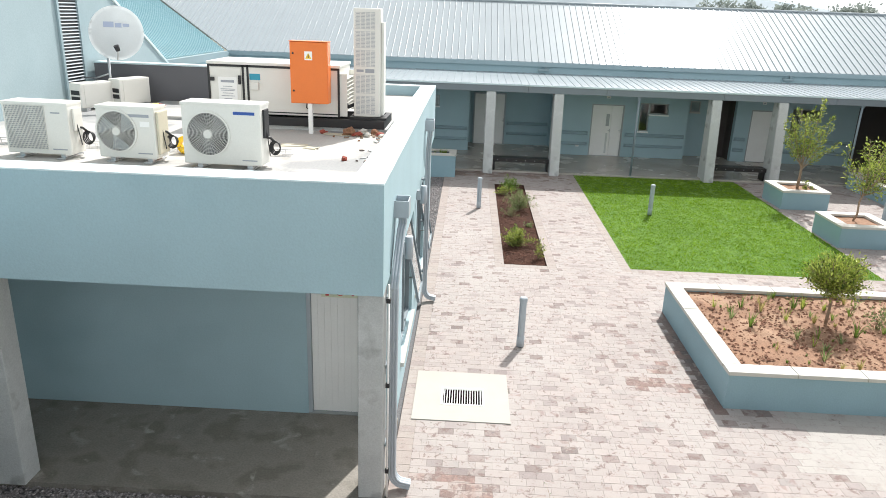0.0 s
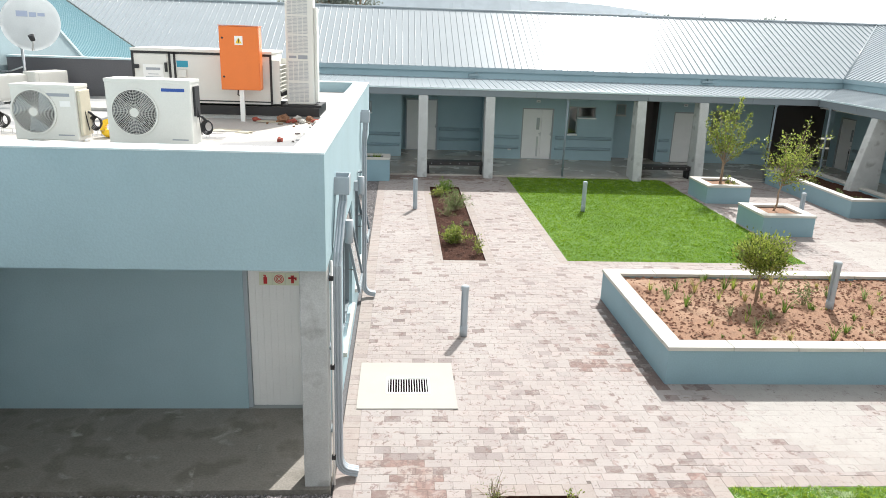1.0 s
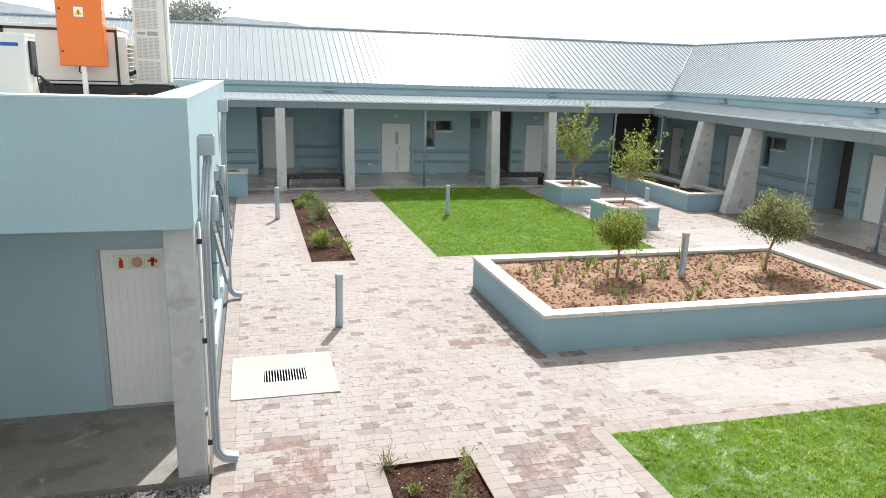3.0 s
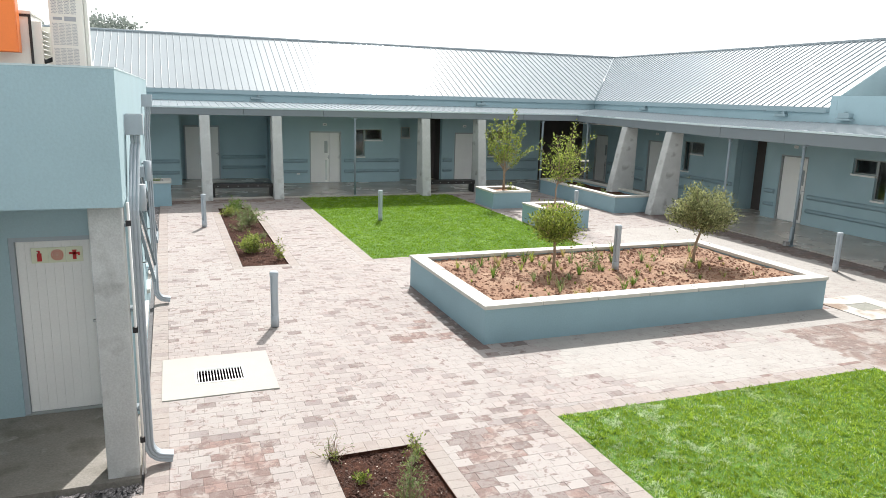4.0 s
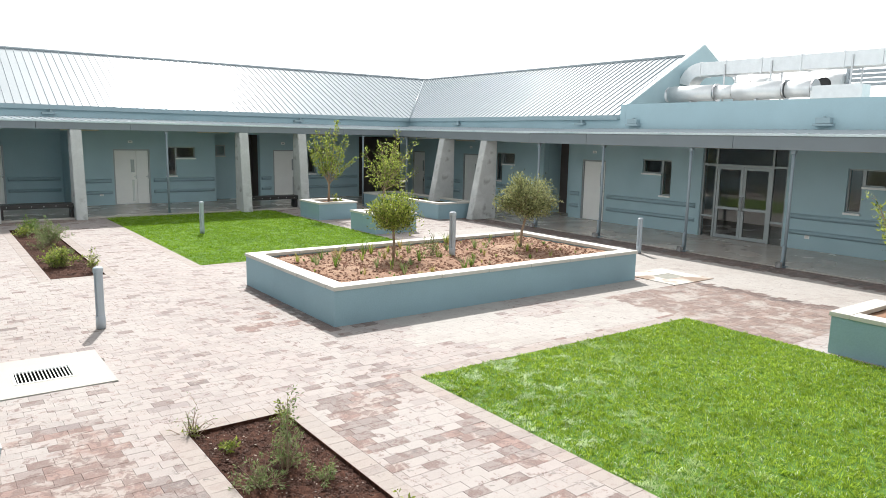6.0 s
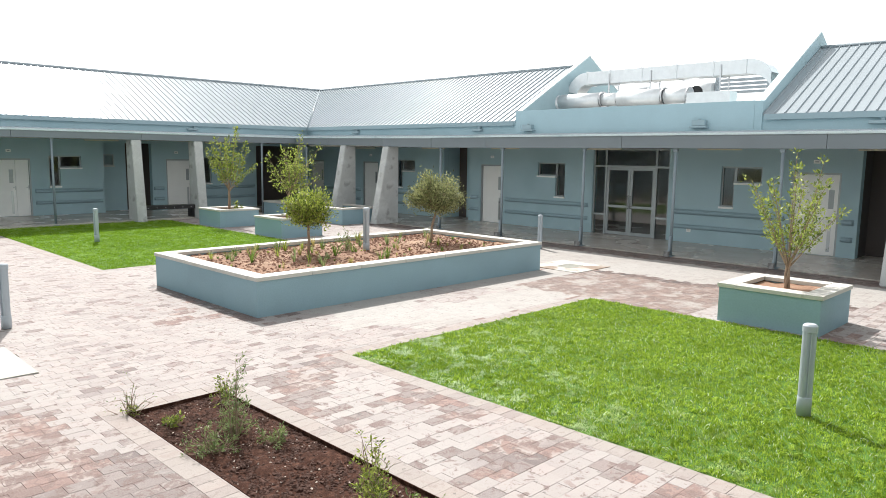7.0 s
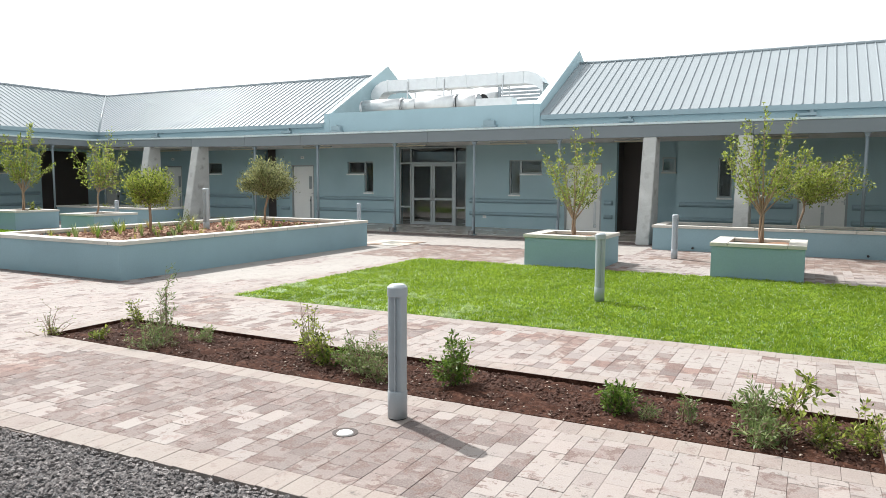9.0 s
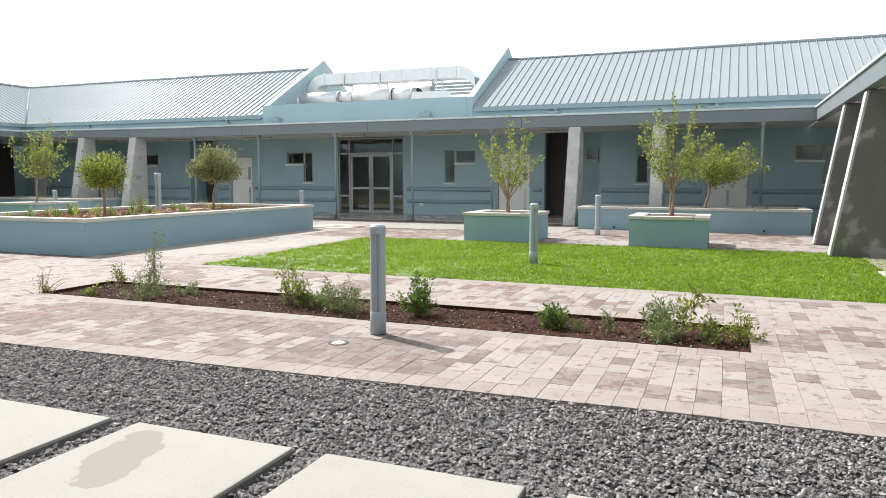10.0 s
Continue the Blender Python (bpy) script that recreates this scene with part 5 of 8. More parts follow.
def split_unit(at, w, h, d, fan, label, beige=False, square=False, wide=0.39):
    """An outdoor air conditioning unit: origin at the middle of its foot, front along -y."""
    u = thing("air_conditioner", at, label, "air conditioner", "outdoor air conditioners")
    z0 = 0.05
    body = part("casing", boxes((-w / 2, w / 2, 0.012, d, z0, z0 + h), bevel=0.018), ACWHITE, u)
    part("top_lid", boxes((-w / 2 - 0.004, w / 2 + 0.004, 0.006, d + 0.004, z0 + h - 0.03, z0 + h + 0.006), bevel=0.006), ACWHITE, u)
    for x in (-w * 0.36, w * 0.28):
        part("foot_rail", boxes((x, x + 0.10, -0.03, d + 0.05, 0.0, 0.018), (x + 0.02, x + 0.08, 0.03, d - 0.03, 0.018, z0), bevel=0.003), STEEL, u)
    cx, cz = fan
    r = h * wide
    bm = bmesh.new()
    if square:
        sx, sz = w * 0.30, h * 0.42
        box(bm, cx - sx, cx + sx, 0.0105, 0.0115, cz - sz, cz + sz)
        part("coil_recess", bm, LABELGREY, body)
        bm = bmesh.new()
        for i in range(29):
            x = cx - sx + 2 * sx * i / 28
            box(bm, x - 0.0025, x + 0.0025, 0.000, 0.006, cz - sz, cz + sz)
        for i in range(23):
            z = cz - sz + 2 * sz * i / 22
            box(bm, cx - sx, cx + sx, -0.003, 0.003, z - 0.002, z + 0.002)
        part("grille", bm, ACWHITE, body)
    else:
        disc(bm, (cx, cz), r, 0.0105)
        part("fan_recess", bm, BLACK, body)
        for k in range(3):
            bm = bmesh.new()
            pts = []
            for s in range(7):
                t = 2 * math.pi * k / 3 + 0.2 + s * 0.17
                pts.append((t, r * (0.93 - 0.05 * math.sin(s))))
            f = [bm.verts.new((cx + 0.22 * r * math.cos(pts[0][0] - 0.5), 0.0095, cz + 0.22 * r * math.sin(pts[0][0] - 0.5)))]
            f += [bm.verts.new((cx + q * math.cos(t), 0.0095, cz + q * math.sin(t))) for t, q in pts]
            bm.faces.new(f)
            part("fan_blade", bm, POST if beige else BITUMEN, body)
        bm = bmesh.new()
        for i in range(13):
            ring(bm, (cx, cz), r * (0.24 + 0.76 * i / 12), 0.0014, 0.002, 32)
        for k in range(40):
            t = 2 * math.pi * k / 40
            tube(bm, [(cx + q * math.cos(t + s), 0.004, cz + q * math.sin(t + s)) for q, s in ((r * 0.2, 0.0), (r * 0.6, 0.12), (r, 0.16))], 0.0017, 4, False)
        part("fan_grille", bm, ACWHITE, body)
        bm = bmesh.new()
        ring(bm, (cx, cz), r * 1.02, 0.010, -0.004, 36, 0.016)
        part("fan_ring", bm, ACWHITE, body)
        bm = bmesh.new()
        tube(bm, [(cx, 0.006, cz), (cx, -0.006, cz)], r * 0.20, 20)
        part("hub_cap", bm, ACWHITE, body)
    part("maker_mark", boxes((w / 2 - 0.30, w / 2 - 0.06, 0.0085, 0.0115, z0 + h - 0.115, z0 + h - 0.082) if not square else (w / 2 - 0.20, w / 2 - 0.09, 0.0085, 0.0115, z0 + h - 0.115, z0 + h - 0.10)), INKBLUE if not beige and not square else LABELGREY, body, "blue printed bar")
    part("type_mark", boxes((w / 2 - 0.22, w / 2 - 0.05, 0.0085, 0.0115, z0 + 0.055, z0 + 0.068)), LABELGREY, body)
    if beige:
        part("side_cover", boxes((w / 2 + 0.001, w / 2 + 0.03, 0.04, d - 0.02, z0 + 0.05, z0 + h - 0.05), bevel=0.012), ACBEIGE, body)
        part("rating_sticker", boxes((w / 2 - 0.17, w / 2 - 0.06, 0.0085, 0.0115, z0 + h - 0.22, z0 + h - 0.16)), WHITE, body)
    else:
        part("valve_cover", boxes((w / 2 + 0.001, w / 2 + 0.025, 0.09, d - 0.08, z0 + h * 0.45, z0 + h - 0.06), bevel=0.008), ACWHITE if square else BLACK, body)
    bm = bmesh.new()
    for k in range(4):
        r0 = 0.062 - k * 0.006
        c = (w / 2 + 0.075, d * 0.8 + k * 0.022, z0 + 0.17)
        pts = [(c[0] + r0 * math.cos(t), c[1], c[2] + r0 * 1.25 * math.sin(t)) for t in (2 * math.pi * i / 16 for i in range(17))]
        tube(bm, pts, 0.008, 6, False)
    tube(bm, [(w / 2, d * 0.6, z0 + 0.30), (w / 2 + 0.04, d * 0.7, z0 + 0.29), (w / 2 + 0.075, d * 0.8, z0 + 0.24)], 0.014, 6)
    part("pipe_coil", bm, BLACK, u, "black insulated pipe coil")
    bm = bmesh.new()
    tube(bm, [(w / 2 + 0.002, d * 0.45, z0 + h * 0.75), (w / 2 + 0.03, d * 0.45, z0 + h * 0.5), (w / 2 + 0.05, d * 0.5, z0 + 0.1)], 0.006, 5)
    part("cable", bm, BLACK, u)
    return u


split_unit(pose(-2.73, 7.70, ZR, 0, 0, -2), 0.89, 0.68, 0.33, (-0.15, 0.39), "white outdoor air conditioner with a dark round fan grille", wide=0.35)
split_unit(pose(-3.87, 7.84, ZR, 0, 0, -2), 0.68, 0.585, 0.31, (-0.11, 0.355), "white outdoor air conditioner with beige side cover and round fan", beige=True)
split_unit(pose(-4.92, 7.87, ZR, 0, 0, -2), 0.77, 0.585, 0.31, (-0.12, 0.355), "white outdoor air conditioner with a square wire grille", square=True)
for x, y, h in ((-6.36, 11.87, 0.40), (-5.96, 12.4, 0.44)):
    u = thing("air_conditioner", pose(x, y, ZR, 0, 0, 68), "white outdoor air conditioner seen from its side on the roof", "air conditioner", "outdoor air conditioners")
    part("casing", boxes((-0.33, 0.33, -0.13, 0.13, 0.05, 0.05 + h), bevel=0.02), ACWHITE, u)
    part("side_panel", boxes((-0.26, 0.26, -0.138, -0.131, 0.09, 0.02 + h), bevel=0.006), ACWHITE, u)
    for s in (-1, 1):
        part("foot_rail", boxes((s * 0.25 - 0.04, s * 0.25 + 0.04, -0.18, 0.18, 0, 0.05)), STEEL, u)
    for z in (0.16, 0.26):
        part("vent_slot", boxes((-0.336, -0.331, -0.10, 0.09, z, z + 0.07)), BLACK, u)

# wire cable tray behind the units
tr = thing("wire_cable_tray", pose(-4.45, 8.46, ZR), "galvanised wire cable tray lying behind the units", "cable tray")
bm = bmesh.new()
for y in (0, 0.07, 0.14):
    tube(bm, [(-2.6, y, 0.02), (2.3, y, 0.02)], 0.004, 4)
for y in (0, 0.14):
    tube(bm, [(-2.6, y, 0.08), (2.3, y, 0.08)], 0.004, 4)
part("long_wire", bm, STEEL, tr)
for i in range(49):
    bm = bmesh.new()
    x = -2.6 + i * 0.1
    tube(bm, [(x, 0, 0.08), (x, 0, 0.02), (x, 0.14, 0.02), (x, 0.14, 0.08)], 0.003, 4)
    part("cross_wire", bm, STEEL, tr)

# air handling unit
ah = thing("air_handling_unit", pose(-2.92, 10.62, ZR), "white panelled air handling unit with black edges on a black base", "air handling unit")
part("casing", boxes((-0.98, 0.98, 0.0, 0.95, 0.21, 0.92), bevel=0.01), ACWHITE, ah)
part("roof_cap", boxes((-0.995, 0.995, -0.02, 0.97, 0.922, 0.965), bevel=0.012), ACWHITE, ah)
for x in (-0.985, -0.47, -0.40, 0.955):
    part("edge_profile", boxes((x, x + 0.03, -0.012, 0.012, 0.21, 0.92)), BLACK, ah)
part("edge_profile", boxes((-0.95, 0.955, -0.012, 0.012, 0.89, 0.92)), BLACK, ah)
part("edge_profile", boxes((-0.37, 0.955, -0.012, 0.012, 0.24, 0.255)), BLACK, ah)
dp = part("access_panel", boxes((-0.94, -0.49, -0.014, -0.001, 0.25, 0.88), bevel=0.004), ACWHITE, ah)
part("notice", boxes((-0.83, -0.55, -0.017, -0.0145, 0.38, 0.74)), WHITE, dp)
for z, w in ((0.66, 0.2), (0.60, 0.14), (0.56, 0.22), (0.54, 0.2), (0.50, 0.16), (0.46, 0.2), (0.42, 0.12)):
    part("notice_line", boxes((-0.69 - w / 2, -0.69 + w / 2, -0.0185, -0.0172, z, z + (0.035 if z > 0.65 else 0.009))), LABELGREY, dp)
for x, z in ((-0.95, 0.68), (-0.95, 0.30), (-0.52, 0.64), (-0.52, 0.28)):
    part("latch", boxes((x, x + 0.07, -0.05, -0.0145, z, z + 0.055) if x < -0.6 else (x, x + 0.035, -0.05, -0.0145, z, z + 0.13), bevel=0.006), BLACK, dp)
part("data_sticker", boxes((-0.36, -0.2, -0.003, -0.0005, 0.71, 0.80)), TEAL, ah)
part("switch_box", boxes((-0.34, -0.22, -0.04, -0.001, 0.57, 0.68), bevel=0.006), ACWHITE, ah)
bm = bmesh.new()
for i in range(9):
    box(bm, 0.981, 1.06, 0.05, 0.9, 0.27 + i * 0.06, 0.277 + i * 0.06, pose(0, 0, 0))
part("rain_louvre", bm, ACWHITE, ah)
part("louvre_cheek", boxes((0.981, 1.09, 0.03, 0.05, 0.22, 0.84)), ACWHITE, ah)
part("louvre_cheek", boxes((0.981, 1.09, 0.9, 0.92, 0.22, 0.84)), ACWHITE, ah)
part("base_frame", boxes((-0.98, 1.66, -0.06, 0.02, 0.06, 0.185), (-0.98, 1.66, 0.86, 0.94, 0.06, 0.185), (1.58, 1.66, 0.02, 0.86, 0.06, 0.185)), BLACK, ah)
part("plinth", boxes((-1.0, 1.70, -0.02, 0.92, 0.0, 0.058)), CONCRETE, ah)

tc2 = thing("tall_condenser", pose(-1.53, 10.70, ZR + 0.19), "tall white two-fan condenser with perforated grilles", "air conditioner")
part("support_block", boxes((-0.27, 0.29, -0.06, 0.34, 0.0, 0.028)), BLACK, tc2)
cs = part("casing", boxes((-0.21, 0.19, 0.0, 0.30, 0.03, 1.59), bevel=0.018), ACWHITE, tc2)
part("side_channel", boxes((0.192, 0.235, 0.06, 0.28, 0.06, 1.40), bevel=0.008), ACWHITE, tc2)
for z, n in ((0.075, 15), (0.385, 15), (0.775, 13), (1.04, 13), (1.305, 13)):
    for x in (-0.172, -0.098, -0.024, 0.050):
        bm = bmesh.new()
        for i in range(4):
            for j in range(n):
                px, pz = x + i * 0.0155 + (0.0078 if j % 2 else 0.0), z + j * 0.0185
                prism(bm, [(px + 0.0058 * math.cos(q), pz + 0.0072 * math.sin(q)) for q in (math.pi * k / 3 for k in range(6))], -0.003, -0.0005, LIE)
        part("perforated_field", bm, LABELGREY, cs)
part("name_plate", boxes((-0.165, -0.06, -0.004, -0.0005, 0.69, 0.725)), LABELGREY, cs)
part("small_grille", boxes((-0.035, 0.10, -0.004, -0.0005, 0.68, 0.735)), LABELGREY, cs)
bm = bmesh.new()
tube(bm, [(-0.21, 0.1, 0.2), (-0.30, 0.08, 0.16), (-0.36, 0.1, 0.22), (-0.47, 0.12, 0.22)], 0.03, 8)
part("refrigerant_pipe", bm, BLACK, tc2)

ob = thing("electrical_cabinet", pose(-2.31, 10.27, ZR), "orange electrical cabinet with a yellow warning sign on a pole", "electrical cabinet")
part("pole", boxes((-0.03, 0.03, 0.02, 0.07, 0.0, 0.46)), WHITE, ob)
cab = part("cabinet_body", boxes((-0.27, 0.27, 0.0, 0.22, 0.44, 1.30), bevel=0.008), ORANGE, ob)
part("cabinet_door", boxes((-0.265, 0.265, -0.02, -0.002, 0.445, 1.295), bevel=0.006), ORANGE, ob)
part("rain_lip", boxes((-0.275, 0.275, -0.025, 0.225, 1.302, 1.310)), ORANGE, ob)
part("warning_sign", boxes((-0.055, 0.055, -0.023, -0.0205, 1.05, 1.17)), WHITE, cab)
bm = bmesh.new()
bm.faces.new([bm.verts.new(p) for p in ((-0.045, -0.0242, 1.07), (0.045, -0.0242, 1.07), (0.0, -0.0242, 1.15))])
part("warning_triangle", bm, YELLOW, cab)
part("flash_mark", boxes((-0.006, 0.006, -0.0256, -0.0246, 1.082, 1.128)), BLACK, cab)
for z in (0.62, 1.14):
    bm = bmesh.new()
    tube(bm, [(-0.22, -0.02, z), (-0.22, -0.03, z)], 0.014, 10)
    part("lock", bm, BLACK, cab)
bm = bmesh.new()
tube(bm, [(-0.06, 0.1, 0.45), (-0.07, 0.1, 0.37), (-0.03, 0.1, 0.34)], 0.01, 6)
part("cable", bm, BLACK, ob)

# satellite dish
di = thing("satellite_dish", pose(-5.90, 12.0, ZR + 0.0), "large pale grey satellite dish on a wall bracket", "satellite dish")
bm = bmesh.new()
R, n = 0.425, 40
facing = (Vector((0.28, -0.88, 0.30))).normalized().to_track_quat("Z", "Y").to_matrix().to_4x4()
D = Matrix.Translation((0, 0, 1.25)) @ facing
rings = []
for i in range(9):
    r = R * i / 8
    rings.append([bm.verts.new(D @ Vector((r * math.cos(2 * math.pi * k / n), 1.06 * r * math.sin(2 * math.pi * k / n), 0.30 * (r * r - R * R)))) for k in range(n if i else 1)])
for k in range(n):
    bm.faces.new((rings[0][0], rings[1][k], rings[1][(k + 1) % n]))
for a, b in zip(rings[1:], rings[2:]):
    for k in range(n):
        bm.faces.new((a[k], b[k], b[(k + 1) % n], a[(k + 1) % n])).smooth = True
bmesh.ops.solidify(bm, geom=bm.faces[:], thickness=0.008)
part("reflector", bm, material("pale_grey_dish", (0.72, 0.745, 0.75), 0.5, vary=0.04), di)
bm = bmesh.new()
box(bm, -0.2, -0.04, 0.10, 0.19, -0.035, -0.03, D)
box(bm, -0.02, 0.08, 0.10, 0.17, -0.038, -0.033, D)
box(bm, 0.10, 0.2, 0.11, 0.16, -0.03, -0.025, D)
part("maker_mark", bm, material("faded_blue_print", (0.42, 0.48, 0.62), 0.5, vary=0.03), di)
bm = bmesh.new()
tube(bm, [D @ Vector((0, -0.44, 0.0)), D @ Vector((0.05, -0.36, 0.26))], 0.014, 8)
part("feed_arm", bm, STEEL, di)
bm = bmesh.new()
tube(bm, [D @ Vector((0.05, -0.36, 0.24)), D @ Vector((0.03, -0.29, 0.29))], [0.035, 0.045], 12)
part("feed_horn", bm, BLACK, di)
bm = bmesh.new()
tube(bm, [D @ Vector((0, 0, -0.08)), (-0.12, 0.2, 0.95), (-0.36, 0.35, 0.95)], 0.022, 8)
tube(bm, [(-0.36, 0.35, 1.0), (-0.36, 0.35, 0.0)], 0.024, 8)
tube(bm, [(-0.36, 0.35, 0.55), (-0.70, 0.5, 0.45), (-0.98, 0.5, 0.45)], 0.015, 8)
box(bm, -0.46, -0.26, 0.27, 0.43, 0.0, 0.012)
part("bracket", bm, STEEL, di)

# small things left on the roof

rng = random.Random(5)


def debris(name, at, w, l, h, mat, label, category):
    d = thing(name, at, label, category)
    bm = bmesh.new()
    if h > 0.02:
        bmesh.ops.create_icosphere(bm, subdivisions=2, radius=0.5)
        o = rng.uniform(0, 50)
        for v in bm.verts:
            q = 1 + 0.55 * noise.noise(v.co * 3.2 + Vector((o, 0, 0))) + 0.35 * noise.noise(v.co * 7 + Vector((0, o, 0)))
            v.co = Vector((v.co.x * q * w, v.co.y * q * l, max(0.0, (v.co.z * q + 0.4) * h)))
    else:
        box(bm, -w / 2, w / 2, -l / 2, l / 2, 0, h)
        for v in bm.verts:
            v.co += Vector((rng.uniform(-1, 1) * w * 0.15, rng.uniform(-1, 1) * l * 0.15, abs(rng.uniform(-1, 1)) * h * 0.5))
    part("piece", bm, mat, d)


for x, y, w, l, h in ((-2.14, 10.36, 0.14, 0.09, 0.065), (-1.75, 10.32, 0.26, 0.16, 0.12), (-1.62, 10.28, 0.2, 0.12, 0.065), (-1.38, 10.42, 0.13, 0.10, 0.09), (-1.3, 10.3, 0.12, 0.12, 0.065), (-1.5, 8.48, 0.09, 0.07, 0.06)):
    debris("brick_rubble", pose(x, y, ZR, 0, 0, rng.uniform(0, 90)), w, l, h, BRICKRED if h < 0.07 else STAKE, "broken red brick lying on the flat roof", "rubble")
for k in range(34):
    debris("rubble_crumb", pose(-1.14 - abs(rng.gauss(0, 0.32)), 10.42 - abs(rng.gauss(0, 0.3)), ZR, 0, 0, rng.uniform(0, 180)), rng.uniform(0.02, 0.07), rng.uniform(0.02, 0.05), rng.uniform(0.01, 0.03), rng.choice((STAKE, BARK, CONCRETE)), "crumb of brick and mortar on the flat roof", "rubble")
for k in range(26):
    debris("rubble_crumb", pose(-1.13 - abs(rng.gauss(0, 0.10)), rng.uniform(8.2, 10.4), ZR, 0, 0, rng.uniform(0, 180)), rng.uniform(0.02, 0.08), rng.uniform(0.015, 0.05), rng.uniform(0.008, 0.025), rng.choice((STAKE, CONCRETE, SAND)), "crumb of brick and mortar on the flat roof", "rubble")
for x, y, w, l, h in ((-1.56, 10.40, 0.16, 0.12, 0.10), (-1.24, 10.22, 0.16, 0.10, 0.06), (-1.46, 10.22, 0.10, 0.09, 0.07)):
    debris("mortar_lump", pose(x, y, ZR, 0, 0, rng.uniform(0, 90)), w, l, h, COPING, "pale lump of broken mortar lying on the flat roof", "rubble")
for x, y, w, l in ((-2.3, 9.3, 0.34, 0.16), (-1.9, 10.28, 0.40, 0.16), (-2.05, 9.15, 0.2, 0.10)):
    debris("cardboard_sheet", pose(x, y, ZR, 0, 0, rng.uniform(-30, 30)), w, l, 0.012, ACBEIGE, "pale scrap of board lying on the flat roof", "scrap board")
for x, y in ((-3.4, 8.45), (-5.3, 8.4), (-5.4, 12.2)):
    d = thing("cable_drum", pose(x, y, ZR), "small yellow and red plug lying on the flat roof", "cable plug")
    bm = bmesh.new()
    tube(bm, [(-0.1, 0, 0.05), (0.02, 0, 0.05)], [0.04, 0.05], 12)
    part("plug_body", bm, YELLOW, d)
    bm = bmesh.new()
    tube(bm, [(0.02, 0, 0.05), (0.12, 0.01, 0.045)], [0.045, 0.035], 12)
    part("plug_end", bm, RED, d)
debris("plastic_bag", pose(-7.0 + 0.25, 11.2, ZR), 0.34, 0.26, 0.2, WHITE, "crumpled white plastic bag on the flat roof", "bag")
tp = thing("tape_roll", pose(-3.46, 8.5, ZR), "yellow roll of tape standing behind the units", "tape roll")
bm = bmesh.new()
for k in range(24):
    t0, t1 = 2 * math.pi * k / 24, 2 * math.pi * (k + 1) / 24
    for ra, rb, ya, yb in ((0.11, 0.11, -0.03, 0.03), (0.05, 0.05, 0.03, -0.03), (0.05, 0.11, -0.03, -0.03), (0.11, 0.05, 0.03, 0.03)):
        pts = [(ra * math.cos(t0), ya, 0.11 + ra * math.sin(t0)), (ra * math.cos(t1), ya, 0.11 + ra * math.sin(t1)), (rb * math.cos(t1), yb, 0.11 + rb * math.sin(t1)), (rb * math.cos(t0), yb, 0.11 + rb * math.sin(t0))]
        bm.faces.new([bm.verts.new(p) for p in pts])
part("roll", bm, YELLOW, tp)
rp = thing("roof_slab", pose(-4.4, 12.0, ZR), "raised pale concrete slab on the flat roof", "slab")
part("slab", boxes((-1.2, 1.0, -0.9, 0.9, 0, 0.05), bevel=0.01), ROOFDECK, rp)


# ---- rainwater pipes, lights and windows on the side of the service building ----
def rain_pipe(y, z, jog, ylow):
    p = thing("rainwater_pipe", pose(SX, y, 0), "grey-blue ribbed rainwater pipe with a hopper box", "rainwater pipe", "rainwater pipes")
    part("hopper", boxes((0.002, 0.16, -0.13, -0.118, z, z + 0.19), (0.002, 0.16, 0.118, 0.13, z, z + 0.19), (0.148, 0.16, -0.118, 0.118, z, z + 0.19), (0.002, 0.148, -0.118, 0.118, z, z + 0.012)), BOLLARD, p)
    dy = ylow - y
    path = [(0.085, 0, z + 0.01), (0.085, 0, z - 0.10), (0.075, dy * 0.12, z - 0.17), (0.06, dy * 0.88, z - jog + 0.09), (0.055, dy, z - jog), (0.055, dy, 0.26)]
    path += [(0.055 + 0.13 * (1 - math.cos(radians(q))), dy, 0.26 - 0.17 * math.sin(radians(q))) for q in (22, 44, 66, 80)] + [(0.27, dy, 0.07)]
    # a square section with shallow flutes, swept along the path
    sec = []
    for c0, c1 in (((-1, -1), (1, -1)), ((1, -1), (1, 1)), ((1, 1), (-1, 1)), ((-1, 1), (-1, -1))):
        for i in range(8):
            w, dip = (i + 0.5) / 8, 0.86 if i in (2, 5) else 1.0
            u, v = c0[0] + (c1[0] - c0[0]) * w, c0[1] + (c1[1] - c0[1]) * w
            sec.append((u * (dip if c0[0] == c1[0] else 1), v * (dip if c0[1] == c1[1] else 1)))
    bm = bmesh.new()
    rings = []
    for i, q in enumerate(path):
        d = (Vector(path[min(i + 1, len(path) - 1)]) - Vector(path[max(i - 1, 0)])).normalized()
        side = Vector((0, 1, 0)) if abs(d.y) < 0.9 else Vector((0, 0, 1))
        side = (side - d * side.dot(d)).normalized()
        out = side.cross(d)
        rings.append([bm.verts.new(Vector(q) + side * u * 0.056 + out * v * 0.043) for u, v in sec])
    for p0, p1 in zip(rings, rings[1:]):
        for k in range(len(sec)):
            bm.faces.new((p0[k], p0[(k + 1) % len(sec)], p1[(k + 1) % len(sec)], p1[k]))
    bm.faces.new(rings[-1])
    part("pipe", bm, BOLLARD, p)
    for zz in (0.62, 1.62, 2.42):
        part("pipe_clip", boxes((-0.055, 0.012, dy - 0.07, dy + 0.07, zz, zz + 0.025)), POST, p)


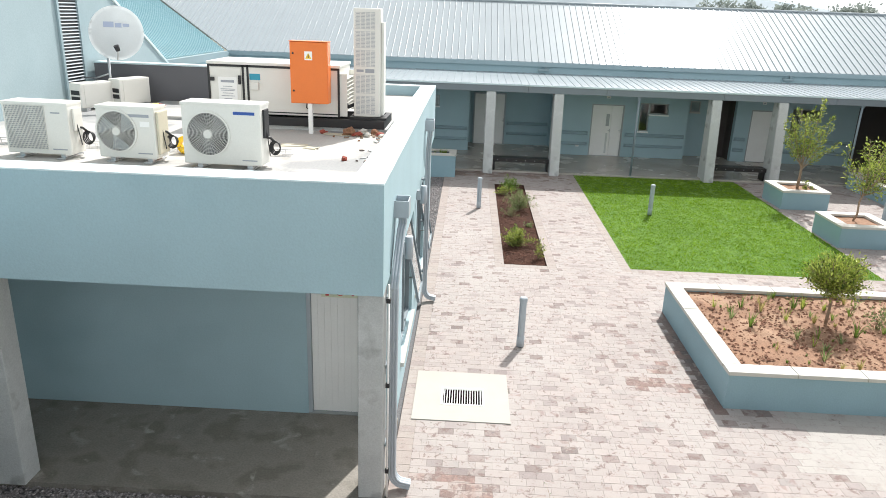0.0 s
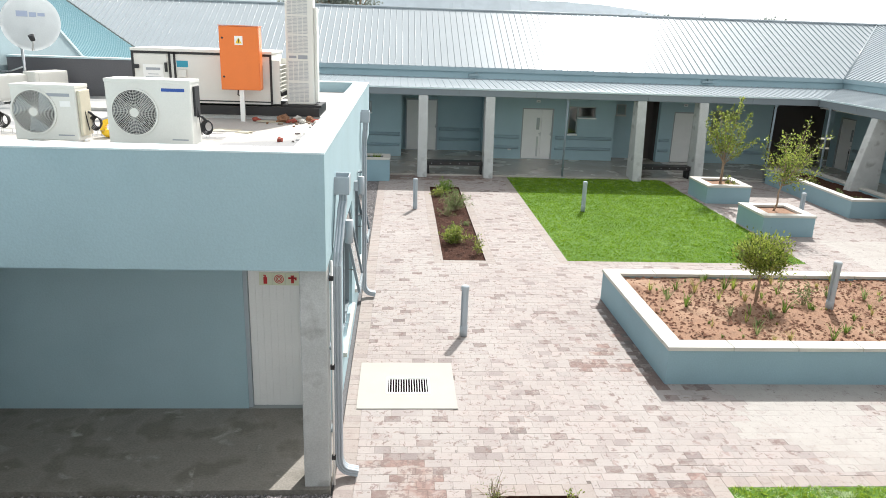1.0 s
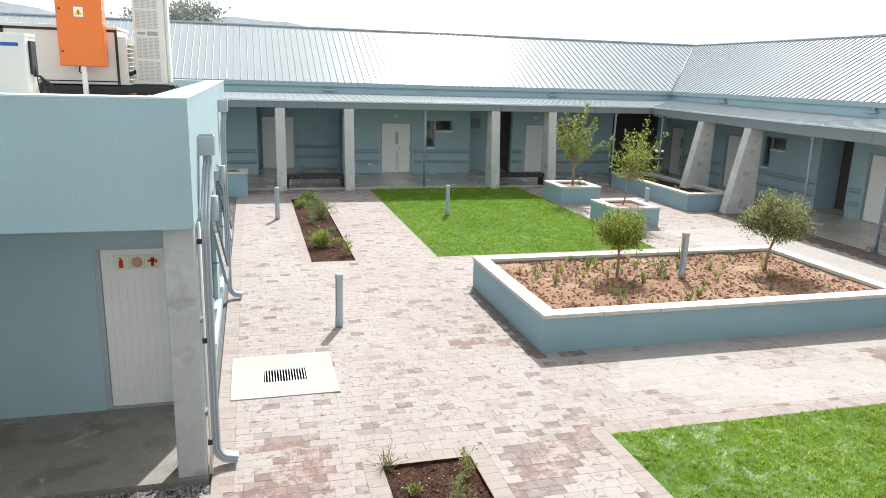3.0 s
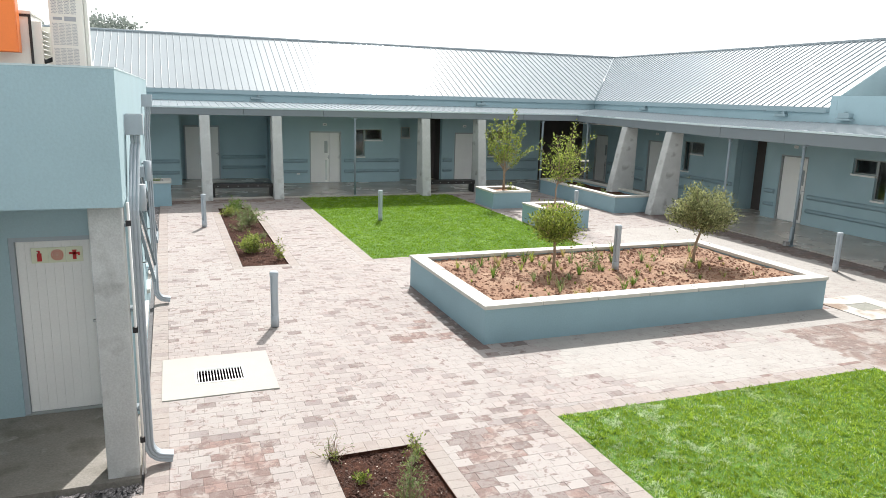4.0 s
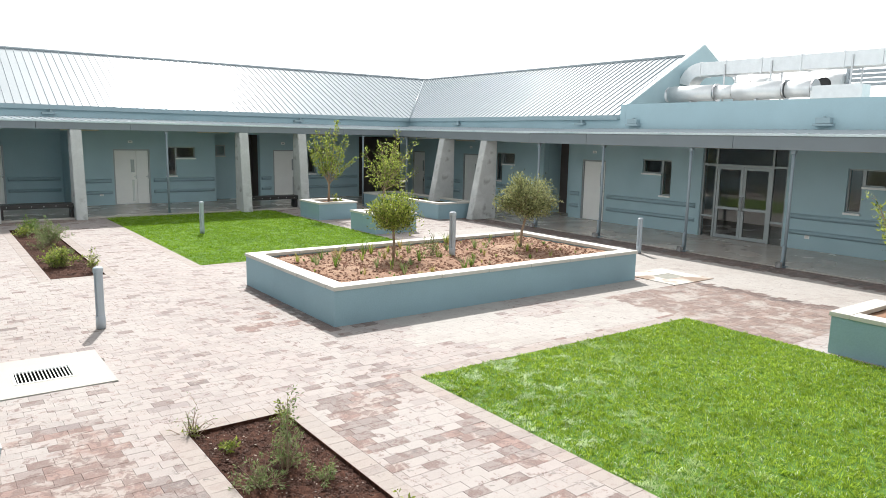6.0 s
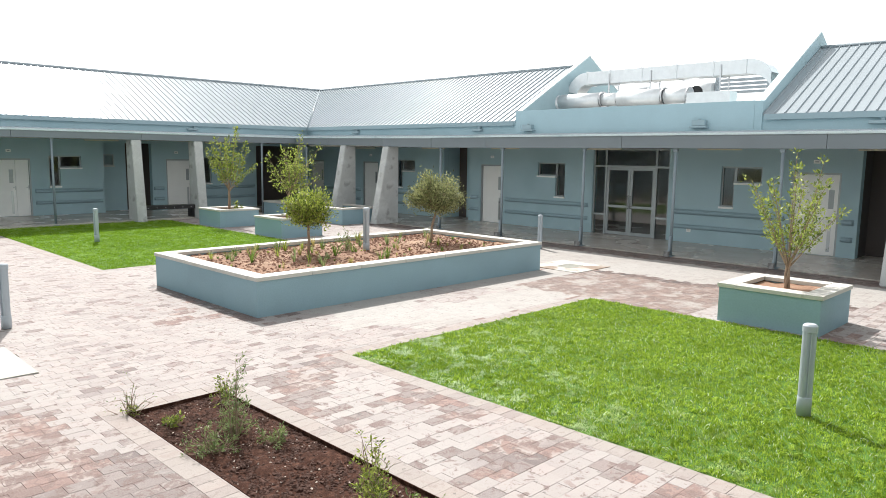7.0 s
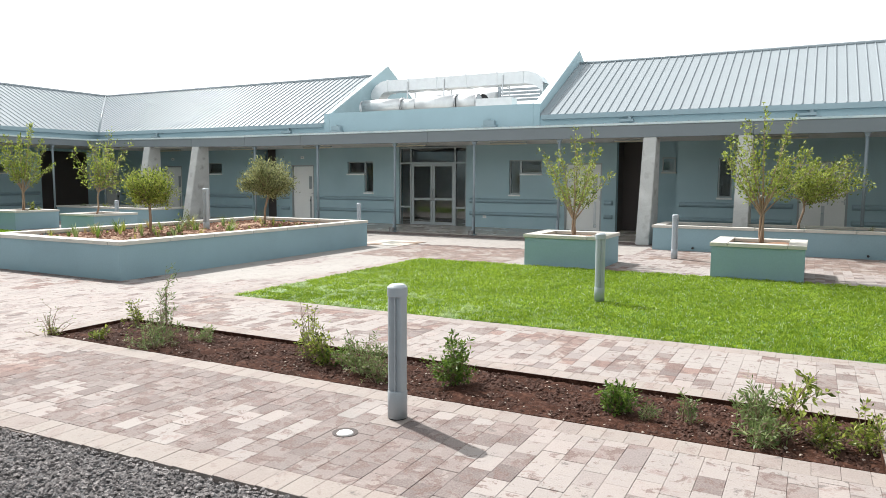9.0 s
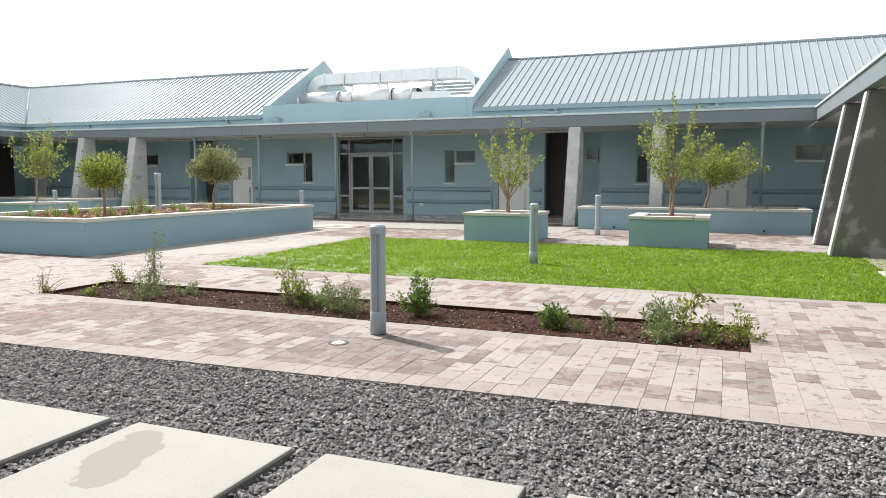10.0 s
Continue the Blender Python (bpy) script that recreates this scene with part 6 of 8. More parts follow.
rain_pipe(7.50, 3.22, 0.66, 7.00)
rain_pipe(12.6, 3.36, 0.45, 12.75)
cd = thing("cable_conduit", pose(SX - 0.01, 6.82, 0.0), "thin white conduit clipped to the corner column", "conduit")
bm = bmesh.new()
tube(bm, [(0.025, 0, 0.02), (0.025, 0, 2.66)], 0.012, 8)
part("pipe", bm, WHITE, cd)
for zz in (0.35, 1.45, 2.45):
    part("clip", boxes((0.0, 0.045, -0.02, 0.02, zz, zz + 0.05), bevel=0.003), BLACK, cd)
for y in (8.75, 11.6):
    w = thing("wall_light", pose(SX - 0.06, y, 2.28), "grey cylindrical wall light on the blue wall", "wall light", "wall lights")
    bm = bmesh.new()
    tube(bm, [(0.12, 0, 0.0), (0.12, 0, 0.30)], 0.052, 20)
    part("cylinder", bm, BOLLARD, w)
    part("wall_box", boxes((0.0, 0.075, -0.05, 0.05, 0.06, 0.22), bevel=0.006), BOLLARD, w)
for k, (a, b) in enumerate(((1.0, 2.9), (3.6, 5.6))):
    w = thing("window_%d" % (20 + k), pose(SX - 0.06, BACK - 0.3, 0, 0, 0, 90), "grey framed window with a top-hung sash pushed open", "window", kind="structure")
    m = (a + b) / 2
    part("window_frame", boxes((a, a + 0.05, 0.05, 0.11, 0.55, 2.3), (b - 0.05, b, 0.05, 0.11, 0.55, 2.3), (m - 0.03, m + 0.03, 0.05, 0.11, 0.6, 2.25), (a + 0.05, b - 0.05, 0.05, 0.11, 2.25, 2.3), (a + 0.05, b - 0.05, 0.05, 0.11, 0.55, 0.6)), POST, w)
    part("pane", boxes((a + 0.05, m - 0.03, 0.078, 0.084, 0.6, 2.25)), GLASS, w)
    T = Matrix.Translation((0, 0.04, 2.25)) @ Matrix.Rotation(radians(-11), 4, "X")
    bm = bmesh.new()
    for d in ((m + 0.03, m + 0.07, 0, 0.04, -1.2, 0), (b - 0.09, b - 0.05, 0, 0.04, -1.2, 0), (m + 0.07, b - 0.09, 0, 0.04, -0.04, 0), (m + 0.07, b - 0.09, 0, 0.04, -1.2, -1.16)):
        box(bm, *d, T)
    sash = part("open_sash", bm, POST, w)
    bm = bmesh.new()
    box(bm, m + 0.07, b - 0.09, 0.017, 0.023, -1.16, -0.04, T)
    part("pane", bm, GLASS, sash)
    bm = bmesh.new()
    tube(bm, [(b - 0.07, 0.05, 1.15), T @ Vector((b - 0.07, 0.0, -1.1))], 0.01, 6)
    part("stay", bm, STEEL, sash)
    part("window_sill", boxes((a - 0.03, b + 0.03, -0.05, 0.048, 0.48, 0.545)), COPING, w)
solid("wall_inside_service", boxes((-4.0, -3.9, BACK + 0.2, SN - 0.3, 0, 2.6)), WHITE, "plain inner wall of the service room", "wall")

# ---- ducts on the flat east roof ----
du = thing("rectangular_duct", pose(21.0, 0, 3.62), "bright galvanised rectangular duct on stands", "duct")
y = 14.85
for L in (0.95, 1.25, 1.25, 1.25, 1.05):
    part("duct_section", boxes((-0.3, 0.3, y - L + 0.01, y - 0.01, 1.42, 1.86), bevel=0.012), ZINC, du)
    part("flange", boxes((-0.325, 0.325, y - 0.02, y + 0.02, 1.395, 1.885)), ZINC, du)
    y -= L
bm = bmesh.new()
prev = []
for i in range(7):
    t = radians(i * 13)
    prev.append((y - 0.75 * math.sin(t), 1.64 - 0.55 * (1 - math.cos(t))))
for (ya, za), (yb, zb) in zip(prev, prev[1:]):
    v = [bm.verts.new(p) for p in ((-0.3, ya, za - 0.22), (0.3, ya, za - 0.22), (0.3, ya, za + 0.22), (-0.3, ya, za + 0.22), (-0.3, yb, zb - 0.22), (0.3, yb, zb - 0.22), (0.3, yb, zb + 0.22), (-0.3, yb, zb + 0.22))]
    for f in ((0, 1, 5, 4), (1, 2, 6, 5), (2, 3, 7, 6), (3, 0, 4, 7)):
        bm.faces.new([v[i] for i in f])
bmesh.ops.remove_doubles(bm, verts=bm.verts[:], dist=0.001)
part("bend", bm, ZINC, du)
bm = bmesh.new()
curve = [(14.86 + 0.62 * math.sin(radians(11 * i)), 1.64 - 0.62 * (1 - math.cos(radians(11 * i))), radians(11 * i)) for i in range(8)]
rings = []
for ya, za, t in curve:
    w = [(-0.3, 0.22), (0.3, 0.22), (0.3, -0.22), (-0.3, -0.22)]
    rings.append([bm.verts.new((x, ya + q * math.sin(t), za + q * math.cos(t))) for x, q in w])
for p, q in zip(rings, rings[1:]):
    for i in range(4):
        bm.faces.new((p[i], p[(i + 1) % 4], q[(i + 1) % 4], q[i]))
bm.faces.new(rings[-1])
part("inlet_bend", bm, ZINC, du)
for yy in (13.9, 12.3, 9.9):
    part("stand", boxes((-0.35, -0.31, yy - 0.02, yy + 0.02, 0, 1.75), (0.31, 0.35, yy - 0.02, yy + 0.02, 0, 1.75), (-0.31, 0.31, yy - 0.02, yy + 0.02, 1.36, 1.392)), STEEL, du)
rd2 = thing("round_duct", pose(20.1, 0, 3.62), "bright galvanised round duct with collars", "duct")
for y0, y1, r in ((15.5, 13.75, 0.26), (13.75, 13.1, 0.22), (13.1, 11.45, 0.27), (11.4, 10.6, 0.24)):
    bm = bmesh.new()
    tube(bm, [(0, y0, 0.80), (0, y1, 0.80)], r, 24)
    part("duct_section", bm, ZINC, rd2)
    bm = bmesh.new()
    tube(bm, [(0, y1 + 0.03, 0.80), (0, y1 - 0.03, 0.80)], r + 0.025, 24)
    part("collar", bm, STEEL, rd2)
bm = bmesh.new()
tube(bm, [(0, 15.5, 0.80), (0, 15.95, 0.62)], [0.26, 0.12], 24)
part("taper", bm, ZINC, rd2)
part("box_section", boxes((-0.25, 0.25, 9.2, 10.6, 0.5, 0.86), bevel=0.01), ZINC, rd2)
for yy in (14.6, 12.3, 10.0):
    part("stand", boxes((-0.2, 0.2, yy - 0.03, yy + 0.03, 0, 0.55)), STEEL, rd2)
fn = thing("roof_fan_unit", pose(21.9, 10.2, 3.62), "galvanised fan units with dark round mouths", "fan unit")
for yy in (3.3, 0.9):
    bm = bmesh.new()
    tube(bm, [(0, yy + 0.5, 1.0), (0, yy - 0.5, 1.0)], 0.34, 24)
    part("fan_casing", bm, ZINC, fn)
    bm = bmesh.new()
    tube(bm, [(-0.33, yy, 1.0), (-0.36, yy, 1.0)], 0.24, 20)
    part("fan_mouth", bm, BLACK, fn)
    part("cradle", boxes((-0.25, 0.25, yy - 0.4, yy + 0.4, 0, 0.68)), STEEL, fn)
for i in range(4):
    part("louvre_blade", boxes((-0.05, 0.05, -1.3, 0.3, 0.95 + i * 0.13, 1.03 + i * 0.13)), BOLLARD, fn)
for yy in (0.3, -1.38):
    part("louvre_post", boxes((-0.06, 0.06, yy, yy + 0.08, 0, 1.5)), BOLLARD, fn)

# ---- plants ----
def leaf_mesh(name, centres, normals_out, size, mat, seed, slim=0.45, droop=0.0):
    """Many small folded leaves, one at each centre."""
    rs = np.random.RandomState(seed)
    n = len(centres)
    c = np.asarray(centres, float)
    d = rs.normal(size=(n, 3)) * 0.75 + np.asarray(normals_out, float)
    d[:, 2] += 0.15 - droop
    d /= np.linalg.norm(d, axis=1)[:, None] + 1e-9
    s = np.cross(d, rs.normal(size=(n, 3)))
    s /= np.linalg.norm(s, axis=1)[:, None] + 1e-9
    k = np.cross(s, d)
    L = size * rs.uniform(0.65, 1.3, (n, 1))
    W = L * slim
    base, tip = c, c + d * L
    left, right = c + d * L * 0.5 + s * W * 0.5 + k * W * 0.15, c + d * L * 0.5 - s * W * 0.5 + k * W * 0.15
    v = np.stack([base, left, tip, right], 1).reshape(-1, 3)
    f = [(4 * i, 4 * i + 1, 4 * i + 2, 4 * i + 3) for i in range(n)]
    return raw(name, v.tolist(), f, mat)


def young_tree(at, seed, fork, stems, centre, radii, ends, twigs, per, leaf, mat, label, stake=0.0, jitter=0.05, hollow=0.5):
    """A young tree: thin stems up to a fork, limbs out to the crown's rim, leafy twigs along each limb."""
    rs = random.Random(seed)
    t = thing("young_tree", at, label, "tree", "young trees")
    bm, c, nrm = bmesh.new(), [], []
    tops = []
    for k in range(stems):
        o = Vector((rs.uniform(-0.06, 0.06), rs.uniform(-0.06, 0.06), -0.06)) if stems > 1 else Vector((0, 0, -0.06))
        top = Vector((centre[0] * 0.35 + rs.uniform(-0.05, 0.05), centre[1] * 0.35 + rs.uniform(-0.05, 0.05), fork * rs.uniform(0.9, 1.1)))
        mids = [o.lerp(top, q) + Vector((rs.uniform(-0.035, 0.035), rs.uniform(-0.035, 0.035), 0)) for q in (0.33, 0.66)]
        tube(bm, [o, *mids, top], [0.032, 0.027, 0.024, 0.018] if stems == 1 else [0.022, 0.019, 0.016, 0.012], 8)
        tops.append((mids[1], top))
    C = Vector(centre)
    for k in range(ends):
        u = 1 - 2 * (k + 0.5) / ends
        a = k * 2.39996 + rs.uniform(-0.3, 0.3)
        q = math.sqrt(1 - u * u)
        g = rs.uniform(hollow, 1.1)
        e = C + Vector((radii[0] * q * math.cos(a), radii[0] * q * math.sin(a), radii[1] * u)) * g
        m0, top = tops[k % stems]
        s = m0.lerp(top, rs.uniform(0.3, 1.0)) if e.z < C.z else top
        m = s.lerp(e, 0.5) + Vector((rs.gauss(0, 0.06), rs.gauss(0, 0.06), -0.04 if e.z < C.z else -0.1 * q))
        pts = []
        for i in range(7):
            w = i / 6
            pts.append(s * (1 - w) ** 2 + m * 2 * w * (1 - w) + e * w * w)
        tube(bm, pts, [0.013 - 0.0095 * i / 6 for i in range(7)], 5, False)
        d = (e - s).normalized()
        for n in range(twigs):
            w = 0.3 + 0.7 * (n + rs.random()) / twigs
            i = min(5, int(w * 6))
            p = pts[i].lerp(pts[i + 1], w * 6 - i)
            v = (d * 0.7 + Vector((rs.gauss(0, 0.7), rs.gauss(0, 0.7), rs.gauss(0.25, 0.5)))).normalized()
            L = rs.uniform(0.08, 0.26)
            tube(bm, [p, p + v * L], [0.004, 0.0015], 4, False)
            for _ in range(per):
                j = Vector((rs.gauss(0, jitter), rs.gauss(0, jitter), rs.gauss(0, jitter)))
                c.append(p + v * L * rs.random() ** 0.6 + j)
                nrm.append(tuple(v * 0.7 + j.normalized() * 0.5))
    part("trunk", bm, BARK, t)
    ob = new("crown", leaf_mesh("crown", c, nrm, leaf, mat, seed))
    ob.parent = t
    if stake:
        b = bmesh.new()
        tube(b, [(0.05, 0.02, -0.1), (0.04, 0.0, stake)], 0.02, 8)
        part("stake", b, STAKE, t, "rough brown timber stake")
        b = bmesh.new()
        tube(b, [(0.07 * math.cos(a) + 0.02, 0.05 * math.sin(a), stake - 0.12 + 0.02 * math.sin(3 * a)) for a in (0.4 * i for i in range(17))], 0.007, 5)
        part("tie", b, WHITE, t)
    return t


def ball_tree(at, seed, stem, rx, rz, count, leaf, mat, label, lean=0.0):
    """A clipped standard: bare stem and an uneven rounded crown with gaps."""
    rs = random.Random(seed)
    t = thing("standard_tree", at, label, "tree", "standard trees")
    bm = bmesh.new()
    cz = stem + rz * 0.75
    tube(bm, [(0, 0, -0.06), (0.02, 0.01, stem * 0.5), (lean, 0.0, stem), (lean, 0, cz)], [0.032, 0.026, 0.024, 0.012], 8)
    ends = []
    for k in range(84):
        a, b = rs.uniform(0, 6.28), rs.uniform(-0.8, 1.0)
        lump = 0.84 + 0.34 * noise.noise((math.cos(a) * 2 + seed, math.sin(a) * 2, b * 2))
        q = math.sqrt(max(0.0, 1 - b * b * 0.9))
        e = Vector((lean + rx * q * math.cos(a) * lump, rx * q * math.sin(a) * lump, cz + rz * b * lump))
        s = Vector((lean, 0, stem + rz * 0.2 * rs.random()))
        m = s.lerp(e, 0.5) + Vector((rs.gauss(0, 0.03), rs.gauss(0, 0.03), 0.03))
        tube(bm, [s, m, e], [0.010, 0.006, 0.003], 5, False)
        ends.append((s, m, e))
    part("trunk", bm, BARK, t)
    c, nrm = [], []
    for _ in range(count):
        s, m, e = rs.choice(ends)
        q = 0.25 + 0.78 * rs.random() ** 0.6
        p = (s.lerp(m, q * 2) if q < 0.5 else m.lerp(e, q * 2 - 1))
        o = Vector((rs.gauss(0, 1), rs.gauss(0, 1), rs.gauss(0, 1))) * 0.062 * rx / 0.5
        c.append(p + o)
        nrm.append(tuple(((e - s).normalized() + Vector((0, 0, 0.3)))))
    ob = new("crown", leaf_mesh("crown", c, nrm, leaf, mat, seed, 0.4))
    ob.parent = t
    return t


ball_tree(pose(6.26, 11.34, 0.525), 11, 0.555, 0.48, 0.41, 4700, 0.062, LEAF_A, "small rounded tree with bright yellow-green leaves in red soil")
ball_tree(pose(9.38, 11.17, 0.525), 12, 0.695, 0.63, 0.49, 9800, 0.058, LEAF_B, "rounded olive-green tree on a bare stem in red soil", 0.14)
young_tree(pose(10.22, 18.38, 0.46), 22, 1.0, 1, (0.36, 0, 1.68), (0.84, 0.78), 24, 6, 13, 0.080, LEAF_A, "young tree with a bent stem and light green leaves", jitter=0.06)
def vase_tree(at, seed, fork, stems, height, spread, twigs, per, leaf, mat, label, stake=0.0):
    """A young tree whose stems rise side by side from a low fork, leafy along their upper length."""
    rs = random.Random(seed)
    t = thing("young_tree", at, label, "tree", "young trees")
    bm, c, nrm = bmesh.new(), [], []
    for k in range(3):
        a0 = k * 2.1
        tube(bm, [(0.035 * math.cos(a0), 0.035 * math.sin(a0), -0.06), (0.03 * math.cos(a0 + 1.2), 0.03 * math.sin(a0 + 1.2), fork * 0.35), (0.025 * math.cos(a0 + 2.0), 0.025 * math.sin(a0 + 2.0), fork * 0.7), (0.02 * math.cos(a0 + 2.6), 0.02 * math.sin(a0 + 2.6), fork)], [0.024, 0.021, 0.019, 0.016], 8)
    for k in range(stems):
        a = k * 2.39996 + rs.uniform(-0.35, 0.35)
        out = spread * (0.25 + 0.75 * ((k + 0.5) / stems) ** 0.6)
        h = height * (1.0 - 0.38 * (out / spread) ** 2 + rs.uniform(-0.12, 0.06))
        s = Vector((0, 0, fork * rs.uniform(0.75, 1.0)))
        e = Vector((math.cos(a) * out, math.sin(a) * out, h))
        m = Vector((e.x * rs.uniform(0.28, 0.6), e.y * rs.uniform(0.28, 0.6), s.z + (h - s.z) * 0.42))
        pts = [s * (1 - w) ** 2 + m * 2 * w * (1 - w) + e * w * w for w in (i / 8 for i in range(9))]
        tube(bm, pts, [0.014 - 0.0115 * i / 8 for i in range(9)], 6, False)
        for n in range(twigs):
            w = 0.24 + 0.76 * (n + rs.random()) / twigs
            i = min(7, int(w * 8))
            p = pts[i].lerp(pts[i + 1], w * 8 - i)
            d = (pts[i + 1] - pts[i]).normalized()
            v = (d * 0.8 + Vector((rs.gauss(0, 0.6), rs.gauss(0, 0.6), rs.gauss(0.15, 0.3)))).normalized()
            L = rs.uniform(0.05, 0.20) * (1.1 - 0.6 * w)
            tube(bm, [p, p + v * L], [0.0035, 0.0015], 4, False)
            for _ in range(per):
                j = Vector((rs.gauss(0, 1), rs.gauss(0, 1), rs.gauss(0, 1))) * 0.030
                c.append(p + v * L * rs.random() ** 0.6 + j)
                nrm.append(tuple(v * 0.8 + j.normalized() * 0.5))
    part("trunk", bm, BARK, t)
    ob = new("crown", leaf_mesh("crown", c, nrm, leaf, mat, seed))
    ob.parent = t
    if stake:
        b = bmesh.new()
        tube(b, [(0.05, 0.02, -0.1), (0.04, 0.0, stake)], 0.02, 8)
        part("stake", b, STAKE, t, "rough brown timber stake")
        b = bmesh.new()
        tube(b, [(0.07 * math.cos(a) + 0.02, 0.05 * math.sin(a), stake - 0.12 + 0.02 * math.sin(3 * a)) for a in (0.4 * i for i in range(17))], 0.007, 5)
        part("tie", b, WHITE, t)
    return t


vase_tree(pose(10.38, 22.05, 0.46), 21, 0.80, 14, 2.95, 0.86, 13, 15, 0.078, LEAF_A, "slender young tree with light green leaves in a planter")
vase_tree(pose(9.74, 3.78, 0.46), 23, 0.42, 14, 2.08, 0.84, 13, 11, 0.060, LEAF_A, "young tree with several thin upright stems in a planter")
vase_tree(pose(9.66, 0.48, 0.46), 24, 0.68, 16, 2.38, 0.86, 13, 12, 0.062, LEAF_A, "young staked tree with open branches in a planter", 1.0)
young_tree(pose(13.9, -0.02, 0.44), 25, 0.75, 1, (0, -0.35, 1.22), (0.95, 0.52), 28, 8, 22, 0.070, LEAF_A, "young tree spreading sideways behind the planter edge", 0.0, 0.055)


def shrub(at, seed, h, w, stems, per, leaf, mat, label, slim=0.4, droop=0.0, lean=(0.0, 0.0), bare=0.15):
    """Stems from one root, each with side twigs; small leaves along the twigs, none low on the stems."""
    rs = random.Random(seed)
    s = thing("shrub", at, label, "shrub", "shrubs")
    bm, c, nrm = bmesh.new(), [], []
    for k in range(stems):
        a = rs.uniform(0, 6.28)
        reach = w * rs.uniform(0.15, 1.0)
        e = Vector((math.cos(a) * reach + lean[0] * h, math.sin(a) * reach + lean[1] * h, h * (1.0 - 0.55 * (reach / w) ** 2) * rs.uniform(0.55, 1.05)))
        o = Vector((rs.uniform(-0.05, 0.05), rs.uniform(-0.05, 0.05), -0.03))
        m = o.lerp(e, 0.5) + Vector((rs.gauss(0, 0.02), rs.gauss(0, 0.02), h * rs.uniform(0.0, 0.16)))
        pts = [o * (1 - q) ** 2 + m * 2 * q * (1 - q) + e * q * q for q in (i / 5 for i in range(6))]
        tube(bm, pts, [0.0055 - 0.0008 * i for i in range(6)], 5, False)
        sides = max(3, per // 9)
        for n in range(sides):
            q = bare + (1 - bare) * (n + rs.random()) / sides
            i = min(4, int(q * 5))
            p = pts[i].lerp(pts[i + 1], q * 5 - i)
            d = (pts[i + 1] - pts[i]).normalized()
            v = (d * 0.6 + Vector((rs.gauss(0, 0.7), rs.gauss(0, 0.7), rs.gauss(0.1, 0.45) - droop))).normalized()
            L = rs.uniform(0.25, 1.0) * min(0.16, 0.30 * h + 0.02)
            tube(bm, [p, p + v * L * 0.6, p + v * L + Vector((0, 0, -0.1 * L))], [0.0025, 0.0018, 0.001], 4, False)
            for _ in range(max(4, round(per / sides * rs.uniform(0.6, 1.4)))):
                j = Vector((rs.gauss(0, 1), rs.gauss(0, 1), rs.gauss(0, 1))) * 0.012
                c.append(p + v * L * rs.random() ** 0.7 + j)
                nrm.append(tuple(v * 0.8 + j.normalized() * 0.7))
    part("stem", bm, BARK, s)
    ob = new("foliage", leaf_mesh("foliage", c, nrm, leaf, mat, seed, slim, droop))
    ob.parent = s


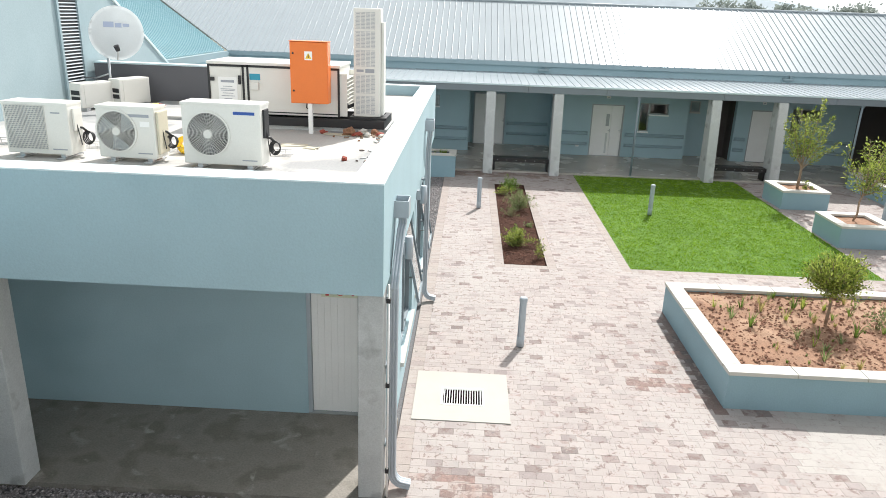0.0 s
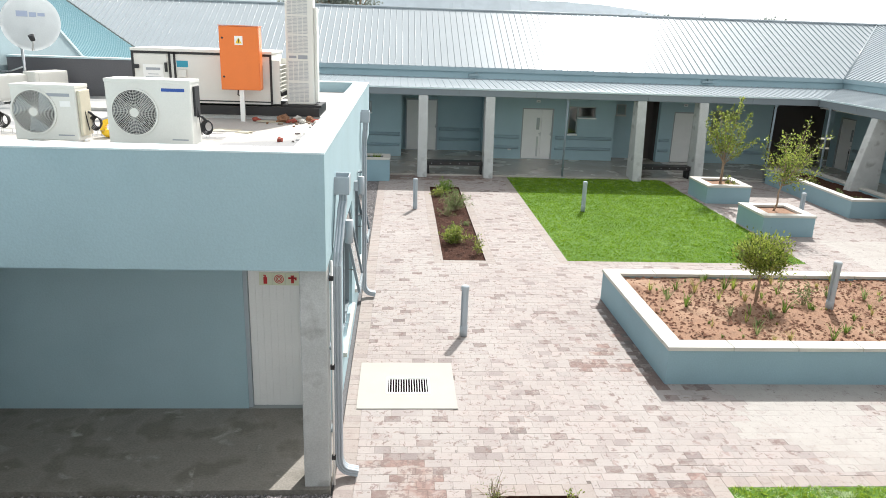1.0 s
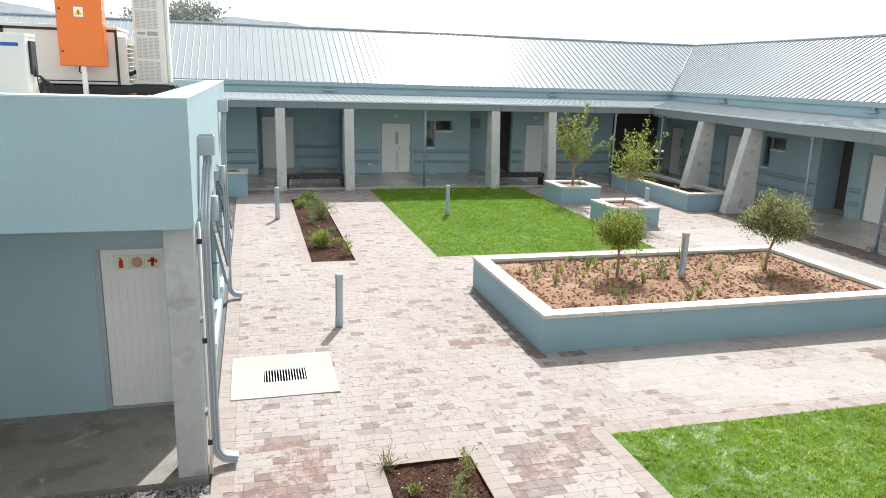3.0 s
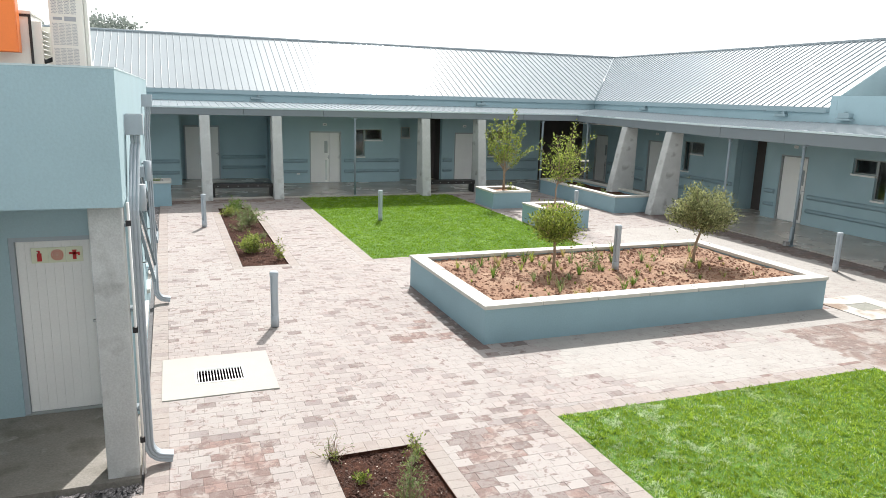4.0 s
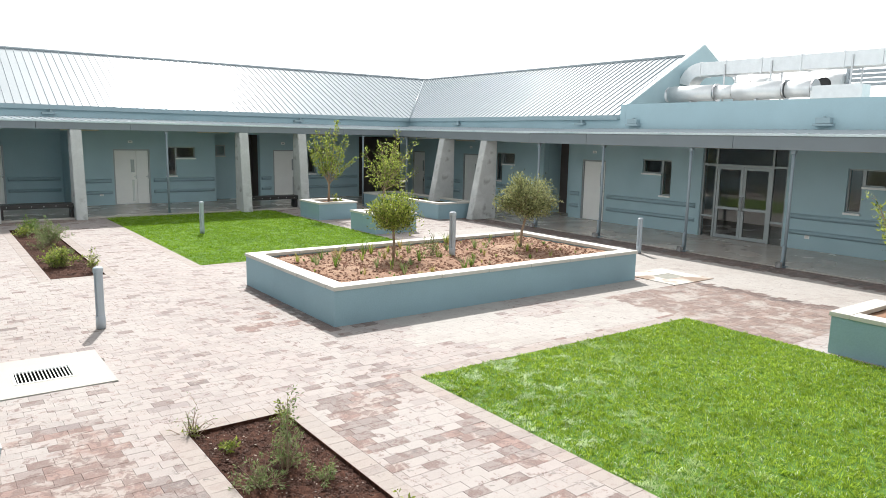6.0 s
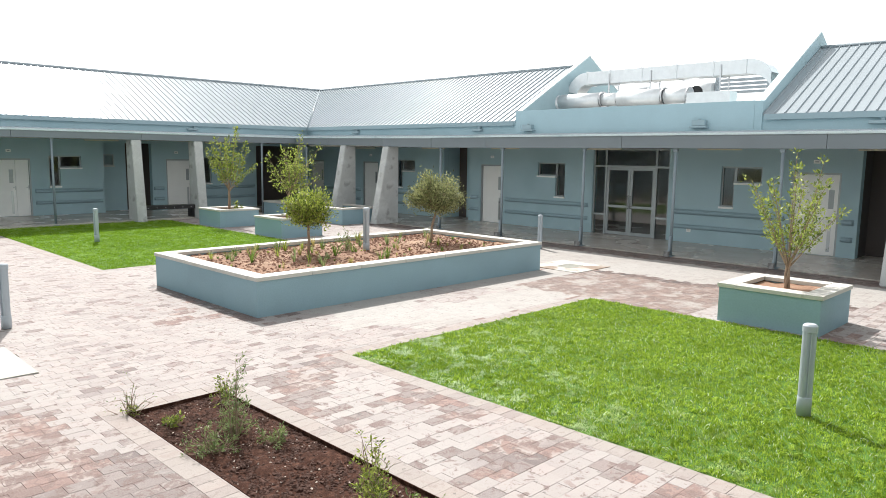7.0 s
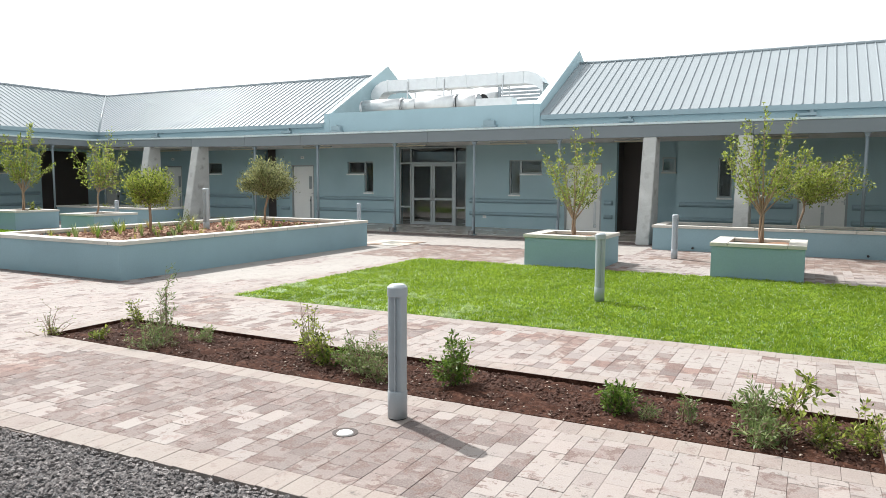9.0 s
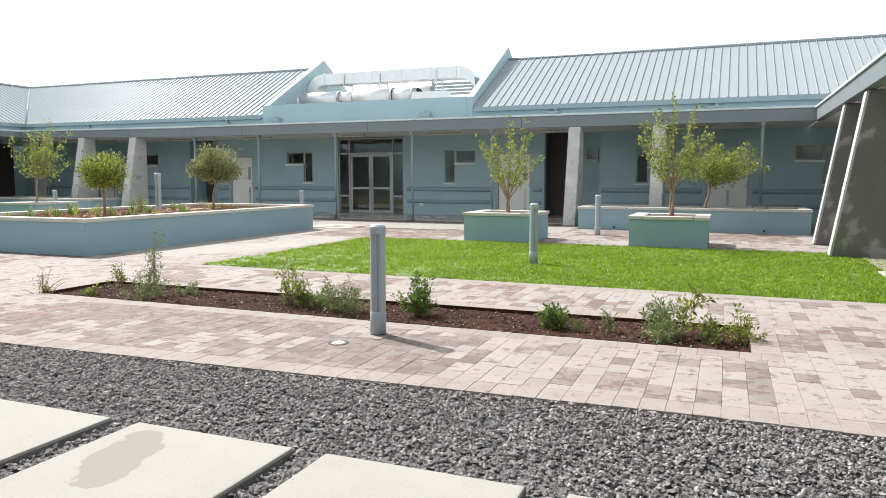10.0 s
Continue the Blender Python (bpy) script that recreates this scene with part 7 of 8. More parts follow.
SOILZ = -0.036
for k, (x, y, h, w, n, per, leaf, mat) in enumerate((
        (1.04, 6.62, 0.36, 0.22, 11, 9, 0.026, LEAF_C), (1.02, 6.58, 0.12, 0.10, 7, 18, 0.028, LEAF_A), (1.46, 5.45, 0.86, 0.05, 4, 54, 0.038, LEAF_C), (1.50, 5.55, 0.34, 0.24, 16, 40, 0.036, LEAF_C), (1.18, 5.30, 0.24, 0.26, 18, 34, 0.036, LEAF_C), (1.66, 5.15, 0.16, 0.22, 12, 34, 0.034, LEAF_C), (1.84, 6.34, 0.30, 0.10, 8, 30, 0.036, LEAF_A), (1.22, 6.1, 0.12, 0.09, 8, 16, 0.045, LEAF_A),
        (1.60, 3.74, 0.50, 0.16, 11, 40, 0.034, LEAF_A), (1.50, 3.50, 0.30, 0.20, 16, 46, 0.036, LEAF_A), (1.58, 3.30, 0.22, 0.18, 12, 36, 0.036, LEAF_D), (1.40, 3.02, 0.36, 0.24, 22, 60, 0.034, LEAF_C), (1.28, 2.78, 0.20, 0.20, 12, 44, 0.030, LEAF_C),
        (1.48, 2.20, 0.38, 0.17, 20, 60, 0.040, LEAF_D), (1.44, 0.90, 0.21, 0.19, 20, 52, 0.036, LEAF_D), (1.36, 0.66, 0.12, 0.10, 8, 22, 0.030, LEAF_C), (1.46, 0.42, 0.22, 0.06, 6, 30, 0.036, LEAF_C),
        (1.42, 0.02, 0.34, 0.24, 12, 56, 0.046, LEAF_C), (1.60, -0.10, 0.60, 0.14, 5, 44, 0.050, LEAF_A), (1.25, -0.05, 0.2, 0.22, 14, 36, 0.040, LEAF_C), (1.35, -0.40, 0.22, 0.16, 12, 40, 0.036, LEAF_A), (1.46, -0.66, 0.26, 0.22, 14, 34, 0.036, LEAF_A),
        (1.37, 22.4, 0.35, 0.30, 20, 44, 0.06, LEAF_D), (1.22, 21.8, 0.25, 0.25, 16, 30, 0.06, LEAF_A), (1.57, 20.0, 0.55, 0.42, 34, 50, 0.055, LEAF_C), (1.30, 19.3, 0.25, 0.25, 14, 18, 0.05, LEAF_C), (1.30, 16.6, 0.35, 0.34, 28, 46, 0.06, LEAF_A), (1.35, 17.4, 0.2, 0.25, 14, 24, 0.05, LEAF_D), (1.80, 15.7, 0.45, 0.12, 9, 26, 0.05, LEAF_A), (1.75, 18.3, 0.12, 0.12, 8, 20, 0.05, LEAF_C),
        (13.75, 21.0, 0.2, 0.2, 14, 30, 0.05, LEAF_C), (13.9, 22.8, 0.22, 0.25, 14, 30, 0.05, LEAF_A), (13.9, 24.0, 0.2, 0.25, 14, 24, 0.05, LEAF_C), (13.8, 20.2, 0.15, 0.2, 10, 24, 0.05, LEAF_C),
        (13.75, -1.4, 0.22, 0.12, 10, 12, 0.04, LEAF_C), (13.8, -1.95, 0.12, 0.1, 10, 16, 0.05, LEAF_A), (10.55, 21.75, 0.3, 0.2, 8, 16, 0.07, LEAF_A), (7.05, 11.2, 0.50, 0.12, 9, 34, 0.05, LEAF_C))):
    z = 0.42 if x > 12 else (0.505 if x > 5 else SOILZ)
    if x < 3 and y > 10:
        h, w, n, per, leaf = h * 1.2, w * 1.3, int(n * 1.4), int(per * 1.1), leaf * 0.9
    tip = (0.0, -0.55) if (x, y) == (1.60, -0.10) else (0.0, 0.0)
    shrub(pose(x, y, z, 0, 0, k * 37), 100 + k, h, w, n, per, leaf, mat, "loose leafy shrub growing in bare soil", 0.28 if mat is LEAF_C else 0.42, lean=tip, bare=0.55 if h > 0.6 and w < 0.1 else 0.15)


def tuft(at, seed, h, n, mat):
    rs = random.Random(seed)
    t = thing("grass_tuft", at, "small tuft of narrow green blades in soil", "grass tuft", "grass tufts")
    v, f = [], []
    for k in range(n):
        a, l, b = rs.uniform(0, 6.28), h * rs.uniform(0.5, 1.1), rs.uniform(0.2, 1.1)
        w = 0.006
        dx, dy = math.cos(a), math.sin(a)
        p0, p1, p2 = Vector((dx * 0.01, dy * 0.01, -0.02)), Vector((dx * b * l * 0.4, dy * b * l * 0.4, l * 0.6)), Vector((dx * b * l, dy * b * l, l))
        s = Vector((-dy, dx, 0)) * w
        i = len(v)
        v += [tuple(q) for q in (p0 - s, p0 + s, p1 + s * 0.8, p1 - s * 0.8, p2)]
        f += [(i, i + 1, i + 2, i + 3), (i + 3, i + 2, i + 4)]
    ob = new("foliage", raw("foliage", v, f, mat))
    ob.parent = t


rs = random.Random(8)
DRYBLADE = leaf_material("dry_straw_blades", (0.30, 0.26, 0.07), (0.55, 0.48, 0.20))
for k in range(88):
    x, y = rs.uniform(4.3, 10.4), rs.uniform(9.6, 12.45)
    tuft(pose(x, y, 0.525, 0, 0, rs.uniform(0, 360)), 400 + k, 0.05 + 0.26 * rs.random() ** 2, rs.randint(8, 30), rs.choice((LEAF_A, LEAF_C, LEAF_C, LEAF_D, LEAF_D, DRYBLADE)))
for k in range(26):
    tuft(pose(rs.uniform(-2.2, -0.7), rs.uniform(24.1, 24.55), 0.68, 0, 0, rs.uniform(0, 360)), 500 + k, rs.uniform(0.12, 0.25), 14, LEAF_D)

# far trees behind the long roof
def far_tree(x, y, r, h, seed):
    rs = random.Random(seed)
    t = thing("far_tree", pose(x, y, 0), "dull green tree far behind the roofs", "tree", "far trees")
    bm = bmesh.new()
    tube(bm, [(0, 0, 0), (0.3, 0, h * 0.5), (0, 0.2, h * 0.85)], [0.35, 0.25, 0.1], 8)
    for k in range(6):
        a = k * 1.05
        tube(bm, [(0.2, 0, h * 0.5), (r * 0.7 * math.cos(a), r * 0.7 * math.sin(a), h * 0.8)], [0.14, 0.05], 6)
    part("trunk", bm, BARK, t)
    c, nrm = [], []
    for k in range(14):
        q = Vector((rs.uniform(-1, 1) * r * 0.75, rs.uniform(-1, 1) * r * 0.75, h * rs.uniform(0.62, 0.95)))
        for _ in range(150):
            o = Vector((rs.gauss(0, 1), rs.gauss(0, 1), rs.gauss(0, 0.8))) * r * 0.22
            c.append(q + o)
            nrm.append(tuple(o.normalized()))
    ob = new("crown", leaf_mesh("crown", c, nrm, 0.5, FARLEAF, seed, 0.7))
    ob.parent = t


for k, (x, y, r, h) in enumerate(((-11.5, 118, 4.0, 13.0), (-7.5, 121, 3.6, 13.6), (-16, 125, 4.0, 12), (39, 120, 3.0, 8.3), (44, 122, 2.5, 8.1), (49.5, 118, 2.8, 8.3), (62, 124, 3.0, 8.1))):
    far_tree(x, y, r, h, 900 + k)


# ---- turf, soil beds, gravel ----
TURF_N, TURF_S = (3.81, 9.50, 15.18, 24.98), (3.75, 9.0, -3.9, 6.75)


def soil_bed(name, r, label):
    x0, x1, y0, y1 = r
    bm = bmesh.new()
    nx, ny = int((x1 - x0) / 0.05), int((y1 - y0) / 0.05)
    g = [[bm.verts.new((x0 + (x1 - x0) * i / nx, y0 + (y1 - y0) * j / ny, SOILZ + 0.016 * noise.noise((i * 0.21, j * 0.21, y0)) + 0.02 * noise.noise((i * 0.7, j * 0.7, y0 + 5)))) for j in range(ny + 1)] for i in range(nx + 1)]
    for i in range(nx):
        for j in range(ny):
            bm.faces.new((g[i][j], g[i + 1][j], g[i + 1][j + 1], g[i][j + 1])).smooth = True
    solid(name, bm, SOIL, label, "soil bed")


soil_bed("soil_bed_north", BED_N, "narrow bed of dark brown soil set into the paving")
soil_bed("soil_bed_south", BED_S, "narrow bed of dark brown soil set into the paving")
for x0, x1, y0, y1 in (BED_N, BED_S):
    ed = thing("bed_edging", pose(x0, y0, 0), "thin dark plastic edging strip round the soil bed", "edging", kind="structure")
    w, l, e = x1 - x0, y1 - y0, 0.008
    for d in ((0.002, e, 0.002, l - 0.002), (w - e, w - 0.002, 0.002, l - 0.002), (e, w - e, 0.002, e), (e, w - e, l - e, l - 0.002)):
        part("edging_strip", boxes((*d, -0.11, 0.003)), SOIL, ed)


def pebbles(name, places, lo, hi, mat, label, category, seed, flat=0.6):
    """Many broken stones as one mesh: each a rough octahedron-like lump."""
    rs = np.random.RandomState(seed)
    base = np.array([(1, 0, 0), (-1, 0, 0), (0, 1, 0), (0, -1, 0), (0, 0, 1), (0, 0, -1), (0.6, 0.6, 0.5), (-0.6, 0.55, -0.5), (0.6, -0.6, -0.45), (-0.55, -0.6, 0.5)])
    tri = [(4, 0, 6), (4, 6, 2), (2, 6, 0), (2, 4, 7), (4, 1, 7), (2, 7, 1), (4, 9, 1), (4, 3, 9), (1, 9, 3), (4, 0, 3), (0, 8, 3)]
    n = len(places)
    p = np.asarray(places, float)
    size = rs.uniform(lo, hi, (n, 1, 1)) * rs.uniform(0.7, 1.3, (n, 1, 3)) * np.array([1, 1, flat])
    shape = base[None] * (1 + rs.uniform(-0.22, 0.22, (n, 10, 3)))
    a = rs.uniform(0, 6.28, n)
    ca, sa = np.cos(a)[:, None], np.sin(a)[:, None]
    q = shape * size
    x, y = q[..., 0] * ca - q[..., 1] * sa, q[..., 0] * sa + q[..., 1] * ca
    tilt = rs.uniform(-0.7, 0.7, (n, 1))
    z = q[..., 2] + x * np.sin(tilt) * 0.6
    v = np.stack([x + p[:, :1], y + p[:, 1:2], z + p[:, 2:3]], -1).reshape(-1, 3)
    f = (np.array(tri)[None] + (np.arange(n) * 10)[:, None, None]).reshape(-1, 3)
    ob = new(name, raw(name, v.tolist(), f.tolist(), mat))
    return tagged(ob, label, category, kind="stuff")


def slant(y):
    """The paving's west edge is not quite parallel to the beds."""
    return max(-0.1, min(0.13, -0.045 * (y - 2.6))) if y < 6.5 else 0.0


rs = np.random.RandomState(3)


def scatter(r, n, z, skip=()):
    x, y = rs.uniform(r[0], r[1], n), rs.uniform(r[2], r[3], n)
    ok = np.ones(n, bool)
    for a, b, c, d in skip:
        ok &= ~((x > a) & (x < b) & (y > c) & (y < d))
    return np.stack([x, y, np.full(n, z) + rs.uniform(-0.006, 0.006, n)], 1)[ok]


slabs = [(-3.15, -1.85, y + 0.01, y + 0.97) for y in (5.06, 3.74, 2.53, 1.38, 0.24, -0.9, -2.05, -3.2)]
STONE = material("grey_crushed_stones", (0.20, 0.184, 0.182), 0.75, vary=0.45, scale=30, fine=140, bump=0.5, second=(0.36, 0.335, 0.33), mask=(0.5, 0.62))
stones = np.concatenate([scatter((-4.2, -0.62, -1.6, 6.5), 60000, -0.040, slabs), scatter((-4.2, -0.62, -1.6, 5.2), 32000, -0.028, slabs)])
stones = stones[[p[0] < -0.768 + slant(p[1]) for p in stones]]
stones[:, 2] += 0.022 * np.clip((stones[:, 0] + 1.75) / 0.7, 0, 1)
pebbles("gravel", stones, 0.007, 0.0165, STONE, "loose grey crushed stone round the stepping slabs", "gravel", 4)
pebbles("gravel_north", scatter((-1.3, -0.785, 16.0, 23.8), 3500, -0.018), 0.014, 0.026, STONE, "loose grey crushed stone beside the paving", "gravel", 5)
pebbles("gravel_recess", scatter((-5.4, -0.785, 5.6, 6.68), 9500, -0.012), 0.012, 0.024, STONE, "loose grey crushed stone in front of the recess", "gravel", 6)
CLOD = material("red_soil_clods", (0.215, 0.105, 0.066), 0.95, vary=0.3, scale=6, fine=60, bump=0.4)
pebbles("soil_clods", scatter((4.2, 10.5, 9.5, 12.55), 3400, 0.535), 0.006, 0.034, CLOD, "dry red clods lying on the planter soil", "soil", 7)
DCLOD = material("dark_soil_clods", (0.085, 0.040, 0.028), 0.95, vary=0.35, scale=8, fine=60, bump=0.4)
pebbles("dark_clods", np.concatenate([scatter(BED_S, 17000, SOILZ + 0.0), scatter(BED_N, 6000, SOILZ)]), 0.004, 0.020, DCLOD, "dark crumbs of soil in the planting beds", "soil", 9)
CHIP = material("pale_stone_chips", (0.48, 0.40, 0.34), 0.9, vary=0.2)
pebbles("pale_chips", np.concatenate([scatter((-0.6, 4.2, 24.2, 24.95), 520, 0.004), scatter(BED_S, 420, SOILZ + 0.008), scatter(BED_N, 100, SOILZ + 0.006)]), 0.004, 0.012, CHIP, "pale chips scattered on the dark soil and by the veranda", "stone chips", 10)


def turf(name, r, n, blade, seed, mat, label):
    x0, x1, y0, y1 = r
    solid(name, boxes((x0, x1, y0, y1, -0.09, -0.004)), TURFBED, "green backing under the artificial grass", "lawn")
    g = np.random.RandomState(seed)
    x, y = g.uniform(x0 + 0.012, x1 - 0.012, n), g.uniform(y0 + 0.012, y1 - 0.012, n)
    cell = 0.055   # blades lie over in small clumps, each its own way
    nx, ny = int((x1 - x0) / cell) + 2, int((y1 - y0) / cell) + 2
    sway, tall, flat = g.uniform(0, 6.28, (nx, ny)), g.uniform(0.25, 1.5, (nx, ny)), g.uniform(0.1, 1.4, (nx, ny))
    ci = np.clip(((x - x0) / cell + g.normal(0, 0.22, n)).astype(int), 0, nx - 1)
    cj = np.clip(((y - y0) / cell + g.normal(0, 0.22, n)).astype(int), 0, ny - 1)
    a = sway[ci, cj] + g.normal(0, 0.55, n)
    h = blade * g.uniform(0.65, 1.25, n) * tall[ci, cj]
    lean = flat[ci, cj] * g.uniform(0.5, 1.3, n)
    b = a + g.uniform(-0.6, 0.6, n)
    w = blade * 0.14
    s = np.stack([-np.sin(a) * w, np.cos(a) * w, np.zeros(n)], 1)
    p = np.stack([x, y, np.full(n, -0.006)], 1)
    t = p + np.stack([np.cos(b) * lean * h, np.sin(b) * lean * h, h], 1)
    m = (p + t) / 2 + np.stack([np.zeros(n), np.zeros(n), h * 0.25], 1)
    v = np.stack([p - s, p + s, m + s * 0.9, t, m - s * 0.9], 1).reshape(-1, 3)
    k = np.arange(n)[:, None] * 5
    f = (np.array([[0, 1, 2, 3, 4]]) + k).tolist()
    ob = new(name + "_blades", raw(name, v.tolist(), f, mat))
    return tagged(ob, label, "lawn", kind="stuff")


turf("lawn_south", TURF_S, 270000, 0.027, 31, TURF, "bright green artificial grass with pale worn flecks")
turf("lawn_north", TURF_N, 120000, 0.029, 32, TURF_FRESH, "bright green artificial grass")

# ---- pavers ----
CP = 0.145
HOLES = [BED_N, BED_S, TURF_N, TURF_S, (3.94, 10.80, 9.27, 12.78), (-0.61, 0.77, 8.515, 9.905), (11.06, 12.38, 8.44, 9.76), (9.66, 11.08, 21.35, 22.8), (9.57, 10.99, 17.55, 19.02), (9.06, 10.42, 3.08, 4.52), (8.97, 10.38, -0.2, 1.19), (13.37, 14.99, 19.72, 24.85), (13.37, 14.99, -2.3, 3.0)]
STRIPS = []   # border rows: rectangle, the way the row runs


def border(r, w, sides="wesn"):
    x0, x1, y0, y1 = r
    if "w" in sides:
        STRIPS.append((x0 - w, x0, y0 - w, y1 + w, "y"))
    if "e" in sides:
        STRIPS.append((x1, x1 + w, y0 - w, y1 + w, "y"))
    if "s" in sides:
        STRIPS.append((x0, x1, y0 - w, y0, "x"))
    if "n" in sides:
        STRIPS.append((x0, x1, y1, y1 + w, "x"))


STRIPS.append((-0.755, -0.535, -5.0, 24.6, "y"))
border(BED_N, 0.21)
border(BED_S, 0.21)
border(TURF_N, 0.21, "ws")
border(TURF_S, 0.21, "wn")
BRICKS = []   # x0, x1, y0, y1, material index
prng = random.Random(77)


def free(x, y, spots):
    return not any(a < x < b and c < y < d for a, b, c, d in spots)


for x0, x1, y0, y1, way in STRIPS:
    lo, hi = (y0, y1) if way == "y" else (x0, x1)
    n = round((hi - lo) / CP)
    for i in range(n):
        a, b = lo + (hi - lo) * i / n, lo + (hi - lo) * (i + 1) / n
        q = (x0, x1, a, b) if way == "y" else (a, b, y0, y1)
        if free((q[0] + q[1]) / 2, (q[2] + q[3]) / 2, HOLES):
            e = slant((q[2] + q[3]) / 2) if x1 < -0.5 else 0.0
            BRICKS.append((q[0] + e, q[1] + e, q[2], q[3], 1))
taken = HOLES + [s[:4] for s in STRIPS]
row = 0
y = -5.0
while y < 24.95:
    yc = y + CP / 2
    cuts = sorted((a, b) for a, b, c, d in taken if c < yc < d and b > -0.5)
    spans, at = [], -0.535 + slant(yc)
    for a, b in cuts:
        if a > at + 0.03:
            spans.append((at, a))
        at = max(at, b)
    spans.append((at, 14.98))
    for a, b in spans:
        x = a - (0.104 * (row % 2) + prng.uniform(0.0, 0.03) + (0.05 if prng.random() < 0.12 else 0.0))
        while x < b - 0.03:
            L = 0.207 + prng.uniform(-0.006, 0.006)
            s, e = max(x, a), min(x + L, b)
            if b - e < 0.05:
                e = b
            if e - s > 0.03:
                xc = (s + e) / 2
                worn = noise.noise((xc * 0.42 + 3.0, yc * 0.42, 1.7)) + 0.45 * noise.noise((xc * 1.6, yc * 1.6, 4.0)) + (0.35 if 10.6 < xc < 14.2 and 5.2 < yc < 9.6 else 0.0)
                red = worn + prng.gauss(0, 0.12) > 0.62
                grey = prng.random() < (min(0.85, max(0.05, (7.0 - yc) / 2.2)) if xc < 1.2 and yc > 1.2 else (0.13 if xc < 1.2 else min(0.16, max(0.05, (7.0 - yc) / 12)))) * (1.15 if noise.noise((xc * 0.8, yc * 0.8, 9.0)) > -0.05 else 0.55)
                damp = 10.6 < xc < 14.2 and -2.0 < yc < 3.4 and noise.noise((xc * 0.55, yc * 0.55, 21.0)) + 0.4 * noise.noise((xc * 2.1, yc * 2.1, 3.0)) > -0.08
                line = abs(xc - 11.72 - 0.2 * noise.noise((yc * 0.8, 5.0, 0.0))) < 0.14 and 3.2 < yc < 8.4
                east = 10.85 < xc < 14.15 and 12.7 < yc < 17.2 or 11.8 < xc < 14.15 and 3.1 < yc < 15.5 and noise.noise((xc * 0.7, yc * 0.7, 13.0)) > -0.55
                middle = 4.5 < xc < 11.3 and 7.0 < yc < 9.25 and noise.noise((xc * 0.6, yc * 0.9, 17.0)) + prng.gauss(0, 0.12) - 0.25 * max(0, 5.6 - xc) > -0.32
                patch = 9.0 < xc < 11.8 and 5.0 < yc < 8.5 and noise.noise((xc * 0.9, yc * 0.9, 8.0)) + prng.gauss(0, 0.06) + 0.5 * min(xc - 9.3, 8.3 - yc, 0.3) > -0.3
                dusty = east or middle and not patch
                worn_spot = (xc < 0.45 and 5.4 < yc < 7.3 or 2.1 < xc < 3.75 and 3.2 < yc < 7.2 or 8.6 < xc < 10.2 and 5.5 < yc < 7.6 or xc < 3.6 and -3.0 < yc < 1.3 and prng.random() < 0.3) and noise.noise((xc * 1.3, yc * 1.3, 31.0)) + prng.gauss(0, 0.1) + (0.3 if xc < 0.45 and yc > 5.4 else 0.0) > 0.08
                red = red or worn_spot and (xc < 0.45 or prng.random() < 0.55)
                if xc < 1.2 and yc < 5.0:   # beside the long bed the wear is mauve, not red
                    red = False
                grey = grey or worn_spot
                damp = damp and not dusty
                # darker pavers scattered along the north veranda's edge
                veranda_strip = yc > 24.15 and xc < 4.3 and noise.noise((xc * 1.1, yc * 1.1, 41.0)) + prng.gauss(0, 0.15) > -0.15
                foot = 3.70 < xc < 3.95 and 9.1 < yc < 12.8   # a strip of darker pavers along the planter
                BRICKS.append((s, e, y, y + CP, 5 if dusty and not line else 2 if line or foot or xc > 14.15 and 3.0 < yc < 19.6 else 6 if patch or damp or veranda_strip else (3 if red else (4 if grey else 0))))
            x = max(x + L, e)
    y += CP
    row += 1
fitted = []
for x0, x1, y0, y1, k in BRICKS:
    if k != 1:
        for a, b, lo, hi in taken:
            if a < (x0 + x1) / 2 < b:
                if abs(lo - y1) <= CP / 2:
                    y1 = lo
                if abs(hi - y0) <= CP / 2:
                    y0 = hi
    if y1 - y0 > 0.02:
        fitted.append((x0, x1, y0, y1, k))
BRICKS = fitted
MATS = (PAVER, PAVER_EDGE, PAVER_WET, PAVER_RED, PAVER_GREY, PAVER_DUST, PAVER_BROWN)


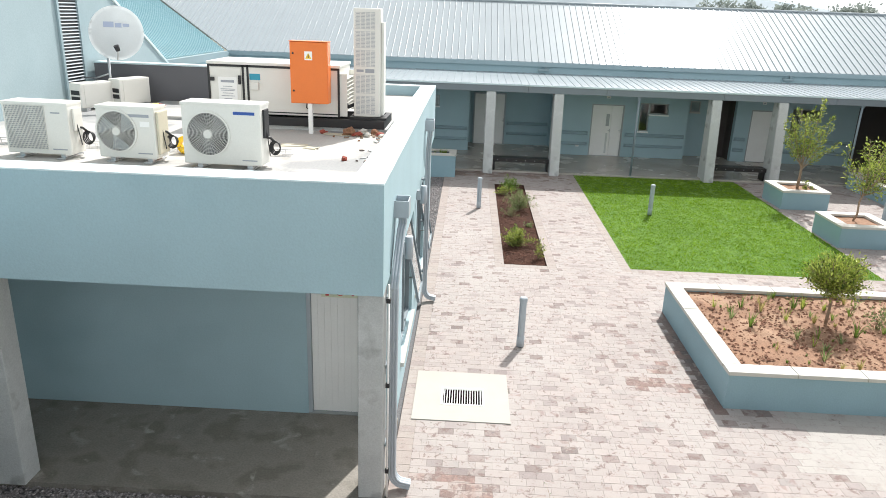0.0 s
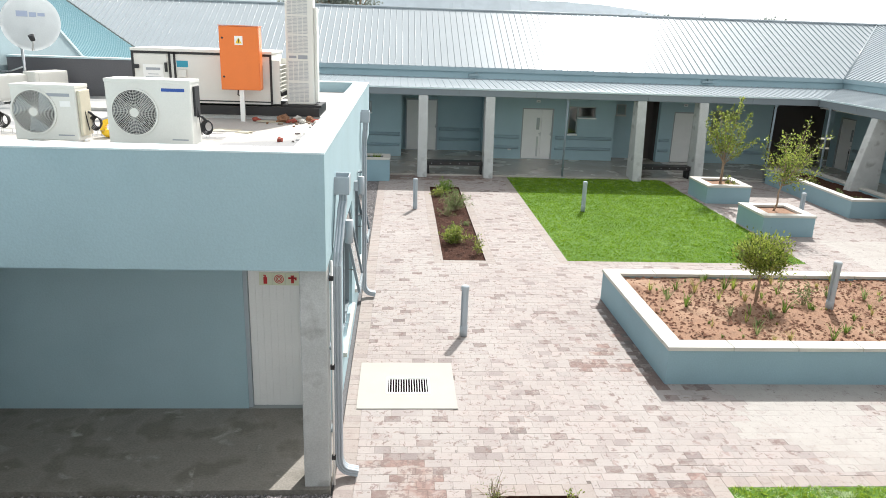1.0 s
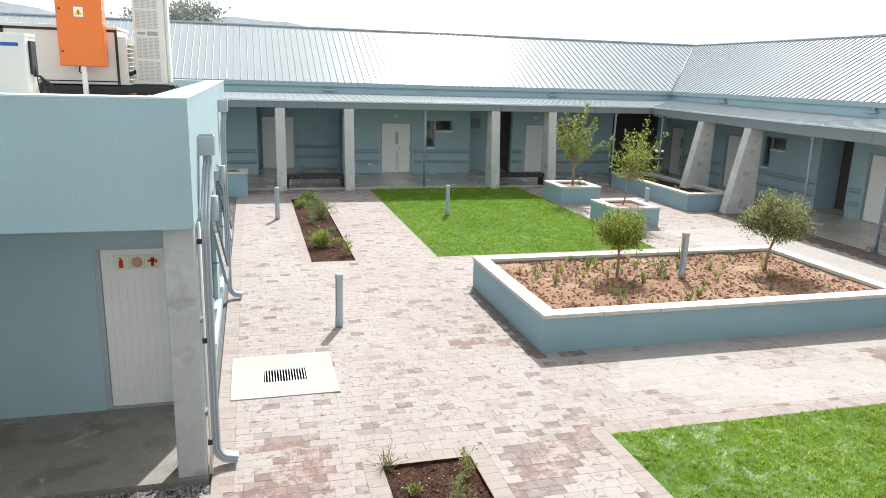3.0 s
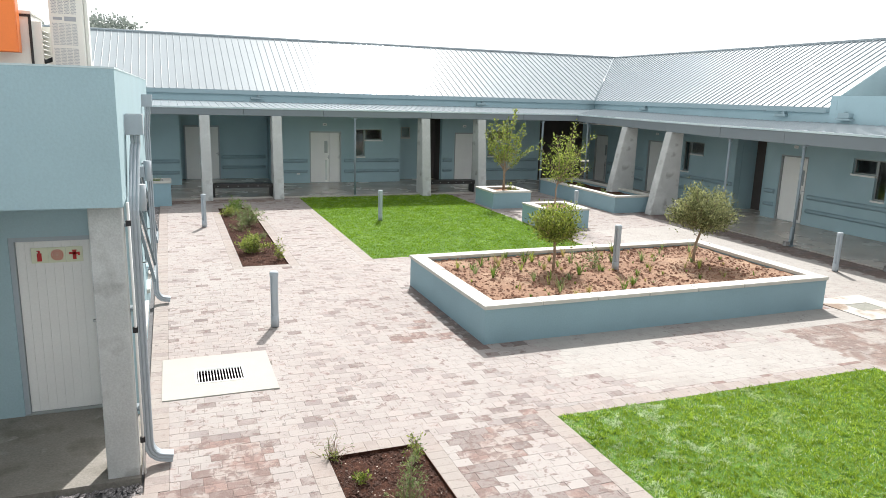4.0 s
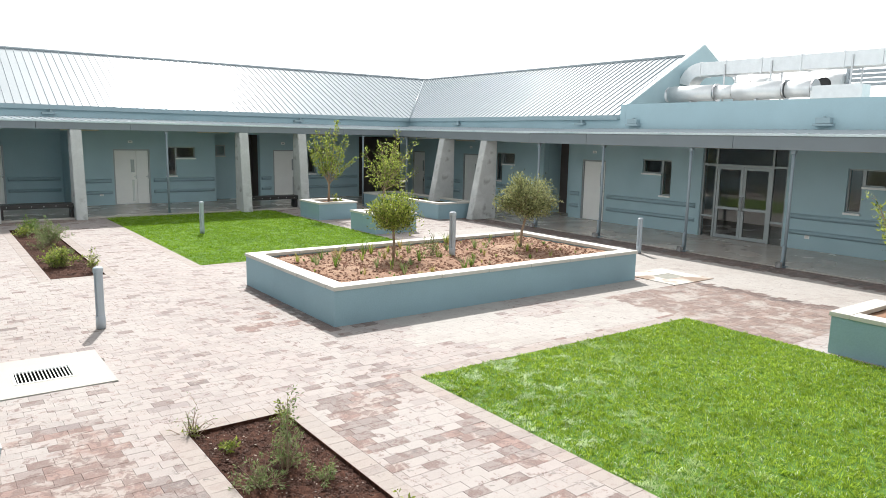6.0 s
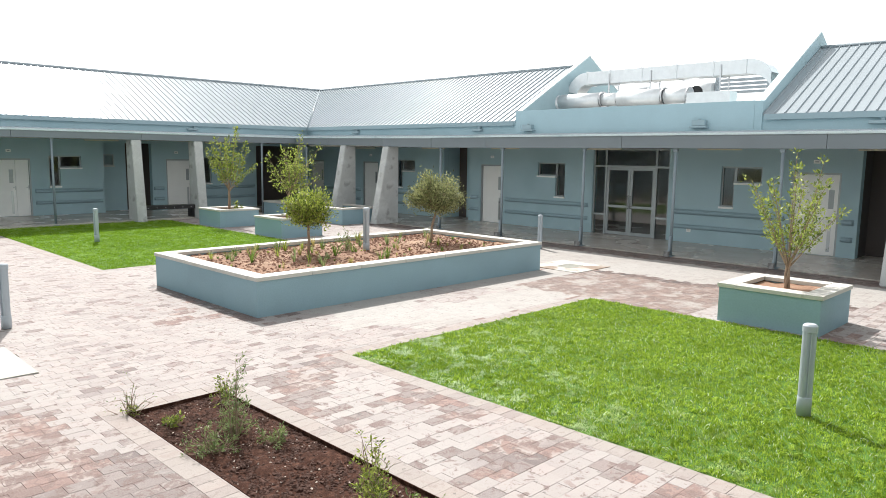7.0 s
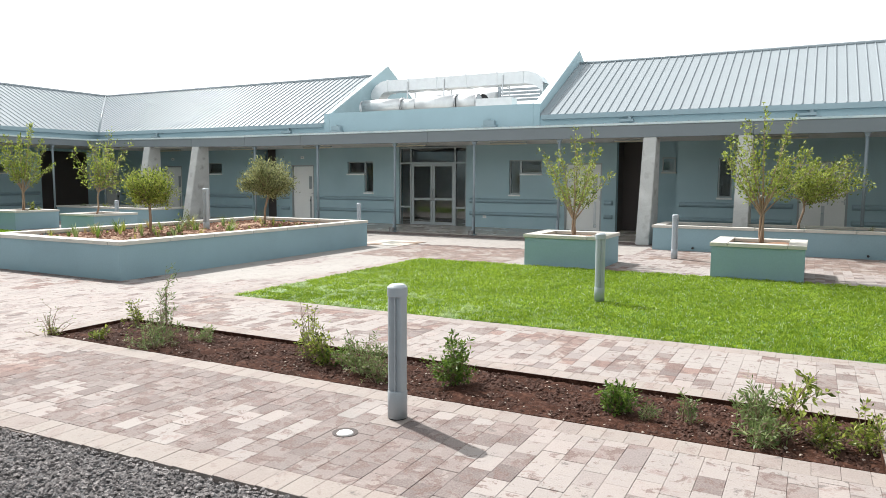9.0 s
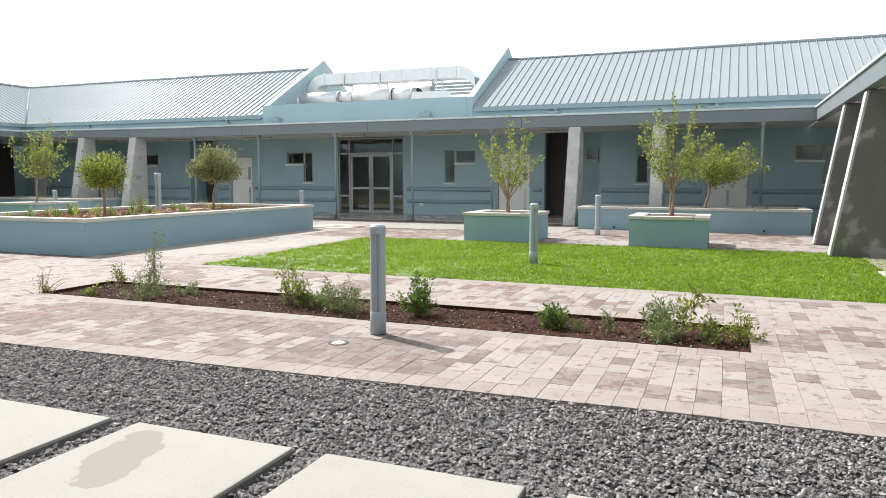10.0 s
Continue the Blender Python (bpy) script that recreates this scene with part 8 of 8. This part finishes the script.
def brick_verts(x0, x1, y0, y1, z, tilt, g=0.0008, c=0.0016):
    a, b, d, e = x0 + g, x1 - g, y0 + g, y1 - g
    v = [(a, d, -0.06), (b, d, -0.06), (b, e, -0.06), (a, e, -0.06), (a, d, z - c), (b, d, z - c), (b, e, z - c), (a, e, z - c), (a + c, d + c, z), (b - c, d + c, z), (b - c, e - c, z), (a + c, e - c, z)]
    return [(p, q, r + (tilt[0] * (p - a) + tilt[1] * (q - d) if r > -0.03 else 0)) for p, q, r in v]


QUADS = [(0, 1, 5, 4), (1, 2, 6, 5), (2, 3, 7, 6), (3, 0, 4, 7), (4, 5, 9, 8), (5, 6, 10, 9), (6, 7, 11, 10), (7, 4, 8, 11), (8, 9, 10, 11)]
near = lambda q: -0.9 < q[0] and q[1] < 0.99 and 0.35 < q[2] and q[3] < 4.2
paving = new("paving")
tagged(paving, "pinkish concrete block paving laid in running rows", "paving", kind="structure")
picked, rest = [], [[], [], [], [], [], [], []]
for q in BRICKS:
    (picked if near(q) and len(picked) < 300 and q[4] != 2 else rest[q[4]]).append(q)
shared = {}
for x0, x1, y0, y1, k in picked:
    key = (round(x1 - x0, 3), round(y1 - y0, 3), k)
    if key not in shared:
        shared[key] = raw("brick", brick_verts(0, x1 - x0, 0, y1 - y0, 0.0, (0, 0)), QUADS, MATS[k])
    ob = new("brick", shared[key])
    ob.parent = paving
    ob.matrix_basis = pose(x0, y0, prng.uniform(-0.0014, 0.0010), prng.gauss(0, 0.12), prng.gauss(0, 0.12))
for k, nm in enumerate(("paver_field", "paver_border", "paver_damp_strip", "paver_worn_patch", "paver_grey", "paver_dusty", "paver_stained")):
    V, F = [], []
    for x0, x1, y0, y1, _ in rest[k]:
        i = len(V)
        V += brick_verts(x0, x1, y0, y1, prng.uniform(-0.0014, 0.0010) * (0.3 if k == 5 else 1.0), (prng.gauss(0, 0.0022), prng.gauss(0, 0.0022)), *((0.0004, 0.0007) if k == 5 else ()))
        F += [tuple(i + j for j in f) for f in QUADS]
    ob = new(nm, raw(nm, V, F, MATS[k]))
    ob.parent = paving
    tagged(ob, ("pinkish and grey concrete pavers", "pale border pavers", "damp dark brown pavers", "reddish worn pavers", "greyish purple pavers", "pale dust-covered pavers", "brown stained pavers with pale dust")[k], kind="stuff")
